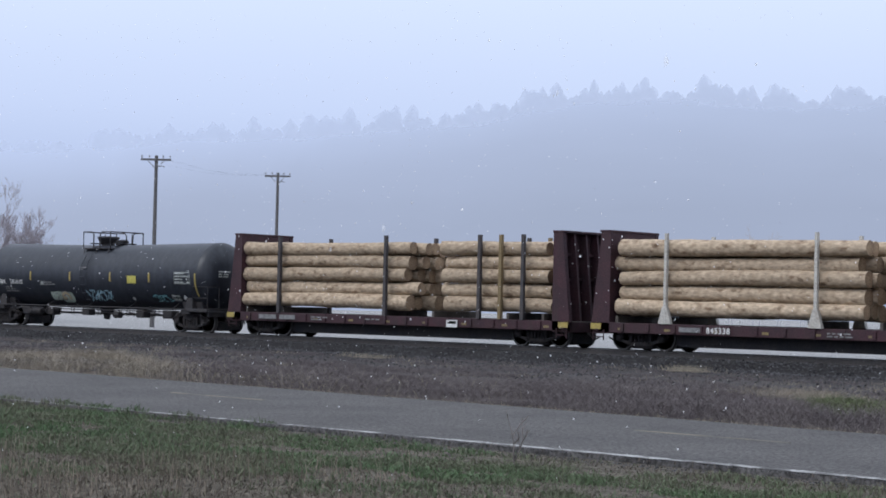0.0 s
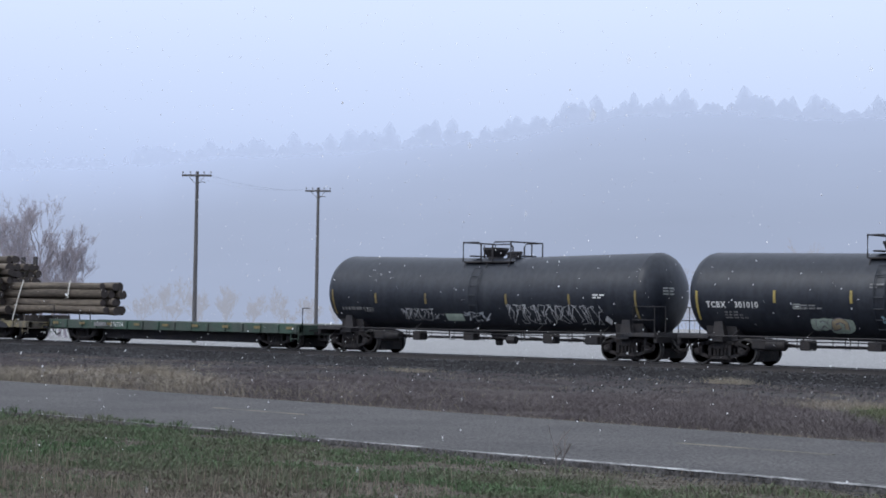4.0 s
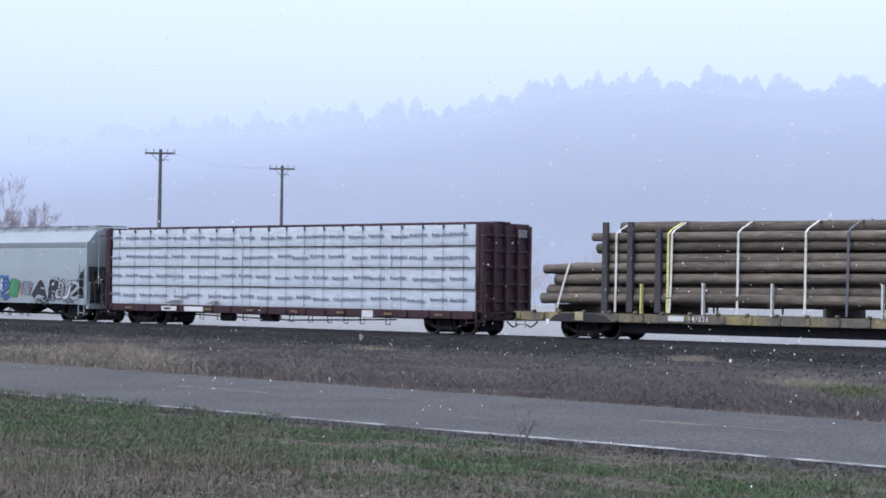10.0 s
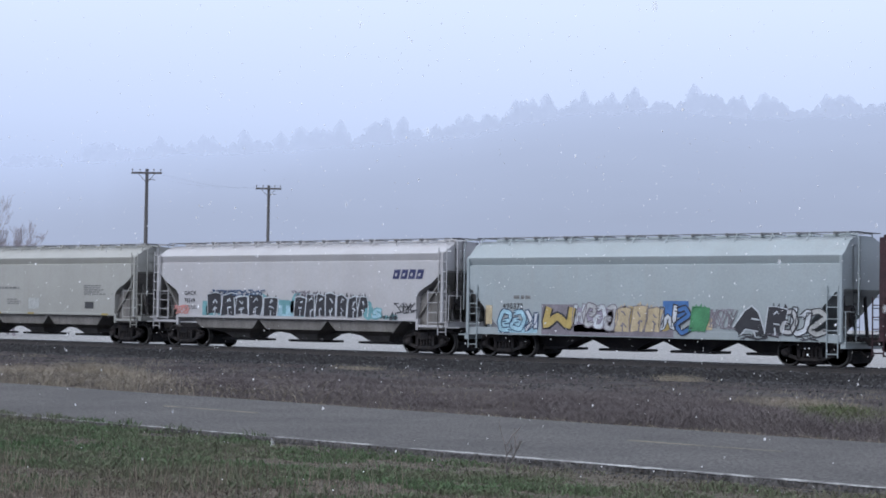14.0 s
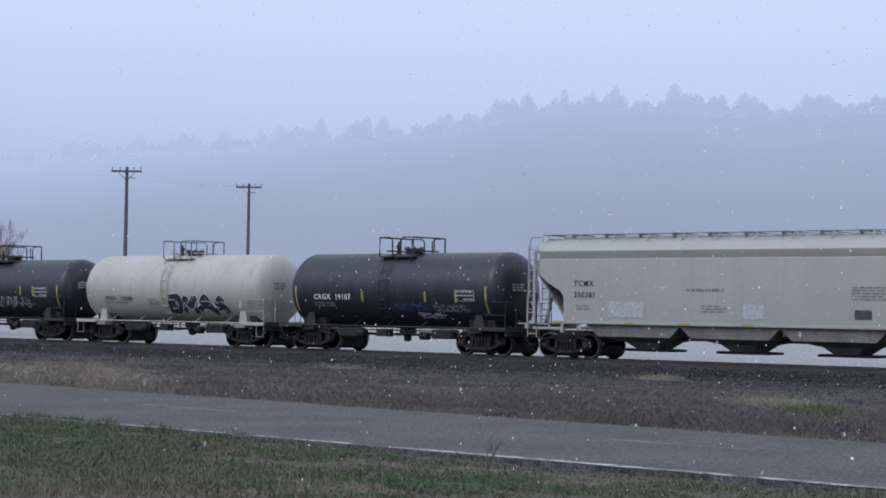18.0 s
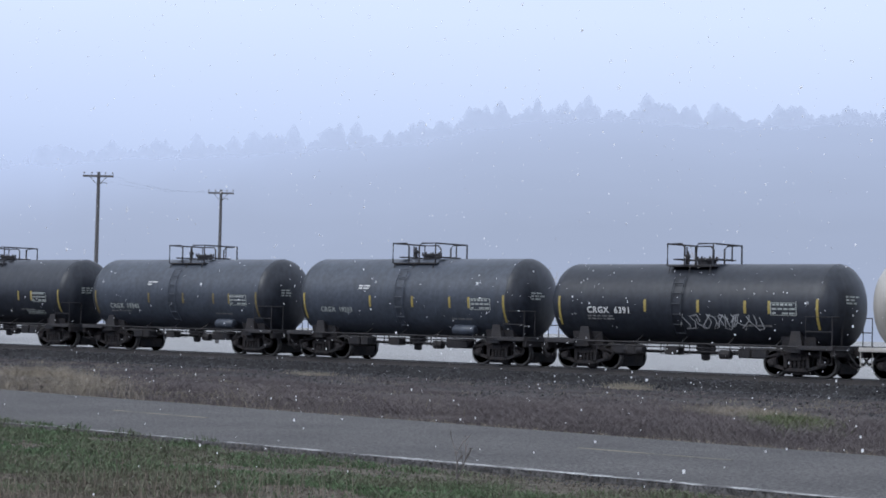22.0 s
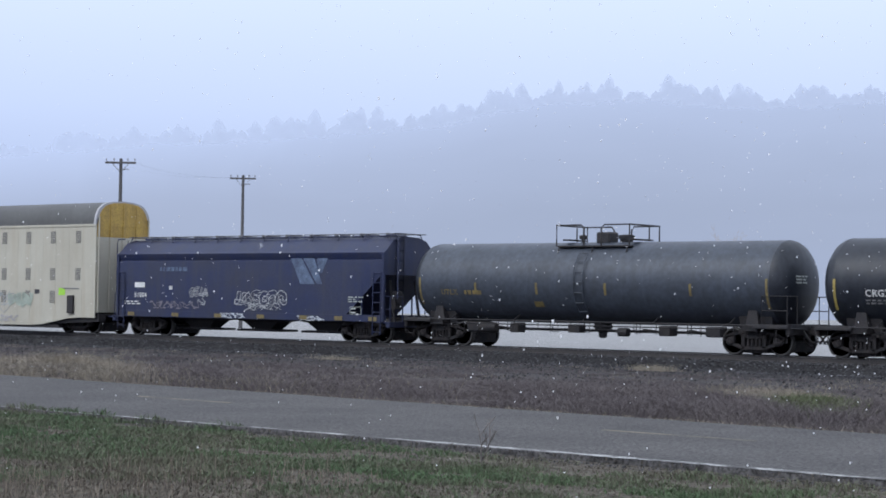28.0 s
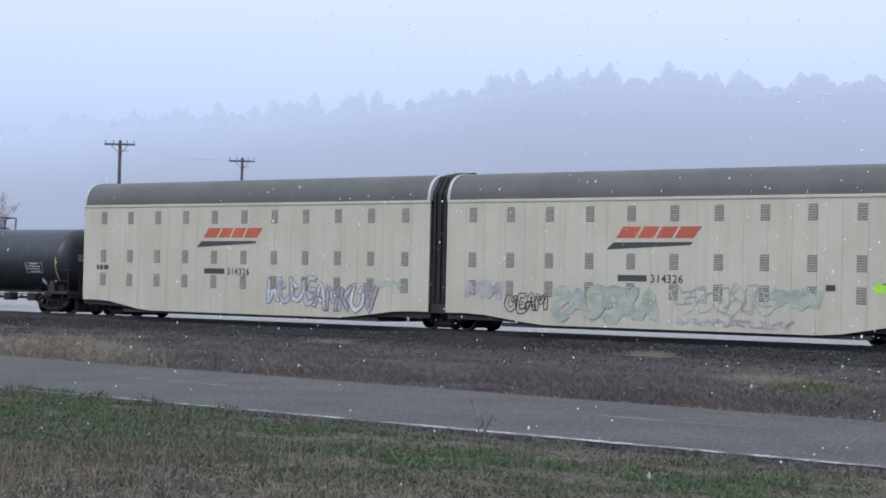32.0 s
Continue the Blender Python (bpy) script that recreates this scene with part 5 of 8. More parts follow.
def hazed(name, dark, air, clear, see_through=0.0, top=(0.512, 0.602, 0.830), west=(0.535, 0.635, 0.89)):
    """Far forest with painted haze: a glow in the air's tone over a little diffuse colour."""
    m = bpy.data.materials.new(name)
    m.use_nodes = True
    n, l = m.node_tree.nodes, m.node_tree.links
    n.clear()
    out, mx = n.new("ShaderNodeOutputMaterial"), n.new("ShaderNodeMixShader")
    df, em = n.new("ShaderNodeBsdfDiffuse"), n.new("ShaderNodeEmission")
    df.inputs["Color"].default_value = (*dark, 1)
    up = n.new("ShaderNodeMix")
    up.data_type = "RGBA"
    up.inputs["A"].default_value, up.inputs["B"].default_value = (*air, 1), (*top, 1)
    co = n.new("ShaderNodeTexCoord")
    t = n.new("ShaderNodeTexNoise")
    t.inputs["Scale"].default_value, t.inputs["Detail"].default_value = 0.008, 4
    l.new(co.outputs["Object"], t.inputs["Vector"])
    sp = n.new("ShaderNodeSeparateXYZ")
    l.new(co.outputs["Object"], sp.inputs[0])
    fx = n.new("ShaderNodeMapRange")          # the painted haze thickens to the west
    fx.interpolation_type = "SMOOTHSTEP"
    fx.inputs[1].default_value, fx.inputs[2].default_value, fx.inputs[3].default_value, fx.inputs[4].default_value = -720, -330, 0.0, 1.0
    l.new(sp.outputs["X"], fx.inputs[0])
    veil = n.new("ShaderNodeMix")             # and there its glow turns to the sky's tone
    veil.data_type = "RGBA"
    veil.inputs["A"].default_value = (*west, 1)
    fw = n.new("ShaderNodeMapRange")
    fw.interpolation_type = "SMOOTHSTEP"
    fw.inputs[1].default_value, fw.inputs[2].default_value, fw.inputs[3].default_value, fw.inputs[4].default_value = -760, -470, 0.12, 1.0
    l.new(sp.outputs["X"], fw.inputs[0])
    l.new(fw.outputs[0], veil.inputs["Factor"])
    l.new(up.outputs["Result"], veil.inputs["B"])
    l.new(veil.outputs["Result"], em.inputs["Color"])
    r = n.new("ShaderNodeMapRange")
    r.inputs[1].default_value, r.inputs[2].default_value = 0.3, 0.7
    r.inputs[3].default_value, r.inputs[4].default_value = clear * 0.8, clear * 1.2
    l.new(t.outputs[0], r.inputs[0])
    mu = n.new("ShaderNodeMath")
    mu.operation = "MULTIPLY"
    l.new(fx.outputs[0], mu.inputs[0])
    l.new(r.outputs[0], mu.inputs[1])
    fz = n.new("ShaderNodeMapRange")          # less diffuse colour high up, so the painted haze grows on the ridge
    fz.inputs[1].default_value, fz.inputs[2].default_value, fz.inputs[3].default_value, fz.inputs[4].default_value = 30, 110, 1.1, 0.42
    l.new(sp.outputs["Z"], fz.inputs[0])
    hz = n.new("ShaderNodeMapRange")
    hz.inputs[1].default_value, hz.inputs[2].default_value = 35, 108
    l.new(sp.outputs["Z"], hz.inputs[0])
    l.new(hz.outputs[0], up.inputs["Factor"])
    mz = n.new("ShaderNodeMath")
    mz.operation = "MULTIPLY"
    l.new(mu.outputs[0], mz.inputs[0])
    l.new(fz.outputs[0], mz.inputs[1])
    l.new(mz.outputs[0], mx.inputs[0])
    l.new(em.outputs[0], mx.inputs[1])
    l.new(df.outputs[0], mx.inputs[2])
    if see_through:                              # transparency fades the crowns' edges in place of haze
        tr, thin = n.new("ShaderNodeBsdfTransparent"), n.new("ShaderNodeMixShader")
        thin.inputs[0].default_value = see_through
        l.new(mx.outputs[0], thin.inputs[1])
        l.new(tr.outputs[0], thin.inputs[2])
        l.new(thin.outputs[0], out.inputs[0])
    else:
        l.new(mx.outputs[0], out.inputs[0])
    return m


# the second and top colours are glow that stands in for haze
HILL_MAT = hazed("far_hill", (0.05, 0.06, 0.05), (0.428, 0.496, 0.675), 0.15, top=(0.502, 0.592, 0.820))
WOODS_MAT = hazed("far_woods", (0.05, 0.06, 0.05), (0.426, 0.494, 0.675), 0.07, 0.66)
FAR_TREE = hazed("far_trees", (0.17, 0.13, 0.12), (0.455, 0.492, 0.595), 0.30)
RIDGE = ((-75, 60), (-61.6, 63), (-57, 66), (-53.8, 69), (-51.3, 71), (-48.8, 76), (-46.3, 79), (-44.6, 80), (-42.1, 85), (-39.7, 89), (-38.1, 95), (-36.1, 100), (-34.4, 101), (-32.9, 102),
         (-31.4, 100), (-30.2, 97), (-28.9, 99), (-27.4, 100), (-24.5, 103), (-19.1, 96), (-5, 90), (10, 70))
TALL = (-32.78, -31.35, -30.69, -28.87, -28.21, -36.08, -35.23, -34.55, -37.19, -37.62, -38.13, -39.59, -42.07, -41.56, -43.44, -44.64, -46.34)


def ridge(a):
    return float(np.interp(a, [p[0] for p in RIDGE], [p[1] for p in RIDGE]))


def polar(a, d, z):
    return (d * math.sin(radians(a)), d * math.cos(radians(a)), z)


def make_hill():
    s, azs = Shape(), [-75 + 0.5 * i for i in range(171)]
    rows = ((420, 0.0), (520, 0.10), (640, 0.36), (760, 0.68), (850, 0.90), (900, 1.0), (1000, 0.93), (1300, 0.5))
    vs = []
    for d, k in rows:
        for a in azs:
            vs.append(polar(a, d, -1 + ridge(a) * k + (3.0 * noise.noise((a * 0.9, d * 0.02, 3)) if 0 < k < 1 else 0)))
    n = len(azs)
    s.add(vs, [(j * n + i, j * n + i + 1, (j + 1) * n + i + 1, (j + 1) * n + i) for j in range(len(rows) - 1) for i in range(n - 1)])
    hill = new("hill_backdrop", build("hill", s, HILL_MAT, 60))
    tagged(hill, "wooded hillside with its haze painted as glow", "hill", kind="structure")
    rnd = random.Random(11)
    s = Shape()

    def pine(a, d, z, tall, wide):
        """A ragged crown of three nested shells; the outer one blurs its rim like haze."""
        m, c = 8, rnd.uniform(0.0, 0.8)
        prof = [(u, k * (1 - c) + q * c) for u, k, q in ((0.0, 1.0, 0.7), (0.13, 0.97, 0.85), (0.27, 0.88, 0.95), (0.43, 0.75, 1.0), (0.58, 0.6, 0.95), (0.73, 0.44, 0.8), (0.87, 0.26, 0.55), (1.0, 0.05, 0.15))]
        p = polar(a, d, 0)
        for shell, up in ((0.62, 0.88), (0.9, 1.0), (1.2, 1.06)):
            vs, fs = [], []
            for u, k in prof:
                for q in range(m):
                    b = 2 * math.pi * q / m
                    rr = wide * shell * k * rnd.uniform(0.55, 1.35)
                    vs.append((p[0] + rr * math.cos(b), p[1] + rr * math.sin(b), z + tall * up * (u + rnd.uniform(-0.05, 0.05))))
            for j in range(len(prof) - 1):
                for q in range(m):
                    fs.append((j * m + q, j * m + (q + 1) % m, (j + 1) * m + (q + 1) % m, (j + 1) * m + q))
            s.add(vs, fs)
    for a in TALL:
        for k in range(rnd.randint(2, 4)):
            t = rnd.uniform(9, 12.5) if k == 0 else rnd.uniform(5.5, 9)
            b = a + rnd.uniform(-0.28, 0.28) * (k > 0)
            pine(b, 894, ridge(b) - 3.2, t, t * rnd.uniform(0.26, 0.38))
    for i in range(620):
        a = rnd.uniform(-66, -8)
        clump = noise.noise((a * 1.1, 0, 5)) + 0.5 * noise.noise((a * 4.0, 0, 9))
        t = rnd.uniform(2.6, 5.0) + (rnd.uniform(0.5, 4.5) if clump > 0.12 else 0)
        pine(a, rnd.uniform(888, 897), ridge(a) - rnd.uniform(2.0, 3.4), t, t * rnd.uniform(0.3, 0.6))
    for i in range(420):                      # and on the last of the slope
        a, u = rnd.uniform(-66, -8), rnd.random()
        t = rnd.uniform(3.0, 6.5)
        pine(a, 893 - 26 * u, ridge(a) * (1 - 0.055 * u) - 3.6, t, t * rnd.uniform(0.35, 0.6))
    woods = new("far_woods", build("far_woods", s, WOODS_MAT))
    tagged(woods, "conifer woods along the far ridge with painted haze", "woods", kind="stuff")


POLE_GREY = mat("weathered_pole", (0.085, 0.083, 0.086), (0.115, 0.108, 0.106), 0.9, big=2, stretch=(3, 3, 0.4))
GLASS_GREY = mat("insulator", (0.20, 0.20, 0.21), rough=0.3)


def utility_pole(x, y, top, turn, label):
    base = ground_z(x, y)
    ob = thing("utility_pole", label, "utility pole", "utility poles beyond the track", pose(x, y, base, 0, 0, turn))
    h = top - base
    part("pole", Shape().tube([(0, 0, -0.3), (0, 0, h * 0.5), (0, 0, h)], 0.17, 10, 0.11), POLE_GREY, ob, smooth=50)
    part("crossarm", Shape().box(-1.05, 1.05, -0.19, -0.09, h - 0.36, h - 0.22), POLE_GREY, ob)
    s = Shape()
    for d in (-1, 1):
        s.tube([(d * 0.62, -0.14, h - 0.3), (0, -0.14, h - 0.95)], 0.02, 5)
    part("crossarm_brace", s, POLE_GREY, ob)
    for dx in (-0.98, -0.45, 0.5, 0.98):
        s = Shape().lathe([(h - 0.23, 0.015), (h - 0.12, 0.02), (h - 0.11, 0.055), (h - 0.03, 0.05), (h + 0.0, 0.025)], (dx, -0.14, 0), 8, "z")
        part("insulator", s, GLASS_GREY, ob)
    s = Shape().tube([(0.0, -0.12, h - 0.85), (0.42, -0.2, h - 0.72), (0.62, -0.2, h - 0.78)], 0.025, 5)
    part("drop_bracket", s, POLE_GREY, ob)
    return ob


def make_wires():
    a, b, c = (-99.7, 86.0, 11.0), (-110.2, 108.0, 11.7), (-118.0, 190.0, 11.0)
    s = Shape()
    for dx in (-0.9, 0.5, 0.9):
        for p, q, sag in ((a, b, 0.5),):
            pts = []
            for i in range(13):
                u = i / 12
                pts.append((p[0] + (q[0] - p[0]) * u + dx * 0.8, p[1] + (q[1] - p[1]) * u + dx * 0.4, p[2] + (q[2] - p[2]) * u - 4 * sag * u * (1 - u)))
            s.tube(pts, 0.002, 4)
    ob = new("power_line", build("power_line", s, FRAME_BLACK))
    tagged(ob, "thin sagging wires between the utility poles", "power line", kind="stuff")


BARK = mat("bare_twigs", (0.31, 0.285, 0.305), (0.37, 0.335, 0.355), 0.95, big=3, spec=0.1)
TWIG = mat("dark_twigs", (0.17, 0.15, 0.14), (0.23, 0.20, 0.185), 0.9, big=8)


def bare_tree(name, x, y, height, seed, label, category, material=None, spread=0.5, depth=6, r0=None, twig=0.012):
    rnd = random.Random(seed)
    trunk, crown = Shape(), Shape()

    def limb(p, d, length, r, k):
        pts, q, dd = [p], p.copy(), d.copy()
        for i in range(3):
            dd = (dd + Vector((rnd.uniform(-1, 1), rnd.uniform(-1, 1), rnd.uniform(-0.3, 0.8))) * 0.16).normalized()
            q = q + dd * (length / 3)
            pts.append(q.copy())
        (trunk if k <= 1 else crown).tube(pts, r, 6 if k < 2 else 4 if k < 4 else 3, max(r * 0.6, twig), caps=k < 2)
        if k < depth:
            for j in range(rnd.choice((2, 3, 3)) if k else 4):
                e = (dd + Vector((rnd.uniform(-1, 1), rnd.uniform(-1, 1), rnd.uniform(-0.15, 0.9))) * spread * 1.3).normalized()
                limb(pts[rnd.choice((1, 2, 3, 3))] if k else pts[rnd.choice((1, 2, 3))], e, length * rnd.uniform(0.55, 0.85), max(r * 0.58, twig), k + 1)
    z = ground_z(x, y)
    ob = thing(name, label, category, "", pose(x, y, z))
    limb(Vector((0, 0, -0.1)), Vector((rnd.uniform(-0.1, 0.1), 0, 1)).normalized(), height * 0.30, r0 or height * 0.018, 0)
    part("trunk", trunk, material or BARK, ob, smooth=60)
    part("crown", crown, material or BARK, ob)
    return ob


def blade_material(name, dry, fresh, k=(0.55, 1.5)):
    m = bpy.data.materials.new(name)
    m.use_nodes = True
    n, l = m.node_tree.nodes, m.node_tree.links
    bs = n["Principled BSDF"]
    ge = n.new("ShaderNodeNewGeometry")
    mx = n.new("ShaderNodeMix")
    mx.data_type = "RGBA"
    mx.inputs["A"].default_value, mx.inputs["B"].default_value = (*dry, 1), (*fresh, 1)
    co = n.new("ShaderNodeTexCoord")
    t = n.new("ShaderNodeTexNoise")
    t.inputs["Scale"].default_value, t.inputs["Detail"].default_value = 0.45, 5
    l.new(co.outputs["Object"], t.inputs["Vector"])
    ad = n.new("ShaderNodeMath")
    ad.operation = "MULTIPLY_ADD"
    ad.inputs[1].default_value = 0.45
    l.new(ge.outputs["Random Per Island"], ad.inputs[0])
    sb = n.new("ShaderNodeMapRange")
    sb.inputs[1].default_value, sb.inputs[2].default_value, sb.inputs[3].default_value, sb.inputs[4].default_value = 0.35, 0.65, -0.1, 0.75
    l.new(t.outputs[0], sb.inputs[0])
    l.new(sb.outputs[0], ad.inputs[2])
    l.new(ad.outputs[0], mx.inputs["Factor"])
    mr = n.new("ShaderNodeMapRange")
    mr.inputs[3].default_value, mr.inputs[4].default_value = k
    l.new(ge.outputs["Random Per Island"], mr.inputs[0])
    vm = n.new("ShaderNodeVectorMath")
    vm.operation = "SCALE"
    l.new(mx.outputs["Result"], vm.inputs[0])
    l.new(mr.outputs[0], vm.inputs["Scale"])
    l.new(vm.outputs[0], bs.inputs["Base Color"])
    bs.inputs["Roughness"].default_value = 0.85
    bs.inputs["Specular IOR Level"].default_value = 0.15
    return m


def blades(name, spots, heights, widths, lean, material, label, category, seed, forks=1):
    """Thin upright leaves: one narrow, bent strip each."""
    g = np.random.default_rng(seed)
    n = len(spots)
    vs, fs = np.empty((n * forks * 5, 3)), []
    i = 0
    for (x, y, z), h, w in zip(spots, heights, widths):
        for _ in range(forks):
            a, b = g.uniform(0, 2 * np.pi), g.uniform(0, 2 * np.pi)
            dx, dy = np.cos(a) * w / 2, np.sin(a) * w / 2
            lx, ly = np.cos(b) * lean * h * g.uniform(0.2, 1), np.sin(b) * lean * h * g.uniform(0.2, 1)
            hh = h * g.uniform(0.7, 1.1)
            o = i * 5
            vs[o] = (x - dx, y - dy, z - 0.03)
            vs[o + 1] = (x + dx, y + dy, z - 0.03)
            vs[o + 2] = (x + dx * 0.8 + lx * 0.35, y + dy * 0.8 + ly * 0.35, z + hh * 0.6)
            vs[o + 3] = (x - dx * 0.8 + lx * 0.35, y - dy * 0.8 + ly * 0.35, z + hh * 0.6)
            vs[o + 4] = (x + lx, y + ly, z + hh)
            fs += [(o, o + 1, o + 2, o + 3), (o + 3, o + 2, o + 4)]
            i += 1
    me = bpy.data.meshes.new(name)
    me.from_pydata(vs.tolist(), [], fs)
    me.materials.append(material)
    ob = new(name, me)
    tagged(ob, label, category, kind="stuff")
    return ob


def browned(x, y):
    """How far the verge has died back: it is brown near the ditch and green towards the road."""
    r, az = math.hypot(x, y), math.degrees(math.atan2(x, y))
    limit = float(np.interp(az, (-55, -46, -40, -33, -27), (19.4, 18.0, 16.4, 14.0, 11.5)))
    u = (limit + 1.2 - r) / 2.8 + 0.75 * noise.noise((x * 0.8, y * 0.8, 12)) + 0.4 * noise.noise((x * 2.1, y * 2.1, 13))
    return min(max(u, 0.0), 1.0)


def make_plants():
    g = np.random.default_rng(4)
    spots, hs, ws = [], [], []
    for _ in range(150000):      # short grass between the camera and the road
        y = g.uniform(8.6, 18.6)
        x = -y * g.uniform(0.40, 1.45)
        edge = near_edge(x) - float(np.interp(x, (-22, -15), (-0.03, 0.22))) + 0.22 * noise.noise((x * 1.3, 0, 3))
        bare = noise.noise((x * 0.6, y * 0.95, 7)) + 0.5 * noise.noise((x * 1.7, y * 2.2, 2))
        strip_bare = 1.1 * max(0.0, 1 - (edge - y) / 1.7) * float(np.interp(x, (-20, -13), (0.0, 1)))
        if y > edge or (bare < float(np.interp(x, (-17, -11), (-0.34, 0.0))) and g.random() < 0.88) or g.random() < 0.95 * browned(x, y) + strip_bare * (0.8 + 1.2 * noise.noise((x * 1.1, y * 1.3, 5))):
            continue
        spots.append((x, y, max(ground_z(x, y), -0.10 if y > near_edge(x) - 0.1 else -1)))
        clump = max(noise.noise((x * 2.6, y * 2.6, 4)), -0.4)
        tall = float(np.interp(edge - y, (0, 0.9), (1.7, 1))) if x < -17 else 1.0
        hs.append(g.uniform(0.025, 0.06) * (1 + 0.5 * bare + 1.3 * clump) * tall)
        ws.append(g.uniform(0.008, 0.018))
    blades("grass", spots, hs, ws, 1.3, GRASS, "patchy short green grass on the roadside verge", "grass", 1)
    spots, hs, ws = [], [], []
    for _ in range(98000):      # brown weeds beyond the road
        y = 23.0 + 27 * g.random() ** 1.25
        x = -y * g.uniform(0.34, 1.50)
        k = noise.noise((x * 0.22, y * 0.35, 1)) + 0.4 * noise.noise((x * 0.9, y * 1.1, 6))
        if y < far_edge(x) + 0.3 or (k < -0.2 - (33 - y) * 0.03 and g.random() < 0.8) or (x < -31 and y < 36 and g.random() < 0.5) or (math.hypot((x + 0.541 * y) / 0.9, (y - 31.2) / 3.0) < 1 and g.random() < 0.8):
            continue
        spots.append((x, y, ground_z(x, y)))
        hs.append(g.uniform(0.07, 0.27) * (1.0 + 0.7 * k) * float(np.interp(y - far_edge(x), (0, 1.5, 7, 12, 20), (0.45, 1, 1, 0.55, 0.35))))
        ws.append(g.uniform(0.0035, 0.0075))
    blades("dry_weeds", spots, hs, ws, 2.5, WEED, "brown dead weeds along the far road edge", "weeds", 2, forks=4)
    spots, hs, ws = [], [], []
    for _ in range(34000):       # straw tufts
        u = g.random()
        if u < 0.68:
            x = g.normal(-37.5, 5.0)
            y = far_edge(x) + 0.4 + g.uniform(0, 6.0) * g.uniform(0.4, 1)
            thick = noise.noise((x * 0.5, y * 0.6, 8))
            if thick < -0.15:
                continue
            h = g.uniform(0.09, 0.28) * (1 + thick)
        elif u < 0.75:
            x, y, h = g.normal(-38.6, 0.8), g.normal(31.6, 0.6), g.uniform(0.12, 0.5)
        elif u < 0.768:
            x, y, h = g.normal(-32.4, 0.5), g.normal(49.6, 0.3), g.uniform(0.06, 0.28)
        elif u < 0.778:
            x, y, h = g.normal(-44.6, 0.6), g.normal(48.3, 0.3), g.uniform(0.05, 0.22)
        elif u < 0.86:
            y, h = g.normal(34.8, 1.1), g.uniform(0.08, 0.28)
            x = -0.568 * y + g.normal(0, 0.75)
        else:
            x = g.uniform(-48, -10)
            y, h = far_edge(x) + 0.22 + abs(g.normal(0, 0.14)), g.uniform(0.04, 0.13)
        spots.append((x, y, ground_z(x, y)))
        hs.append(h)
        ws.append(g.uniform(0.006, 0.013))
    for _ in range(90):
        y = g.uniform(37, 50)
        x = -y * g.uniform(0.40, 1.40)
        for _ in range(int(g.uniform(15, 60))):
            q, u = g.normal(x, 0.35), g.normal(y, 0.25)
            spots.append((q, u, ground_z(q, u)))
            hs.append(g.uniform(0.03, 0.15))
            ws.append(g.uniform(0.006, 0.012))
    blades("straw_tufts", spots, hs, ws, 1.5, STRAW, "pale straw-coloured grass tufts at the road edge", "dry grass", 3)
    spots, hs, ws = [], [], []
    for _ in range(3600):
        y = g.normal(31.2, 1.7)
        x = -0.541 * y + g.normal(0, 0.42)
        spots.append((x, y, ground_z(x, y)))
        hs.append(g.uniform(0.08, 0.24))
        ws.append(g.uniform(0.010, 0.020))
    blades("green_tufts", spots, hs, ws, 1.3, FRESH, "small patch of green grass among dead weeds", "grass", 6)
    spots, hs, ws = [], [], []
    for _ in range(60000):      # flattened dead grass and litter
        y = g.uniform(8.6, 18.4)
        x = -y * g.uniform(0.40, 1.45)
        if y > near_edge(x) - 0.12 + 0.10 * noise.noise((x * 1.7, 1, 3)):
            continue
        spots.append((x, y, max(ground_z(x, y), -0.105 if y > near_edge(x) - 0.16 else -1)))
        old = browned(x, y)
        hs.append(g.uniform(0.008, 0.030) * (1 + 2.2 * old * g.random()))
        ws.append(g.uniform(0.006, 0.016))
    blades("dead_grass", spots, hs, ws, 3.0, LITTER, "flattened brown dead grass on the verge", "dead grass", 7)
    spots, hs, ws = [], [], []
    for _ in range(1500):       # dead stalks in the near grass
        y = g.uniform(9.0, 13.5)
        x = -y * g.uniform(0.85, 1.45)
        if noise.noise((x * 0.5, y * 0.5, 9)) < -0.05:
            continue
        spots.append((x, y, ground_z(x, y)))
        hs.append(g.uniform(0.12, 0.42))
        ws.append(g.uniform(0.003, 0.007))
    for _ in range(1100):
        x, y = g.normal(-14.8, 1.4), g.normal(10.9, 0.5)
        spots.append((x, y, ground_z(x, y)))
        hs.append(g.uniform(0.05, 0.22))
        ws.append(g.uniform(0.003, 0.008))
    blades("dead_stalks", spots, hs, ws, 0.5, STALK, "thin brown dead stalks standing in the grass", "weeds", 5)


GRASS = blade_material("grass_blades", (0.140, 0.130, 0.098), (0.080, 0.126, 0.064), (0.62, 1.35))
WEED = blade_material("weed_stems", (0.092, 0.079, 0.082), (0.134, 0.116, 0.113), (0.72, 1.30))
STRAW = blade_material("straw_blades", (0.31, 0.272, 0.208), (0.24, 0.21, 0.165), (0.75, 1.25))
FRESH = blade_material("green_tuft", (0.11, 0.11, 0.07), (0.075, 0.10, 0.045))
LITTER = blade_material("dead_grass_litter", (0.080, 0.067, 0.056), (0.165, 0.141, 0.115), (0.45, 1.5))
STALK = blade_material("dead_stalk", (0.15, 0.125, 0.10), (0.20, 0.17, 0.135))


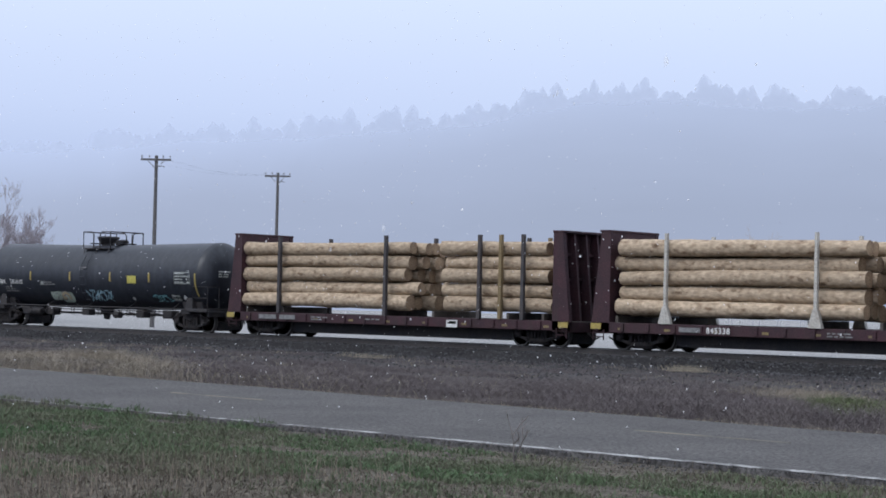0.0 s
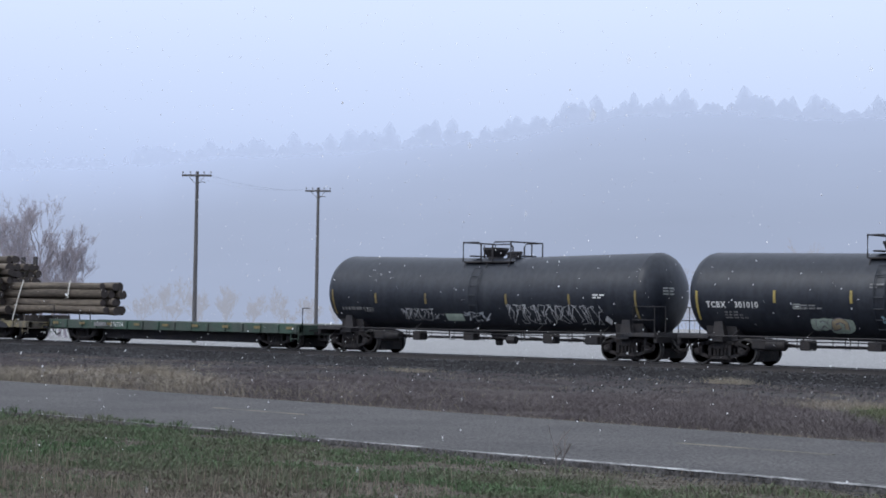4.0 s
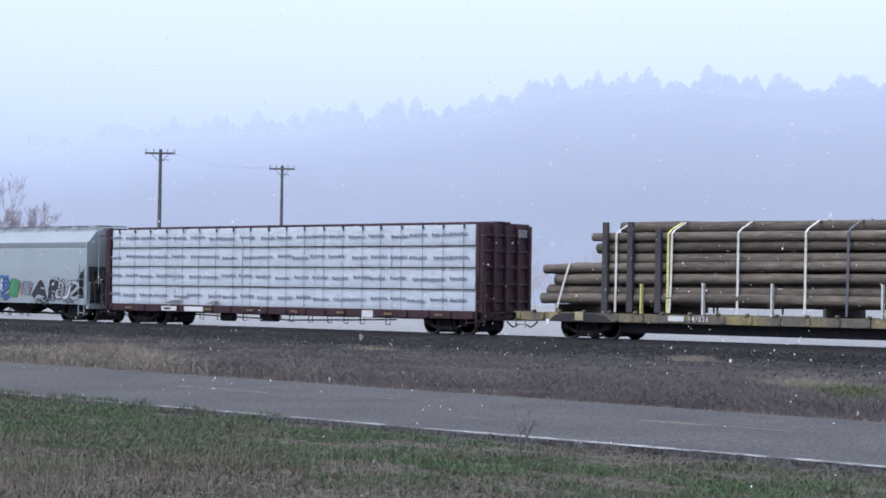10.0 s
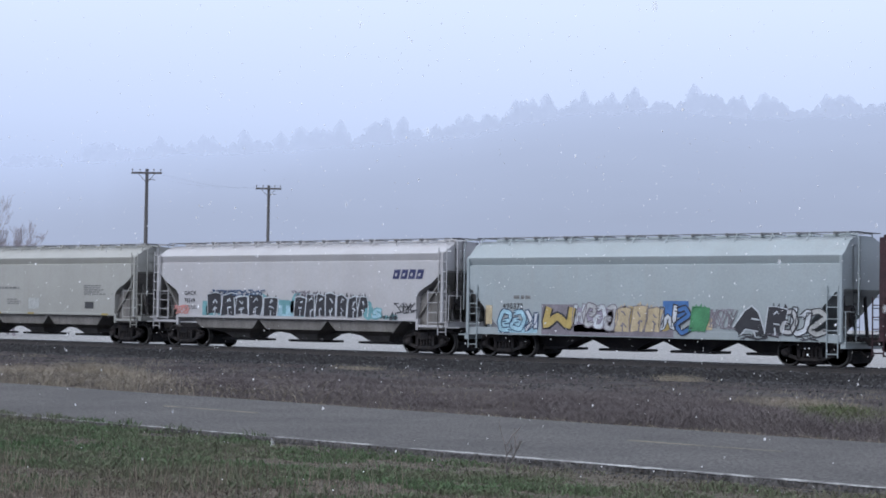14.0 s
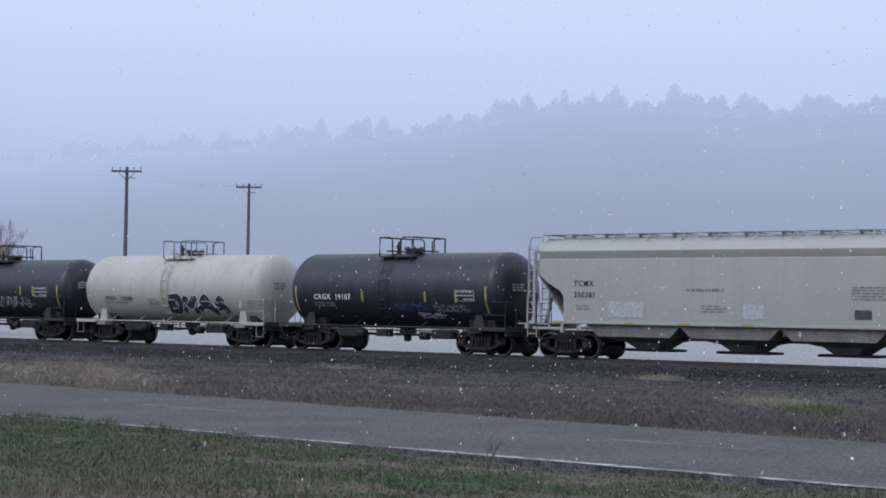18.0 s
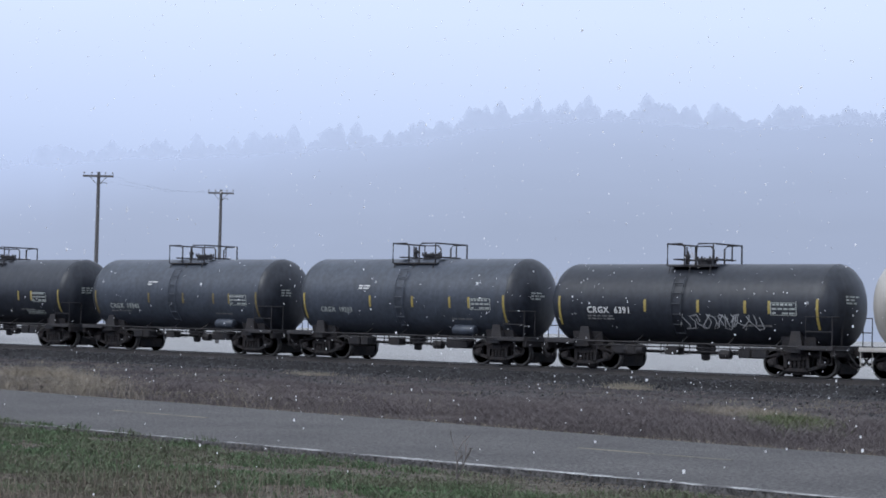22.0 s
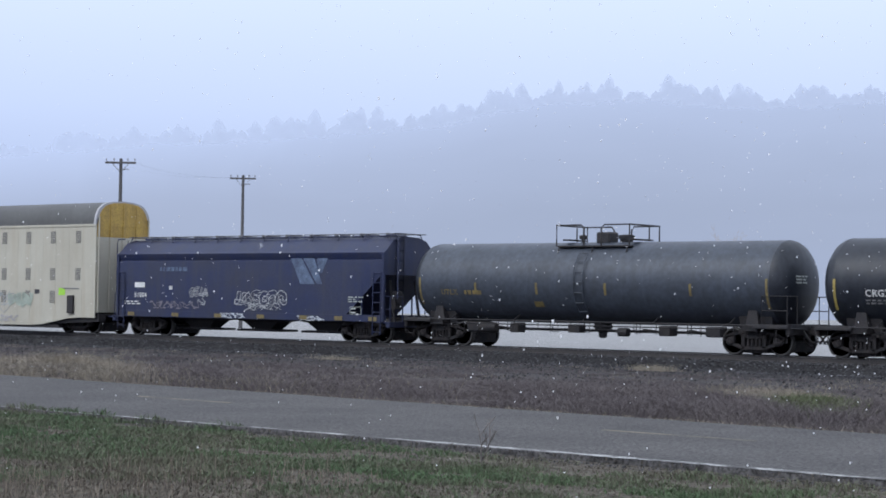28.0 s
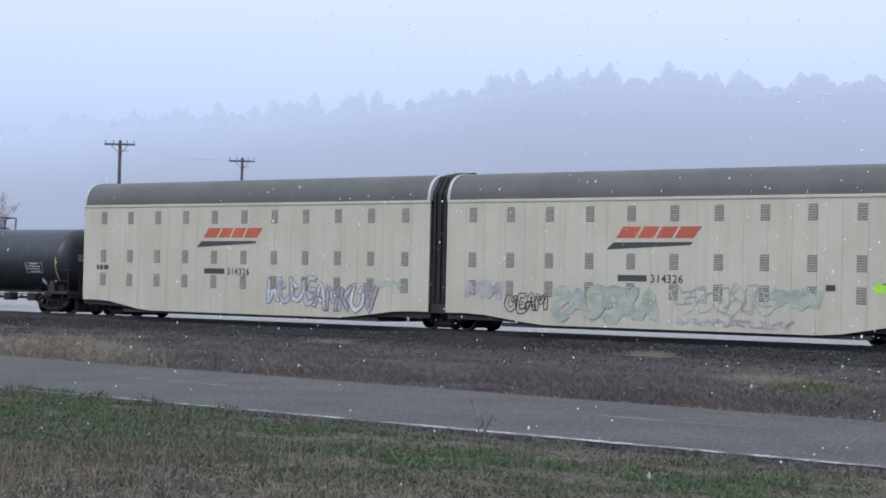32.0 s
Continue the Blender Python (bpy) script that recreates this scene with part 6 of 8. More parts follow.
def make_stones():
    g = np.random.default_rng(8)
    s = Shape()
    for i in range(20000):      # ballast on the shoulder, strays on the soil before it
        y = g.uniform(50.6, 55.4) if i < 14500 else g.uniform(37, 50.6)
        x = -y * g.uniform(0.40, 1.42)
        z = ground_z(x, y)
        if y > TRACK_Y - 4.6:
            z = max(z, float(np.interp(y, (TRACK_Y - 4.6, TRACK_Y - 2.5, TRACK_Y - 1.5), (-0.60, -0.22, -0.19))))
        r = g.uniform(0.02, 0.05) * (1.6 if g.random() < 0.03 else 1)
        c = (x, y, z + r * 0.3)
        v = [(c[0] + r * g.uniform(0.6, 1.2), c[1], c[2]), (c[0] - r * g.uniform(0.6, 1.2), c[1], c[2]), (c[0], c[1] + r, c[2]), (c[0], c[1] - r, c[2]), (c[0] + r * 0.2, c[1], c[2] + r * g.uniform(0.5, 0.9)), (c[0], c[1], c[2] - r * 0.5)]
        s.add(v, [(0, 2, 4), (2, 1, 4), (1, 3, 4), (3, 0, 4), (2, 0, 5), (1, 2, 5), (3, 1, 5), (0, 3, 5)])
    for _ in range(2600):
        x = g.uniform(-21, -6)
        y = near_edge(x) - 0.12 - abs(g.normal(0, 0.22))
        r, z = g.uniform(0.006, 0.020), max(ground_z(x, y), -0.112 if y > near_edge(x) - 0.2 else -1)
        s.add([(x + r, y, z), (x - r, y, z), (x, y + r, z), (x, y - r, z), (x, y, z + r * 0.8)], [(0, 2, 4), (2, 1, 4), (1, 3, 4), (3, 0, 4)])
    me = bpy.data.meshes.new("loose_stones")
    me.from_pydata(s.v, [], s.f)
    me.materials.append(STONE)
    tagged(new("loose_stones", me), "scattered grey and pale ballast stones", "gravel", kind="stuff")


STONE = blade_material("loose_stone", (0.023, 0.023, 0.025), (0.042, 0.041, 0.043), (0.35, 3.2))

make_ground()
make_road()
make_track()
make_hill()
utility_pole(-99.7, 86.0, 11.21, 38, "weathered wooden utility pole with one crossarm")
utility_pole(-110.2, 108.0, 11.78, 38, "weathered wooden utility pole with a crossarm and drop bracket")
make_wires()
# their fog is a glow in FAR_TREE's own colour
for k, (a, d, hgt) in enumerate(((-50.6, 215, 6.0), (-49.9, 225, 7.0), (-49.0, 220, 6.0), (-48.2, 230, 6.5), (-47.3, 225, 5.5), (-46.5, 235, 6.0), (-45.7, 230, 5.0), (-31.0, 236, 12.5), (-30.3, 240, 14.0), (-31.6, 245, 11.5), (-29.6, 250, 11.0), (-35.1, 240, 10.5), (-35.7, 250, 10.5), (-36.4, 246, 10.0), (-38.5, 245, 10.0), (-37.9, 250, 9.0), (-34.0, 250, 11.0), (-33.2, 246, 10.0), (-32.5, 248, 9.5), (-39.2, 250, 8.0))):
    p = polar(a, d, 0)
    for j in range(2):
        bare_tree("bare_tree", p[0] + (2.2 * j - 1.0), p[1] + 3.0 * j, hgt * (1 - 0.22 * j), 60 + k + 40 * j, "bare tree made faint by fog painted as glow", "tree", material=FAR_TREE, twig=0.012, depth=7, spread=0.72, r0=0.05)
for k, (a, d, hgt) in enumerate(((-54.8, 158, 10.0), (-53.75, 160, 9.0), (-54.2, 155, 9.0), (-54.45, 150, 10.0), (-54.0, 146, 10.6), (-53.55, 152, 9.5), (-53.0, 148, 8.2), (-53.2, 156, 5.6), (-55.2, 150, 10.5))):
    p = polar(a, d, 0)
    bare_tree("bare_tree", p[0], p[1], hgt, 20 + k, "bare grey-brown deciduous tree in the fog", "tree", twig=0.0065, depth=8, spread=0.50, r0=0.15)
p = (-12.4, 15.75)
bare_tree("sapling", p[0], p[1], 0.95, 3, "small leafless sapling beside the road", "sapling", depth=3, spread=0.55, r0=0.012, twig=0.0035, material=TWIG)
bare_tree("sapling", -13.35, 15.9, 0.34, 9, "small leafless sapling in the grass", "sapling", depth=3, spread=0.55, r0=0.009, twig=0.004, material=TWIG)
make_plants()
make_stones()


# ---- the train, from its leading car backwards ----
def mark_emblem(x0, x1, z0, z1):
    """Four leaning navy blocks."""
    def make(car, place):
        w = (x1 - x0) / 4
        for k in range(4):
            a = x0 + w * k
            part("emblem", Shape().add([place(a, z0), place(a + w * 0.8, z0), place(a + w * 0.8 + 0.1, z1), place(a + 0.1, z1)], [(0, 1, 2, 3)]), BLUE_MARK, car)
            part("emblem_gap", Shape().add([(p[0], p[1] - 0.004, p[2]) for p in (place(a + w * 0.28, z0 + 0.10), place(a + w * 0.55, z0 + 0.10), place(a + w * 0.55 + 0.03, z0 + 0.22), place(a + w * 0.28 + 0.03, z0 + 0.22))], [(0, 1, 2, 3)]), WHITE_HOP, car)
    return make


LOGS = [LOG, LOG_END]
DARK_STAKE = mat("dark_stake", (0.042, 0.040, 0.044), (0.060, 0.052, 0.052), 0.75, big=2)
PALE_STAKE = mat("pale_stake", (0.50, 0.49, 0.45), (0.36, 0.33, 0.29), 0.6, big=2)
WOOD_STAKE = mat("wooden_stake", (0.22, 0.16, 0.08), rough=0.8, stretch=(4, 4, 0.5))

log_flat(-30.9, 9.45, 9.0, "maroon bulkhead flat car loaded with peeled logs", ((-5.81, PALE_STAKE, 0.6), (0.05, PALE_STAKE, 0.6), (4.2, DARK_STAKE, 0), (6.6, DARK_STAKE, 0)),
         (bulk_text("845338", -4.1, 0.70, 0.2, LETTER), mark_patch(-5.2, -4.35, 0.72, 0.88, LETTER_DIM, "faded_marking"), mark_print(0.5, 0.8, 2, LETTER_DIM, 4)))
log_flat(-49.8, 9.45, 9.0, "maroon bulkhead flat car with two bundles of logs", ((-5.91, DARK_STAKE, 0), (-0.03, DARK_STAKE, 0), (4.73, DARK_STAKE, 0), (5.75, WOOD_STAKE, 0), (6.8, DARK_STAKE, 0)),
         (mark_patch(-7.0, -6.0, 0.72, 0.90, LETTER_DIM, "faded_marking"), mark_patch(-5.8, -4.9, 0.72, 0.90, LETTER_DIM, "faded_marking"), mark_print(-4.0, 0.82, 2, LETTER_DIM, 5), mark_patch(3.2, 3.75, 0.62, 0.90, LETTER, "data_panel"), mark_patch(3.27, 3.68, 0.75, 0.86, LETTER_BLACK, "data_panel"), mark_print(-1.0, 0.8, 1, LETTER_DIM, 6)))
for mid, length, seed in ((-53.38, 9.6, 100), (-44.3, 5.2, 130), (-34.15, 9.8, 160), (-26.0, 4.8, 190)):
    stack(mid, length, 0.288, 1.22, 3.86, 2.8, "log", "peeled tan log with sawn ends on a flat car", "log", "logs on the flat cars", LOGS, seed, jitter=0.32, pitch=1.84, stagger=0.13)

tank_car(-68.15, 17.05, 14.6, BLACK, "long black tank car with yellow placard panel", deck=1.9, dome="housing", sag=0.10, zc=2.45, bars=tuple((x, 2.15, 0.42) for x in (-4.15, -1.25, 1.6, 4.25)),
         marks=(mark_text("TCBX", -6.9, 1.98, 0.2), mark_text("301010", -5.75, 1.98, 0.2), mark_print(-6.2, 1.80, 3, LETTER_DIM, 7), mark_patch(2.78, 3.38, 2.08, 2.42, PANEL_YELLOW, "yellow_panel"), mark_panel(5.9, 6.9, 2.1, 2.6), mark_diamond(6.35, 1.45), mark_diamond(2.9, 1.4, 0.1),
                mark_print(-3.2, 2.05, 2, LETTER_DIM, 8), mark_panel(-3.45, -3.15, 1.95, 2.12), mark_spray(-2.7, -1.5, 1.25, 1.66, 2, ("moss", "sand"), "smoke", 11, cloud="moss", line_w=0.03), mark_scribble(-0.2, 1.5, 1.25, 1.75, 5, "sky", 12), mark_scribble(4.3, 5.4, 1.3, 1.6, 3, "teal", 14), mark_print(-0.6, 2.75, 2, LETTER_DIM, 9, width=0.4), mark_panel(5.5, 6.0, 1.35, 1.6)))
tank_car(-85.65, 17.85, 15.3, BLACK, "long black tank car with white sprayed tags", deck=2.4, deck_x=0.2, dome="housing", sag=0.14, zc=2.47, bars=tuple((x, 2.0, 0.4) for x in (-5.2, -2.5, 1.6, 4.6)), bar_mat=REFLECT_DIM,
         marks=(mark_text("9289", -6.0, 1.65, 0.18, LETTER_DIM), mark_print(-7.2, 1.72, 1, LETTER_DIM, 15, height=0.12), mark_scribble(-3.9, -2.0, 1.35, 1.8, 5, "chrome", 16, 0.03), mark_scribble(1.6, 6.0, 1.3, 2.0, 11, "chrome", 17, 0.035), mark_patch(-1.6, -0.7, 1.35, 1.62, SPRAY["moss"], "sprayed_patch"), mark_scribble(-0.6, 0.6, 1.35, 1.7, 3, "pale", 18),
                mark_diamond(6.2, 1.46), mark_print(5.7, 2.35, 2, LETTER, 19, width=0.6)))


def green_flat():
    car = car_at(thing("flat_car", "long empty green flat car with worn wooden deck", "flat car", "cars of the freight train"), -103.7)
    deck_of(car, 9.3, 8.65, GREEN, 1.08, 0.68, 0.24, 6.6)
    place = on_side(-1.568)
    part("faded_marking", patch(Shape(), -5.1, -4.1, 0.80, 0.98, place, 1, 1), LETTER_DIM, car)
    write(car, "576734", -3.9, 0.80, 0.2, LETTER, place)
    for i in range(9):
        x = -8.2 + i * 2.0
        part("reflector", patch(Shape(), x, x + 0.4, 0.86, 0.97, place, 1, 1), REFLECT_DIM, car)
    for x in (-6.4, -5.6):
        part("end_handle", Shape().tube([(x, -1.4, 1.05), (x, -1.4, 1.42)], 0.03, 6), FRAME_BLACK, car)
    for d in (-1, 1):
        part("end_handle", Shape().tube([(d * 8.5, -1.3, 1.05), (d * 8.5, -1.3, 1.75), (d * 8.9, -1.3, 1.75)], 0.03, 6), FRAME_BLACK, car)


def pole_flat():
    car = car_at(thing("flat_car", "long yellow flat car loaded with dark utility poles", "flat car", "cars of the freight train"), -126.7)
    deck_of(car, 13.67, 12.9, YELLOW, 0.95, 0.64, 0.26, 9.85)
    place = on_side(-1.568)
    part("faded_marking", patch(Shape(), -6.0, -5.35, 0.72, 0.90, place, 1, 1), LETTER, car)
    write(car, "141026", -5.2, 0.73, 0.18, LETTER, place)
    small_print(car, 4.4, 0.84, place, 1, LETTER_BLACK, 31, 0.14, 1.4)
    part("data_panel", patch(Shape(), 6.0, 6.6, 0.72, 0.94, place, 1, 1), LETTER, car)
    part("data_panel", patch(Shape(), 6.06, 6.54, 0.75, 0.91, on_side(-1.572), 1, 1), LETTER_BLACK, car)
    for x in (-7.67, -6.48, -8.75, 6.8, 8.11, 9.13):
        for y in (-1.47, 1.47):
            stake(car, x, y, 1.0, 4.18 if x != -6.48 else 3.95, DARK_STAKE, 0.25)
    for x in (-7.15, -4.6, -1.9, 2.14, 4.74, 7.42):
        stake(car, x, -1.52, 0.95, 2.05 if x > -7 else 2.0, WEB_WHITE if x not in (-7.15, 7.42) else WEB_YELLOW, 0.07)
    for x in (-11.0, -8.8, -7.7, -6.55, -0.05, 6.7, 7.6, 8.5, 12.2):
        part("bunk", Shape().box(x - 0.06, x + 0.06, -1.35, 1.35, 0.92, 1.25), DECK_WOOD, car)
    for i in range(22):      # strap winches along the deck's edge
        x = -11.9 + 1.13 * i
        part("winch", Shape().box(x - 0.07, x + 0.07, -1.60, -1.44, 0.94, 1.04, 0.03), YELLOW, car)
    for d in (-1, 1):      # a black plate laid on the sill stands for the dark arch over each truck
        s = Shape().prism([(d * 8.4, 0.62), (d * 11.2, 0.62), (d * 10.9, 0.84), (d * 10.5, 0.93), (d * 9.1, 0.93), (d * 8.7, 0.84)], -1.585, -1.50)
        part("arch_plate", s, FRAME_BLACK, car)
        part("end_block", Shape().box(d * 9.8 - 0.19, d * 9.8 + 0.19, -1.62, -1.48, 0.66, 0.98, 0.02), PANEL_BUFF, car, "pale yellow steel block")
    # straps over the load
    for x, lean, m in ((-6.1, 0.0, WEB_YELLOW), (-5.95, 0.2, WEB_WHITE), (-3.28, 0.0, WEB_WHITE), (-0.7, 0.0, WEB_WHITE), (3.34, 0.0, WEB_YELLOW), (5.25, 0.1, WEB_YELLOW), (5.4, -1.6, WEB_YELLOW), (-8.3, 0.0, WEB_WHITE), (8.6, 0.1, WEB_WHITE), (0.86, 0.1, STRAP_DARK)):
        s = Shape()
        pts = [(x - lean * 0.3, -1.50, 1.0), (x - lean * 0.1, -1.47, 2.0), (x, -1.46, 3.74), (x, -1.30, 3.88), (x, -0.60, 4.17), (x, 0.0, 4.23), (x, 0.60, 4.17), (x, 1.30, 3.88), (x, 1.47, 3.74), (x, 1.5, 1.0)]
        vs = [(a + d, b, c) for a, b, c in pts for d in (-0.045, 0.045)]
        s.add(vs, [(2 * i, 2 * i + 1, 2 * i + 3, 2 * i + 2) for i in range(len(pts) - 1)])
        part("strap", s, m, car)
    for x, dx, z0, z1, y in ((-10.9, 0.55, 1.1, 2.85, -1.47), (10.35, 0.75, 0.98, 2.95, -0.72), (14.75, 0.1, 2.1, 2.95, -0.72)):
        pts = [(x, y, z0), (x + dx * 0.5, y + 0.01, (z0 + z1) / 2), (x + dx, y + 0.07, z1), (x + dx, 0.0, z1 + 0.03)]
        part("strap", Shape().add([(a + d, b, c) for a, b, c in pts for d in (-0.045, 0.045)], [(0, 1, 3, 2), (2, 3, 5, 4), (4, 5, 7, 6)]), WEB_WHITE, car)
    POLES = [POLE_WOOD, POLE_END]
    g = "utility poles on the flat car"
    lab = "dark brown treated utility pole lashed on a flat car"
    stack(-127.3, 21.5, 0.195, 1.24, 2.62, 2.85, "timber_pole", lab, "timber pole", g, POLES, 300, 0.45, 0.86)
    stack(-126.35, 19.4, 0.195, 2.70, 3.72, 2.80, "timber_pole", lab, "timber pole", g, POLES, 310, 0.40, 0.86)
    stack(-126.6, 18.6, 0.195, 3.80, 4.10, 1.1, "timber_pole", lab, "timber pole", g, POLES, 320, 0.25, 0.90)
    stack(-113.3, 7.9, 0.205, 1.31, 2.86, 1.3, "timber_pole", lab, "timber pole", g, POLES, 330, 0.28, 0.92)


def centerbeam():
    car = car_at(thing("centerbeam_flat_car", "maroon centerbeam car stacked with wrapped lumber", "centerbeam car", "cars of the freight train"), -152.1)
    half, h = 11.77, 10.85
    deck_of(car, half, h, MAROON, 0.90, 0.60, 0.55, 8.87, MAROON)
    for d in (-1, 1):
        a, b = sorted((d * h, d * (h - 0.16)))
        part("bulkhead", Shape().box(a, b, -1.52, 1.52, 0.88, 4.28), MAROON, car)
        for y in (-1.42, -0.72, 0.0, 0.72, 1.42):
            a, b = sorted((d * h, d * (h + 0.16)))
            part("bulkhead_rib", Shape().box(a, b, y - 0.07, y + 0.07, 0.9, 4.2), MAROON, car)
        for z in (1.3, 1.95, 2.6, 3.2, 3.8):
            a, b = sorted((d * h, d * (h + 0.08)))
            part("bulkhead_beam", Shape().box(a, b, -1.42, 1.42, z - 0.05, z + 0.05), MAROON, car)
        ladder_s = ladder(Shape(), d * (h - 0.05), d * (h + 0.35), -1.56, 0.4, 2.3)
        part("side_ladder", ladder_s, MAROON, car)
        part("end_stencil", Shape().add([(d * (h + 0.17), y, z) for y, z in ((0.6, 3.75), (1.15, 3.75), (1.15, 4.05), (0.6, 4.05))], [(0, 1, 2, 3)]), LETTER_DIM, car)
    s = Shape()
    s.box(-h, h, -0.35, 0.35, 4.22, 4.34)
    s.box(-h, h, -0.06, 0.06, 0.9, 4.25)
    n = 20
    for i in range(n):
        x = -h + 0.5 + (2 * h - 1.0) * (i + 0.5) / n
        s.box(x - 0.02, x + 0.02, -1.48, 1.48, 4.17, 4.235)
    part("center_beam", s, MAROON, car)
    place = on_side(-1.568)
    for x0, x1 in ((-7.1, -6.1), (-5.6, -4.4)):
        part("data_panel", patch(Shape(), x0, x1, 0.64, 0.84, place, 1, 1), LETTER, car)
    part("data_panel", patch(Shape(), 4.9, 5.5, 0.58, 0.86, place, 1, 1), LETTER, car)
    for i in range(8):
        part("reflector", patch(Shape(), -9.5 + 2.6 * i, -9.1 + 2.6 * i, 0.70, 0.78, place, 1, 1), REFLECT_DIM, car)
    s = Shape()
    for x in (-5.3, -4.2, -2.6, -1.4, 0.2, 1.3, 2.4, 3.3, 4.2, 5.6):
        s.tube([(x, -0.9, 0.6), (x, -0.9, 0.30), (x + 0.22, -0.9, 0.30), (x + 0.22, -0.9, 0.6)], 0.022, 5)
    s.tube([(-6, -0.7, 0.5), (0, -0.7, 0.36), (6, -0.7, 0.5)], 0.03, 5)
    s.lathe([(-0.4, 0.05), (-0.36, 0.17), (0.36, 0.17), (0.4, 0.05)], (-3.6, -0.8, 0.42), 12)
    s.box(-1.6, -0.9, -0.9, -0.4, 0.28, 0.58)
    part("brake_gear", s, FRAME_BLACK, car)
    # wrapped bundles, four high and five long on each side of the beam
    rnd = random.Random(77)
    length, high = (2 * h - 0.45) / 5, 0.815
    meshes = []
    for k in range(4):
        s = Shape()
        nx, nz = 36, 8
        L, H, W = length - 0.02, high - 0.03, 1.28

        def skin(u, v, seed):
            return 0.018 * noise.noise((u * 2.6, v * 4.0, seed)) + 0.016 * noise.noise((u * 6, v * 5 + u * 4, seed + 5)) + 0.020 * abs(noise.noise((u * 5 + v * 7, v * 9 - u * 3, seed + 9))) - (0.035 if seed > 25 else 0.014) * abs(noise.noise((u * 1.1 + v * 3.2, v * 1.5 - u * 0.8, seed + 3)))
        for side in (-1, 1):
            y = side * W / 2
            vs = [(-L / 2 + L * i / nx, y + side * (skin(L * i / nx, H * j / nz, k * 10 + side) - (0.02 if j in (0, nz) or i in (0, nx) else 0)), H * j / nz) for j in range(nz + 1) for i in range(nx + 1)]
            s.add(vs, [(j * (nx + 1) + i, j * (nx + 1) + i + 1, (j + 1) * (nx + 1) + i + 1, (j + 1) * (nx + 1) + i) for j in range(nz) for i in range(nx)])
        s.box(-L / 2 + 0.004, L / 2 - 0.004, -W / 2 + 0.022, W / 2 - 0.022, 0.004, H - 0.004, 0.02)
        meshes.append(build("wrap", s, WRAP, 70))
    band = Shape()
    loop = ((-0.684, 0.0), (-0.684, 0.787), (0.684, 0.787), (0.684, 0.0))
    band.add([(dx, y, z) for y, z in loop for dx in (-0.011, 0.011)], [(2 * i, 2 * i + 1, (2 * i + 3) % 8, (2 * i + 2) % 8) for i in range(4)])
    band_mesh = build("band", band, STRAP_DARK)
    marks = []
    for k in range(3):
        s = Shape()
        u = -0.36
        patch(s, u - 0.14, u - 0.05, 0.33, 0.46, on_side(-0.698), 1, 1)
        while u < 0.34:
            w = rnd.uniform(0.045, 0.075)
            patch(s, u, u + w, 0.34, 0.34 + rnd.uniform(0.08, 0.12), on_side(-0.698), 1, 1)
            u += w + 0.022
        marks.append(build("printed_mark", s, MARK_GREY))
    for tier in range(4):
        for i in range(5):
            for side in (-1, 1):
                b = thing("lumber_bundle", "white plastic-wrapped lumber bundle strapped on a centerbeam car", "lumber bundle", "lumber bundles on the centerbeam car")
                part("wrap", meshes[3 if i == 0 and tier < 2 else rnd.randrange(3)], None, b)
                for q in range(4):
                    part("band", band_mesh, None, b, at=pose(-length / 2 + length * (q + 0.5 + 0.08 * noise.noise((i * 4 + q, 7.7, 2.2)) + rnd.uniform(-0.008, 0.008)) / 4, 0, 0))
                    part("printed_mark", marks[rnd.randrange(3)], None, b, at=pose(-length / 2 + length * (q + 0.42 + rnd.uniform(-0.15, 0.15)) / 4, 0, rnd.uniform(-0.05, 0.05), 0, 0, 0 if side < 0 else 180))["kind"] = "stuff"
                x = -152.1 - h + 0.22 + length * (i + 0.5) + rnd.uniform(-0.02, 0.02)
                LOADS.append((b, x, side * (0.81 + rnd.uniform(-0.012, 0.012)), 0.91 + tier * (high + 0.015), Euler((0, 0, 0))))
        s = Shape()      # dark battens between the tiers
        if tier:
            for side in (-1, 1):
                y = side * 1.502
                s.box(-h + 0.22, h - 0.22, y - 0.012, y + 0.012, 0.895 + tier * 0.83 - 0.032, 0.895 + tier * 0.83 + 0.018, 0.003)
            part("batten", s, TRUCK, car)
    for i in range(20):      # clips where the bands go over the top
        x = -h + 0.22 + length * (i + 0.5 + 0.08 * noise.noise((i, 7.7, 2.2))) / 4
        for side in (-1, 1):
            part("strap_clip", Shape().box(x - 0.035, x + 0.035, side * 1.50 - 0.02, side * 1.50 + 0.02, 4.04, 4.20), FRAME_BLACK, car)
    for x0, x1 in ((-6.95, -5.75), (-4.3, -3.4)):      # torn wrapping at the foot of the load
        part("torn_wrap", Shape().add([(x0, -1.51, 0.96), (x1 - 0.2, -1.53, 1.02), (x1, -1.52, 1.13), (x0 + 0.45, -1.515, 1.08)], [(0, 1, 2, 3)]), TORN, car, "torn dirty wrapping")


green_flat()
pole_flat()
centerbeam()

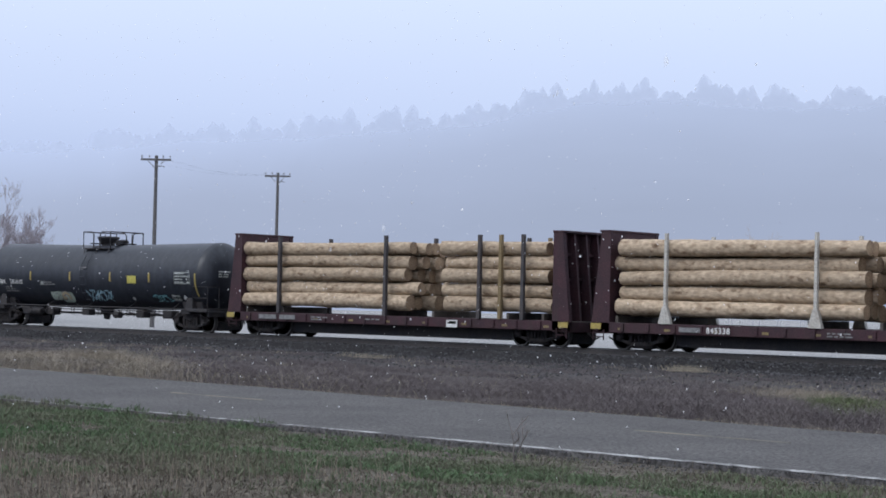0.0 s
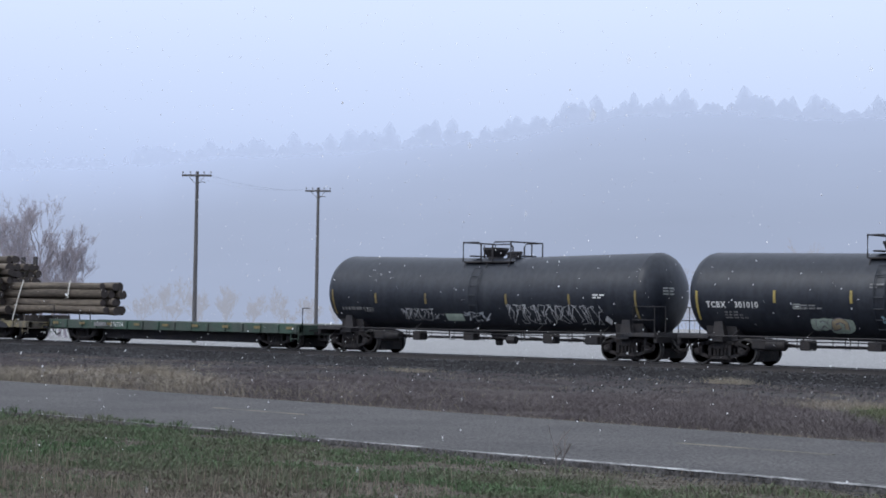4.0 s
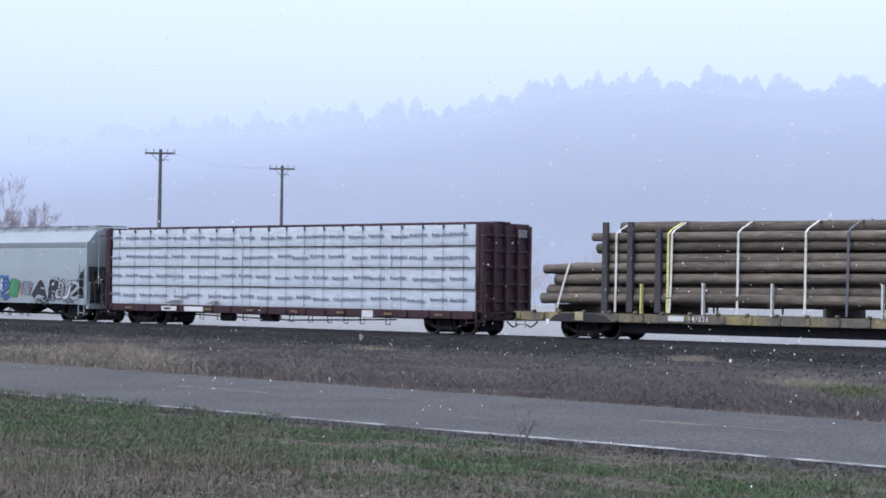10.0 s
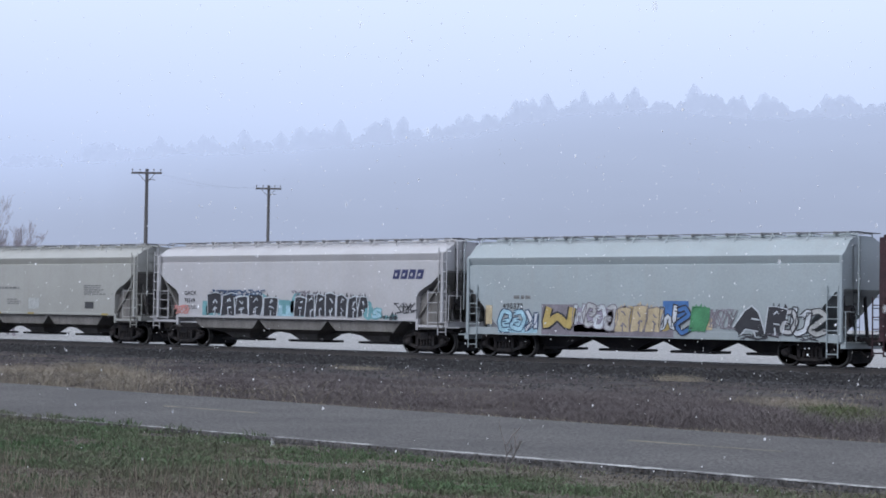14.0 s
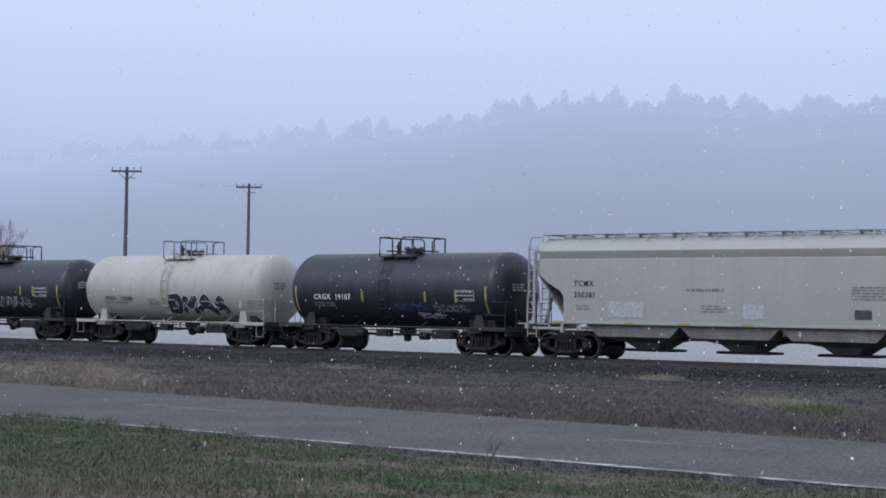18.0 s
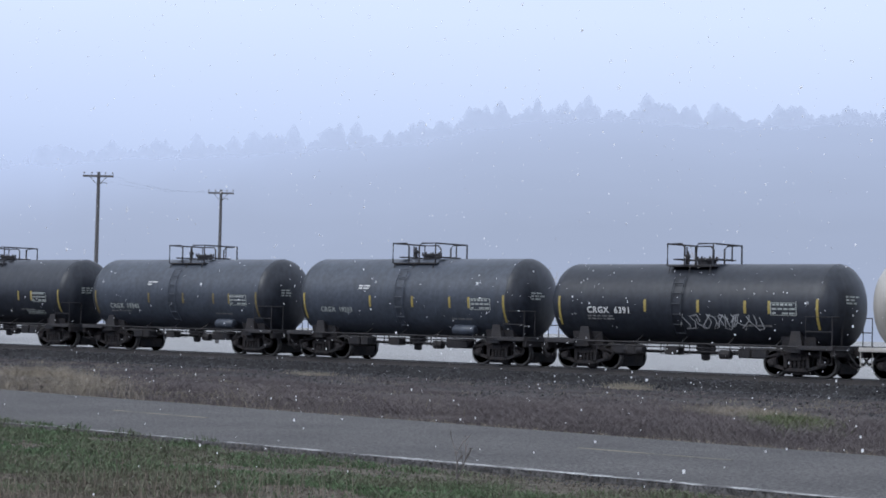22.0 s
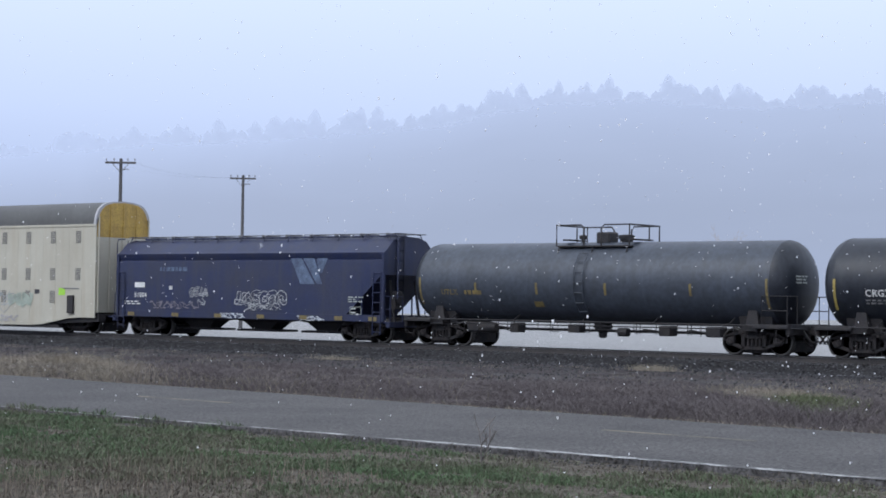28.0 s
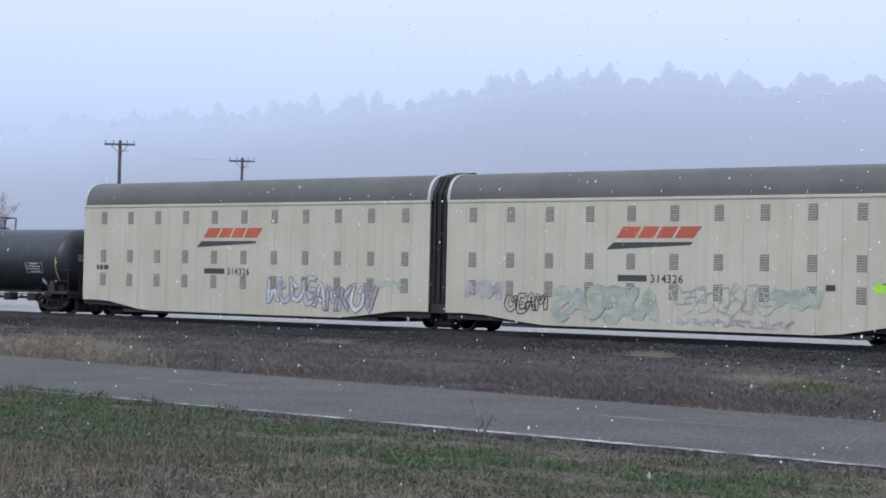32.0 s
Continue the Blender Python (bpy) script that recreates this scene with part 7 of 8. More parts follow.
hopper_car(-172.22, 16.7, 15.65, GREY_HOP, "pale grey covered hopper with colourful sprayed letters", 4, sill_paint=GREY_HOP, sill=0.82, cut=1.7, foot=2.55, truck_in=1.95, dark=FRAME_BLACK,
           marks=(mark_print(-5.6, 2.15, 1, LETTER_DIM, 40, 0.12, 0.9), bulk_text("490372", -6.1, 1.78, 0.2, LETTER_BLACK), mark_patch(-6.9, -6.6, 1.2, 1.9, SPRAY["sand"], "sprayed_patch"),
                  mark_patch(-6.3, -4.5, 0.9, 1.35, SPRAY["sky"], "sprayed_patch"), mark_hollow(-6.3, -4.45, 0.95, 1.72, 3, ("sky", "sky", "pale"), "navy", 41, line_w=0.035), mark_patch(-4.3, -2.9, 0.86, 1.96, SPRAY["smoke"], "sprayed_patch"), mark_patch(-2.9, 1.4, 0.86, 1.25, SPRAY["smoke"], "sprayed_patch"),
                  mark_spray(-4.2, -2.8, 1.02, 1.9, 1, ("yellow",), "dark", 42, line_w=0.07), mark_patch(-2.85, -1.05, 0.98, 1.85, SPRAY["lilac"], "sprayed_patch"), mark_hollow(-2.85, -1.0, 1.1, 2.0, 4, ("pale", "chrome"), "smoke", 548, line_w=0.035, fat=0.4), mark_block(-1.05, 0.85, 1.0, 1.92, 3, "sand", "smoke", 49, cloud="yellow", line_w=0.05),
                  mark_patch(0.95, 2.0, 1.55, 2.12, SPRAY["blue"], "sprayed_patch"), mark_hollow(0.85, 2.1, 1.0, 2.05, 2, ("pale", "blue"), "dark", 43, line_w=0.04), mark_block(2.05, 2.7, 1.1, 2.0, 1, "green", "green", 44), mark_scribble(2.8, 3.8, 1.2, 1.85, 5, "smoke", 45, 0.045), mark_patch(2.66, 2.95, 1.15, 1.6, SPRAY["sand"], "sprayed_patch"),
                  mark_spray(3.8, 5.0, 0.98, 1.92, 1, ("dark",), "pale", 246, line_w=0.05, fat=0.36), mark_block(5.0, 5.75, 1.0, 1.9, 1, "dark", "pale", 247, line_w=0.05), mark_hollow(5.0, 6.2, 1.0, 1.9, 2, ("smoke", "chrome"), "dark", 248, line_w=0.05), mark_hollow(6.0, 7.3, 0.98, 2.02, 2, ("pale", "wash"), "dark", 249, line_w=0.04), mark_scribble(4.0, 5.1, 0.86, 1.05, 4, "dark", 47, 0.045), mark_scribble(6.2, 6.9, 0.86, 1.04, 2, "dark", 39)))
hopper_car(-189.35, 17.55, 16.25, WHITE_HOP, "white covered hopper with dark sprayed letters", 3, sill=1.24, sill_paint=WHITE_HOP, cut=2.2, truck_in=1.92, square=True, eave=3.86, roof=4.34,
           marks=(mark_emblem(5.55, 7.15, 2.88, 3.24), mark_text("GACX", -6.4, 2.2, 0.17, LETTER_BLACK), mark_text("75549", -6.4, 1.88, 0.17, LETTER_BLACK), mark_print(-6.4, 1.7, 2, LETTER_DIM, 50, width=0.8), mark_scribble(-7.0, -6.2, 1.4, 1.75, 3, "rose", 51, 0.06),
                  mark_patch(-5.25, -4.85, 1.34, 1.95, SPRAY["teal"], "sprayed_patch"), mark_block(-4.9, -0.75, 1.36, 2.22, 5, "dark", "pale", 52, cloud="teal", line_w=0.05), mark_scribble(-4.7, -1.6, 2.2, 2.42, 8, "navy", 58, 0.05), mark_patch(-0.8, 0.2, 1.36, 2.0, SPRAY["sky"], "sprayed_patch"), mark_patch(0.0, 0.3, 1.5, 1.9, SPRAY["teal"], "sprayed_patch"), mark_hollow(-0.75, 0.1, 1.4, 2.0, 1, ("teal",), "teal", 56), mark_block(0.25, 4.35, 1.36, 2.25, 7, "dark", "pale", 53, cloud="teal", line_w=0.05), mark_scribble(0.1, 1.4, 2.15, 2.4, 3, "smoke", 59, 0.045),
                  mark_spray(4.1, 5.0, 1.36, 1.75, 2, ("teal", "sky"), "teal", 54), mark_block(4.7, 5.8, 1.3, 1.5, 3, "dark", "teal", 57, line_w=0.02), mark_scribble(5.7, 6.7, 1.55, 1.95, 3, "dark", 55, 0.045)))
hopper_car(-207.1, 17.8, 16.2, CREAM_HOP, "clean beige-grey covered hopper with black numbers", 3, sill=1.24, sill_paint=CREAM_HOP, cut=2.3, truck_in=1.92, roof=4.34, eave=3.84, square=True,
           marks=(mark_text("TCMX", -6.3, 2.58, 0.2, LETTER_BLACK, bold=0.004), mark_text("350381", -6.3, 2.18, 0.2, LETTER_BLACK, bold=0.004), mark_print(-6.2, 1.85, 2, LETTER_DIM, 60, width=0.7), mark_patch(-4.8, -3.3, 1.5, 2.05, REPAINT, "repainted_patch"), mark_patch(0.6, 1.4, 1.5, 2.0, REPAINT, "repainted_patch"),
                  mark_print(4.6, 2.55, 5, LETTER_DIM, 61, width=1.6), mark_patch(4.7, 5.3, 1.55, 1.85, LETTER_BLACK, "data_panel"), mark_print(-1.6, 2.42, 1, LETTER_DIM, 62, 0.09, 1.6), mark_print(-1.0, 1.9, 3, LETTER_DIM, 63, width=1.0))
           + tuple((lambda car, place, x=x: part("reflector", patch(Shape(), x, x + 0.45, 1.255, 1.335, on_side(-1.556), 1, 1), REFLECT, car)) for x in (-7.2, -4.1, -1.9, 0.6, 5.9)))

BARS = tuple((x, 2.05, 0.42) for x in (-1.5, 0.6, 2.4, 3.3))
PANEL = (mark_panel(3.35, 4.3, 2.0, 2.42), mark_print(-3.9, 1.85, 2, LETTER_DIM, 70, width=1.3), mark_print(2.4, 1.62, 1, LETTER_DIM, 71, 0.06, 1.2))
tank_car(-222.3, 12.5, 9.8, BLACK, "short black tank car with white numbers", deck=1.72, bars=tuple((x, 1.95, 0.4) for x in (1.9, 3.4, -1.3)), marks=PANEL + (mark_text("CRGX", -3.9, 2.02, 0.215), mark_text("19107", -2.77, 2.02, 0.215), mark_scribble(0.3, 2.0, 1.65, 1.9, 4, "navy", 72), mark_scribble(1.4, 2.6, 1.35, 1.55, 3, "pale", 73), mark_scribble(2.2, 4.0, 1.6, 1.85, 4, "smoke", 74)))
tank_car(-234.9, 12.7, 10.2, WHITE_TANK, "short off-white tank car with a black sprayed tag", deck=1.74, deck_x=0.1, walk_mat=WHITE_TANK, bars=(), marks=(mark_text("PRGX", -4.0, 1.87, 0.19, LETTER_BLACK), mark_text("10348", -3.0, 1.87, 0.19, LETTER_BLACK), mark_print(-4.0, 1.76, 1, LETTER_DIM, 75, 0.05, 1.6), mark_spray(0.0, 3.7, 1.35, 2.2, 4, ("dark",), "pale", 76, line_w=0.05, fat=0.36), mark_print(-1.2, 1.9, 3, LETTER_DIM, 77, width=0.8)), bar_mat=WHITE_TANK)
tank_car(-247.35, 12.2, 10.2, BLACK, "short black tank car with worn stencils", r=1.40, zc=2.33, deck=1.8, bars=BARS, marks=PANEL + (mark_text("CRGX", -3.9, 1.98, 0.215), mark_text("6391", -2.77, 1.98, 0.215), mark_scribble(-0.2, 3.0, 1.5, 2.0, 6, "chrome", 78)))
tank_car(-259.75, 12.6, 9.9, SLATE, "short faded black tank car with an air tank", head=BLACK, r=1.50, zc=2.43, deck_x=0.2, bars=BARS, reservoir=True, marks=PANEL[:1] + PANEL[2:] + (mark_text("CRGX", -4.1, 1.83, 0.18, CHALK), mark_text("19209", -3.16, 1.83, 0.18, CHALK), mark_print(-2.1, 2.82, 2, LETTER, 80, width=0.4)))
tank_car(-272.2, 12.35, 9.8, SLATE, "short faded black tank car with dim numbers", head=BLACK, r=1.50, zc=2.43, deck_x=0.2, bars=BARS, bar_mat=REFLECT_DIM, reservoir=True, marks=PANEL[:1] + PANEL[2:] + (mark_text("CRGX", -4.0, 1.80, 0.2, CHALK), mark_text("19340", -2.95, 1.80, 0.2, CHALK), mark_print(-4.0, 1.66, 1, LETTER_DIM, 81, 0.05, 1.2), mark_print(-1.6, 2.9, 2, LETTER, 82, width=0.4)))
tank_car(-284.75, 12.7, 10.4, BLACK, "short black tank car with bright white numbers", r=1.51, zc=2.43, deck_x=-0.45, bars=BARS, marks=PANEL + (mark_text("CRGX", -3.8, 2.0, 0.215), mark_text("19882", -2.67, 2.0, 0.215), mark_scribble(-4.7, -4.0, 1.85, 2.1, 3, "smoke", 83), mark_panel(-1.2, 0.2, 1.5, 1.66), mark_panel(2.8, 4.0, 1.45, 1.62)))
tank_car(-297.2, 12.25, 10.0, BLACK, "short black tank car with a stencilled panel", r=1.49, zc=2.42, deck=1.75, deck_x=0.33, bars=BARS[1:], marks=PANEL + (mark_text("CRGX", -3.9, 2.0, 0.215), mark_text("19088", -2.77, 2.0, 0.215), mark_scribble(0.4, 0.9, 1.95, 2.15, 2, "chrome", 84), mark_scribble(1.6, 3.2, 1.4, 1.7, 5, "moss", 85)))
tank_car(-312.1, 17.4, 15.0, SLATE, "long grey-black tank car with a hatch housing", head=BLACK, deck=3.15, deck_x=0.1, dome="twin", bars=tuple((x, 1.95, 0.42) for x in (-4.8, -2.0, 1.0, 4.5)), bar_mat=REFLECT_DIM, zc=2.40,
         marks=(mark_text("UTLX", -6.45, 1.92, 0.2, WORN_YELLOW, bold=0.004), mark_print(-5.35, 1.93, 1, WORN_YELLOW, 86, 0.15, 0.9), mark_patch(-2.2, -1.8, 1.5, 1.7, REFLECT_DIM)))
hopper_car(-329.1, 16.9, 15.5, BLUE_HOP, "dark blue covered hopper with faded emblem and tags", 3, sill=0.82, sill_paint=BLUE_HOP, dark=FRAME_BLACK, cut=2.2, foot=2.65, truck_in=2.2, roof=4.16, eave=3.52, plated=True,
           marks=(mark_patch(-6.6, -5.95, 2.08, 2.30, LETTER, "white_emblem"), bulk_text("51004", -6.6, 1.66, 0.2, LETTER), mark_print(-7.3, 1.45, 2, LETTER, 90, width=0.9), mark_print(-5.0, 2.78, 1, PALE_BLUE, 91, 0.18, 2.2),
                  mark_hollow(-3.1, -2.0, 1.7, 2.1, 4, (), "chrome", 92, line_w=0.025, fat=0.3), mark_scribble(-2.6, -2.2, 1.35, 1.65, 1, "chrome", 89, 0.03), mark_hollow(-0.4, 2.5, 1.45, 1.98, 6, (), "chrome", 93, line_w=0.03, fat=0.4), mark_scribble(0.1, 2.2, 1.2, 1.5, 6, "chrome", 98, 0.03), mark_scribble(-1.3, 0.1, 0.85, 1.05, 4, "pale", 94), mark_scribble(3.2, 4.6, 0.82, 1.0, 4, "pale", 95), mark_print(5.9, 1.75, 3, CHALK, 96, height=0.045, width=0.6), mark_panel(6.0, 6.6, 1.1, 1.4), mark_patch(-4.4, -4.2, 2.0, 2.15, LETTER, "small_label"), mark_scribble(-5.6, -2.6, 1.2, 1.5, 6, "smoke", 97, 0.04))
           + tuple((lambda car, place, x=x: part("reflector", patch(Shape(), x, x + 0.42, 0.86, 1.02, on_side(-1.556), 1, 1), REFLECT_DIM, car)) for x in (-7.0, -4.2, -1.6, 0.9, 3.3, 5.2, 7.0)))


def blue_emblem():
    """A slanted two-piece emblem on the dark blue hopper."""
    car = [o for o, s in MOVERS if abs(s + 329.1) < 0.01][0]
    for k, o in enumerate((((2.75, 3.30), (3.35, 3.30), (4.1, 2.27), (3.3, 2.27)), ((3.45, 3.30), (4.05, 3.30), (4.5, 2.27), (4.2, 2.27)), ((4.2, 3.3), (4.8, 3.3), (4.5, 2.72), (4.3, 2.72)))):
        part("emblem", Shape().add([(x, -1.529 - 0.002 * k, z) for x, z in o], [(0, 1, 2, 3)]), PALE_BLUE, car)


blue_emblem()


def auto_rack():
    car = car_at(thing("auto_rack_car", "cream two-unit enclosed auto rack with ochre end doors", "auto rack car", "cars of the freight train"), -358.7)
    L, w, eave, low = 20.4, 1.55, 4.82, 0.32
    vent = Shape()
    vent.box(-0.175, 0.175, 0, 0.03, -0.27, 0.27, 0.006)
    for k in range(6):
        z = -0.22 + k * 0.085
        vent.add([(-0.165, -0.006, z), (0.165, -0.006, z), (0.165, 0.02, z + 0.06), (-0.165, 0.02, z + 0.06)], [(0, 1, 2, 3)], 1)
    VENT_MESH = build("vent", vent, [VENT, CREAM])
    panels = {}
    for unit in (-1, 1):
        x0, x1 = (-L, -0.42) if unit < 0 else (0.42, L)
        n = 22
        for i in range(n):
            a, b = x0 + (x1 - x0) * i / n, x0 + (x1 - x0) * (i + 1) / n
            foot = []
            for x in (a, b):
                e = min(abs(x - x0), abs(x - x1))
                outer = abs(x - (x0 if unit < 0 else x1)) < abs(x - (x1 if unit < 0 else x0))
                rise = 0.40 if outer else 0.34
                foot.append(low + (rise if e < 1.5 else max(rise - (e - 1.5) * (0.16 if outer else 0.12), 0)))
            for side in (-1, 1):
                s = Shape()
                y0, y1 = (side * w, side * (w - 0.05))
                o = [(a + 0.004, foot[0]), (b - 0.004, foot[1]), (b - 0.004, eave), (a + 0.004, eave)]
                s.prism(o, min(y0, y1), max(y0, y1))
                part("side_panel", s, CREAM, car)
        for k in range(11):
            x = (-19.08 + 1.745 * k) if unit < 0 else (1.66 + 1.755 * k)
            for z in (4.30, 2.64, 1.62):
                if x > 19.0 and z < 2:
                    continue
                part("vent", VENT_MESH, None, car, at=pose(x, -w - 0.012, z))
                part("vent", VENT_MESH, None, car, at=pose(x, w + 0.012, z, 0, 0, 180))
        s = Shape()
        s.box(x0 + 0.03, x1 - 0.03, -w + 0.08, w - 0.08, 1.15, eave - 0.1)
        part("inner_deck", s, VENT, car)
        s = Shape()
        s.box(x0, x1, -w - 0.03, -w + 0.06, eave - 0.06, eave + 0.05)
        s.box(x0, x1, w - 0.06, w + 0.03, eave - 0.06, eave + 0.05)
        pair_of("top_rail", s, CREAM, car)
        s = Shape()
        prof = [(-w, eave + 0.02), (-w + 0.01, eave + 0.22), (-w + 0.05, eave + 0.42), (-w + 0.14, eave + 0.63), (-w + 0.25, eave + 0.78), (-w + 0.40, eave + 0.90), (-w + 0.60, eave + 0.99), (-w + 0.95, eave + 1.06), (0, eave + 1.10)]
        prof = prof + [(-y, z) for y, z in reversed(prof[:-1])]
        m = 170
        rows = []
        for i in range(m + 1):
            x = x0 + 0.12 + (x1 - x0 - 0.24) * i / m
            k = 0.012 if i % 2 else 0.0
            rows.append([(x, y * (1 - k * 0.6), z - (k if z > eave + 0.1 else 0)) for y, z in prof])
        s.loft(rows)
        part("roof", s, ROOF_GREY, car, smooth=24)
        for x in (x0, x1):
            s = Shape()
            for a, b in ((x - 0.0, x + 0.13) if x == x0 else (x - 0.13, x),):
                s.loft([[(a, y * 1.02, z + 0.02) for y, z in prof], [(b, y * 1.02, z + 0.02) for y, z in prof]])
            part("end_arch", s, WHITE_HOP, car)
        xe = x0 if unit < 0 else x1
        a, b = sorted((xe, xe - unit * 0.1))
        s = Shape()
        s.box(a, b, -w + 0.05, w - 0.05, 4.3, eave + 0.3)
        s.loft([[(x, y * 0.93, z - 0.05) for y, z in prof] for x in (xe - unit * 0.1, xe + unit * 0.02)])
        for y in (-0.75, 0.0, 0.75):
            s.box(min(xe, xe + unit * 0.05), max(xe, xe + unit * 0.05), y - 0.03, y + 0.03, 4.3, eave + 0.95)
        part("end_door_top", s, DOOR_YELLOW, car, "ochre upper end door")
        s = Shape()
        s.box(a, b, -w + 0.05, w - 0.05, 0.95, 4.3)
        door = part("end_door", s, CREAM, car)
        for y in (-1.35, -0.75, 0.0, 0.75, 1.35):
            part("door_rib", Shape().box(min(xe, xe + unit * 0.06), max(xe, xe + unit * 0.06), y - 0.04, y + 0.04, 0.95, 4.3), CREAM, door)
        s = Shape()
        for y in (-1.45, 1.45):
            s.tube([(xe + unit * 0.08, y, 1.0), (xe + unit * 0.08, y, 5.2)], 0.035, 6)
        pair_of("end_ladder", s, CREAM, car)
        s = Shape()
        s.prism([(xe + unit * 0.1, 0.55), (xe + unit * 0.1, 0.90), (xe - unit * 1.6, 0.86), (xe - unit * 5.0, 0.44), (xe - unit * 5.0, 0.36), (xe - unit * 3.4, 0.40)], -1.4, -1.0)
        s.prism([(xe + unit * 0.1, 0.55), (xe + unit * 0.1, 0.90), (xe - unit * 1.6, 0.86), (xe - unit * 5.0, 0.44), (xe - unit * 5.0, 0.36), (xe - unit * 3.4, 0.40)], 1.0, 1.4)
        xi = x1 if unit < 0 else x0
        for y in (-1.4, 1.0):
            s.prism([(xi, 0.74), (xi + unit * 1.6, 0.70), (xi + unit * 4.2, 0.42), (xi + unit * 4.2, 0.36), (xi + unit * 2.0, 0.42), (xi, 0.42)], y, y + 0.4)
        s.box(x0 + 2.6, x1 - 2.6, -1.45, 1.45, 0.22, 0.36)
        pair_of("underframe", s, FRAME_BLACK, car)
        place = on_side(-w - 0.006)
        mid = -13.0 if unit < 0 else 7.8
        part("red_emblem", Shape().add([place(mid + x, z) for x, z in ((0.25, 3.45), (3.4, 3.45), (3.75, 3.85), (0.55, 3.85))], [(0, 1, 2, 3)]), RED_MARK, car)
        part("dark_emblem", Shape().add([(x, y - 0.003, z) for x, y, z in (place(mid + x, z) for x, z in ((-0.15, 3.05), (3.3, 3.22), (3.4, 3.32), (0.15, 3.3)))], [(0, 1, 2, 3)]), LETTER_BLACK, car)
        for k in range(4):      # gaps between the emblem's blocks
            x = mid + 1.05 + k * 0.75
            if k < 3:
                part("emblem_gap", Shape().add([(x + u, -w - 0.012, z) for u, z in ((0, 3.45), (0.1, 3.45), (0.36, 3.85), (0.26, 3.85))], [(0, 1, 2, 3)]), CREAM, car)
        part("faded_marking", patch(Shape(), mid + 0.35, mid + 1.55, 1.95, 2.17, place, 1, 1), LETTER_BLACK, car)
        write(car, "314326", mid + 1.70, 1.92, 0.28, LETTER_BLACK, place, bold=0.008)
        if unit < 0:
            small_print(car, -L + 0.9, 2.05, place, 1, LETTER_BLACK, 120, 0.2, 1.3)
            hollow(car, -8.9, -6.2, 0.75, 1.95, 4, ("pale", "chrome"), "smoke", place, 121, 0.035)
            hollow(car, -6.3, -3.0, 0.45, 1.75, 5, ("pale", "faint_lilac", "chrome"), "smoke", place, 129, 0.035)
            scribble(car, -3.2, -1.8, 1.5, 1.85, 3, SPRAY["moss"], place, 122, 0.06)
        else:
            hollow(car, 1.4, 3.0, 1.25, 1.9, 2, ("faint_lilac",), "faint_lilac", place, 123, 0.03)
            hollow(car, 3.3, 5.1, 0.75, 1.5, 4, (), "dark", place, 124, 0.03, fat=0.35)
            hollow(car, 5.4, 9.8, 0.55, 1.8, 6, ("faint_moss", "wash", "faint_moss"), "faint_moss", place, 125, 0.05, fat=0.38)
            hollow(car, 10.4, 14.6, 0.9, 1.9, 4, (), "wash", place, 126, 0.045, fat=0.4)
            hollow(car, 14.4, 16.0, 1.2, 1.75, 2, ("faint_moss",), "moss", place, 127, 0.03, fat=0.5)
            scribble(car, 10.5, 15.0, 0.5, 0.75, 8, SPRAY["faint_lilac"], place, 128, 0.06)
            part("lime_sticker", patch(Shape(), 17.9, 18.36, 1.70, 2.02, place, 1, 1), LIME, car, "bright lime green sticker")
            part("data_panel", patch(Shape(), 16.2, 16.55, 1.75, 1.95, place, 1, 1), LETTER_BLACK, car)
            part("end_box", Shape().box(18.6, 19.0, -1.66, -1.5, 0.9, 1.7), FRAME_BLACK, car)
            part("end_box_frame", Shape().box(18.2, 19.3, -1.58, -1.54, 1.98, 2.03), LETTER_DIM, car)
    for i in range(7):      # the folding gangway between the units
        s = Shape()
        x = -0.40 + i * 0.13
        k = 0.94 if i % 2 else 0.90
        pr = [(-w * k, 1.0), (-w * k, eave + 0.3), (-w * 0.72 * k, eave + 0.95), (0, eave + 1.17), (w * 0.72 * k, eave + 0.95), (w * k, eave + 0.3), (w * k, 1.0)]
        s.loft([[(x - 0.06, y, z) for y, z in pr], [(x + 0.06, y, z) for y, z in pr]])
        part("bellows_fold", s, BELLOWS, car)
    part("joint_casting", Shape().prism([(-2.1, 0.62), (2.1, 0.62), (1.3, 0.98), (-1.3, 0.98)], -1.42, 1.42), FRAME_BLACK, car)
    running_gear(car, 21.1, (-18.6, 0.0, 18.6))


auto_rack()
tank_car(-388.3, 17.0, 14.4, BLACK, "long black tank car with a faded panel", deck=2.2, dome="housing", zc=2.40, bars=tuple((x, 2.05, 0.42) for x in (-3, 0, 2.6)), marks=(mark_panel(5.0, 6.2, 1.85, 2.3), mark_diamond(6.0, 1.45)))

def snow_material(name, see_through=0.0):
    m = bpy.data.materials.new(name)
    m.use_nodes = True
    n, l = m.node_tree.nodes, m.node_tree.links
    n.clear()
    out, mx = n.new("ShaderNodeOutputMaterial"), n.new("ShaderNodeMixShader")
    a, b = n.new("ShaderNodeBsdfDiffuse"), n.new("ShaderNodeBsdfTranslucent")
    a.inputs["Color"].default_value = b.inputs["Color"].default_value = (0.99, 0.99, 1.0, 1)
    l.new(a.outputs[0], mx.inputs[1])
    l.new(b.outputs[0], mx.inputs[2])
    l.new(mx.outputs[0], out.inputs[0])
    if see_through:
        tr, thin = n.new("ShaderNodeBsdfTransparent"), n.new("ShaderNodeMixShader")
        thin.inputs[0].default_value = see_through
        l.new(mx.outputs[0], thin.inputs[1])
        l.new(tr.outputs[0], thin.inputs[2])
        l.new(thin.outputs[0], out.inputs[0])
    return m


SNOW, SOFT_FLAKE = snow_material("snowflake"), snow_material("blurred_snowflake", 0.86)
FLAKES = []


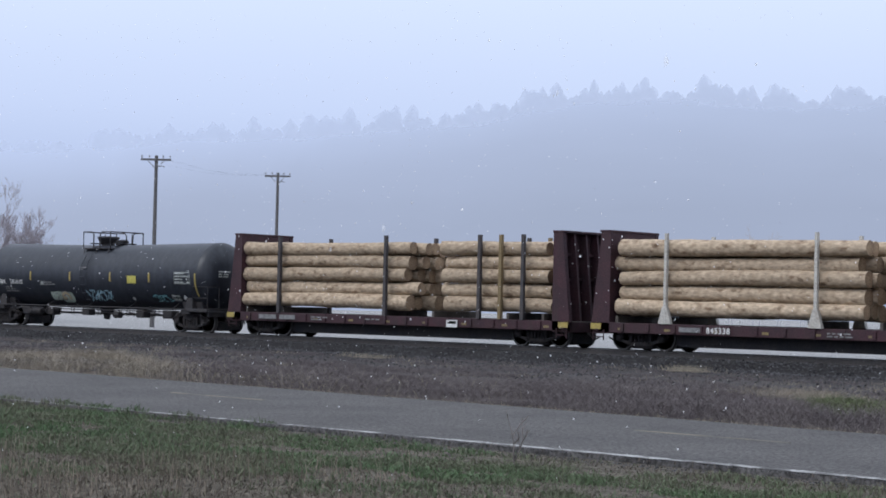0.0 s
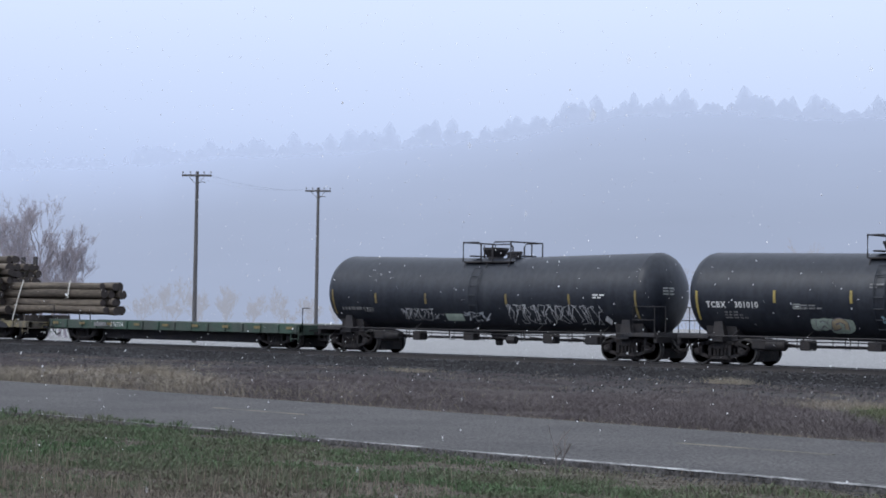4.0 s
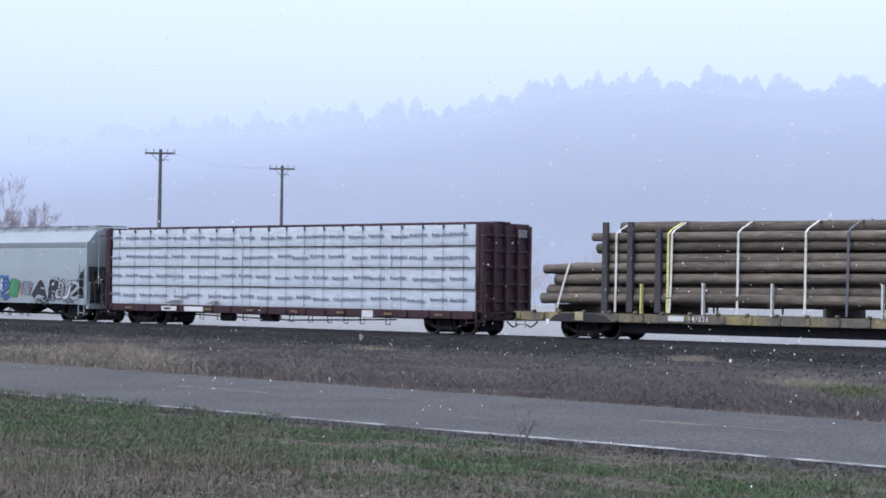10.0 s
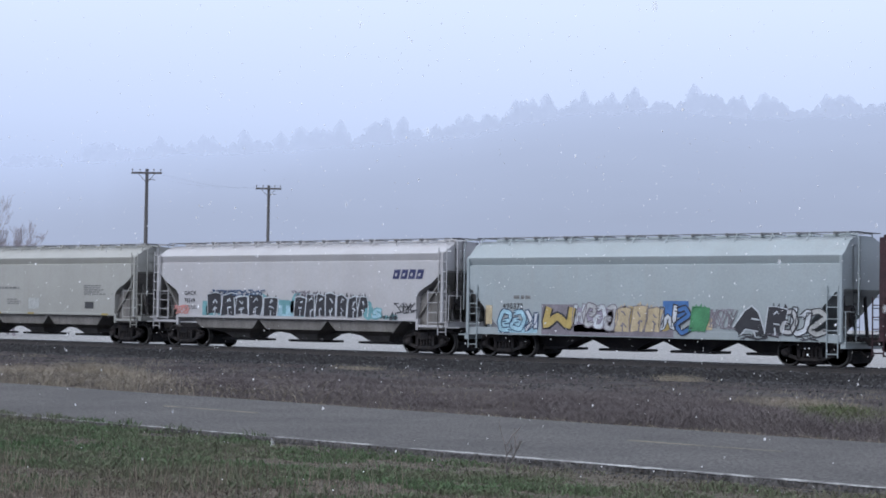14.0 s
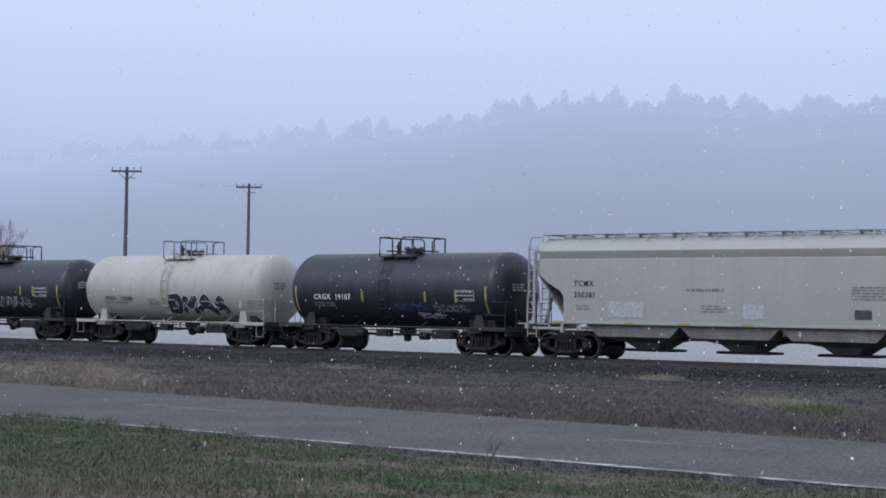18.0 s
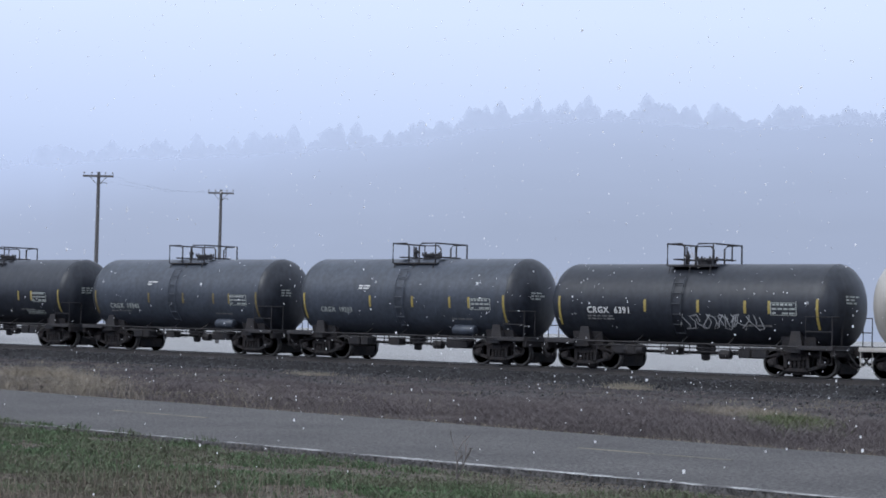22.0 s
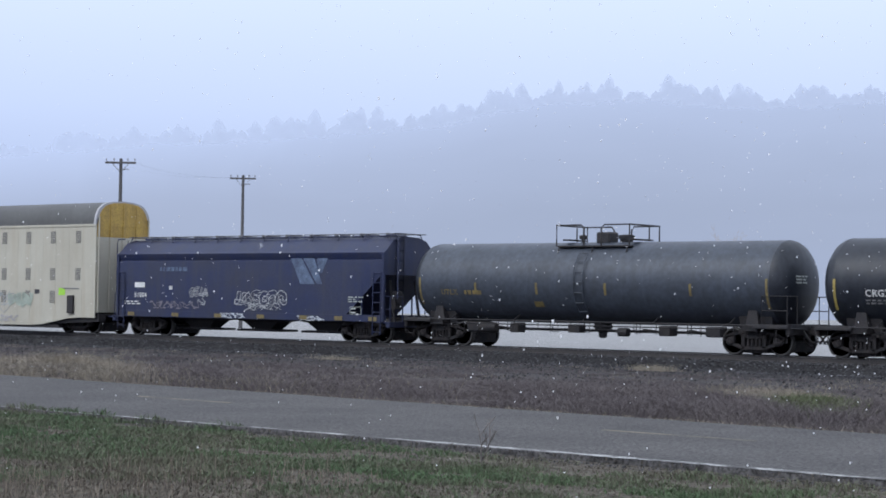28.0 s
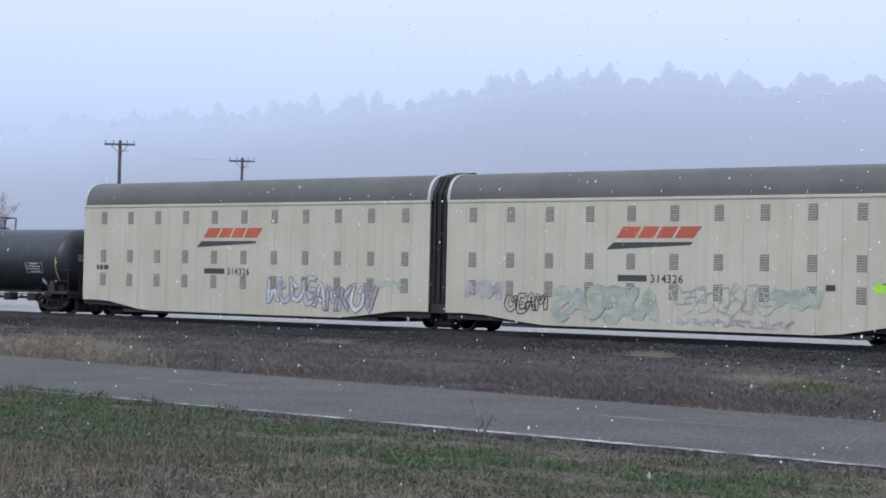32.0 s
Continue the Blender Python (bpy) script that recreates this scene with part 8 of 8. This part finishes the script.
def make_snow():
    """Falling flakes in three drifting sheets of air, near to far."""
    g = np.random.default_rng(21)
    for k, (near, far, count, size, fall, drift) in enumerate(((5.0, 14.0, 1800, 0.0050, 1.15, 0.35), (14.0, 30.0, 6500, 0.0085, 1.3, 0.5), (30.0, 52.0, 11000, 0.0125, 1.4, 0.6))):
        s = Shape()
        for _ in range(count):
            d = g.uniform(near, far)
            a = np.radians(g.uniform(-62, -20))
            z = g.uniform(-2, 4 + d * 0.14 + 32 * fall)
            c = (d * np.sin(a) - drift * g.uniform(0, 32), d * np.cos(a), z)
            r = size * g.uniform(0.35, 1.0) * (1.5 if g.random() < 0.12 else 1)
            e = r * g.uniform(0.8, 1.3)
            s.add([(c[0] - r, c[1] + r * 0.4, c[2] - e), (c[0] + r, c[1] - r * 0.4, c[2] - e * 0.7), (c[0] + r * 0.8, c[1], c[2] + e), (c[0] - r * 0.9, c[1], c[2] + e * 0.8),
                   (c[0], c[1] - r, c[2]), (c[0] + r, c[1], c[2] + e * 0.3), (c[0], c[1] + r, c[2]), (c[0] - r, c[1], c[2] - e * 0.3)], [(0, 1, 2, 3), (4, 5, 6, 7)])
        me = bpy.data.meshes.new("snowfall")
        me.from_pydata(s.v, [], s.f)
        me.materials.append(SNOW)
        ob = new("snowfall", me)
        tagged(ob, "falling white snowflakes drifting through the air", "snow", kind="stuff")
        FLAKES.append((ob, fall, drift))
    s = Shape()                               # near flakes as stacked see-through discs, which imitate defocus blur
    for _ in range(1500):
        d, a = g.uniform(3.5, 8.0), np.radians(g.uniform(-62, -20))
        c = (d * np.sin(a) - 0.3 * g.uniform(0, 32), d * np.cos(a), g.uniform(-1, 4 + 32 * 1.1))
        r = g.uniform(0.005, 0.013)
        for k in range(6):
            q = r * (1 - k / 7)
            ring = [(c[0] + q * math.cos(b) * 0.87, c[1] + 0.002 * k - q * math.cos(b) * 0.5, c[2] + q * 1.1 * math.sin(b)) for b in (2 * math.pi * j / 9 + k for j in range(9))]
            s.add(ring, [tuple(range(9))])
    me = bpy.data.meshes.new("snowfall")
    me.from_pydata(s.v, [], s.f)
    me.materials.append(SOFT_FLAKE)
    ob = new("snowfall", me)
    tagged(ob, "near snowflakes drawn as soft out-of-focus discs", "snow", kind="stuff")
    FLAKES.append((ob, 1.1, 0.3))


make_snow()


def motions():
    """The train rolls by, its wheels turn, the snow falls."""
    for ob, s in MOVERS:
        walk(ob, [(t, pose(s + d, TRACK_Y, 0)) for t, d in RUN])
    for ob, s, y, z, rot in LOADS:
        turn = rot.to_matrix().to_4x4()
        walk(ob, [(t, Matrix.Translation((s + d, TRACK_Y + y, z)) @ turn) for t, d in RUN])
    times = [2 * i / FPS for i in range(481)]
    ways = np.interp(times, [t for t, d in RUN], [d for t, d in RUN])
    for ob, dx in WHEELS:
        walk(ob, [(t, pose(dx, 0, 0.457, 0, math.degrees(d / 0.457), 0)) for t, d in zip(times, ways)])
    for ob, fall, drift in FLAKES:
        walk(ob, [(0, pose(0, 0, 0)), (16, pose(16 * drift, 0, -16 * fall)), (32, pose(32 * drift, 0, -32 * fall))])


motions()
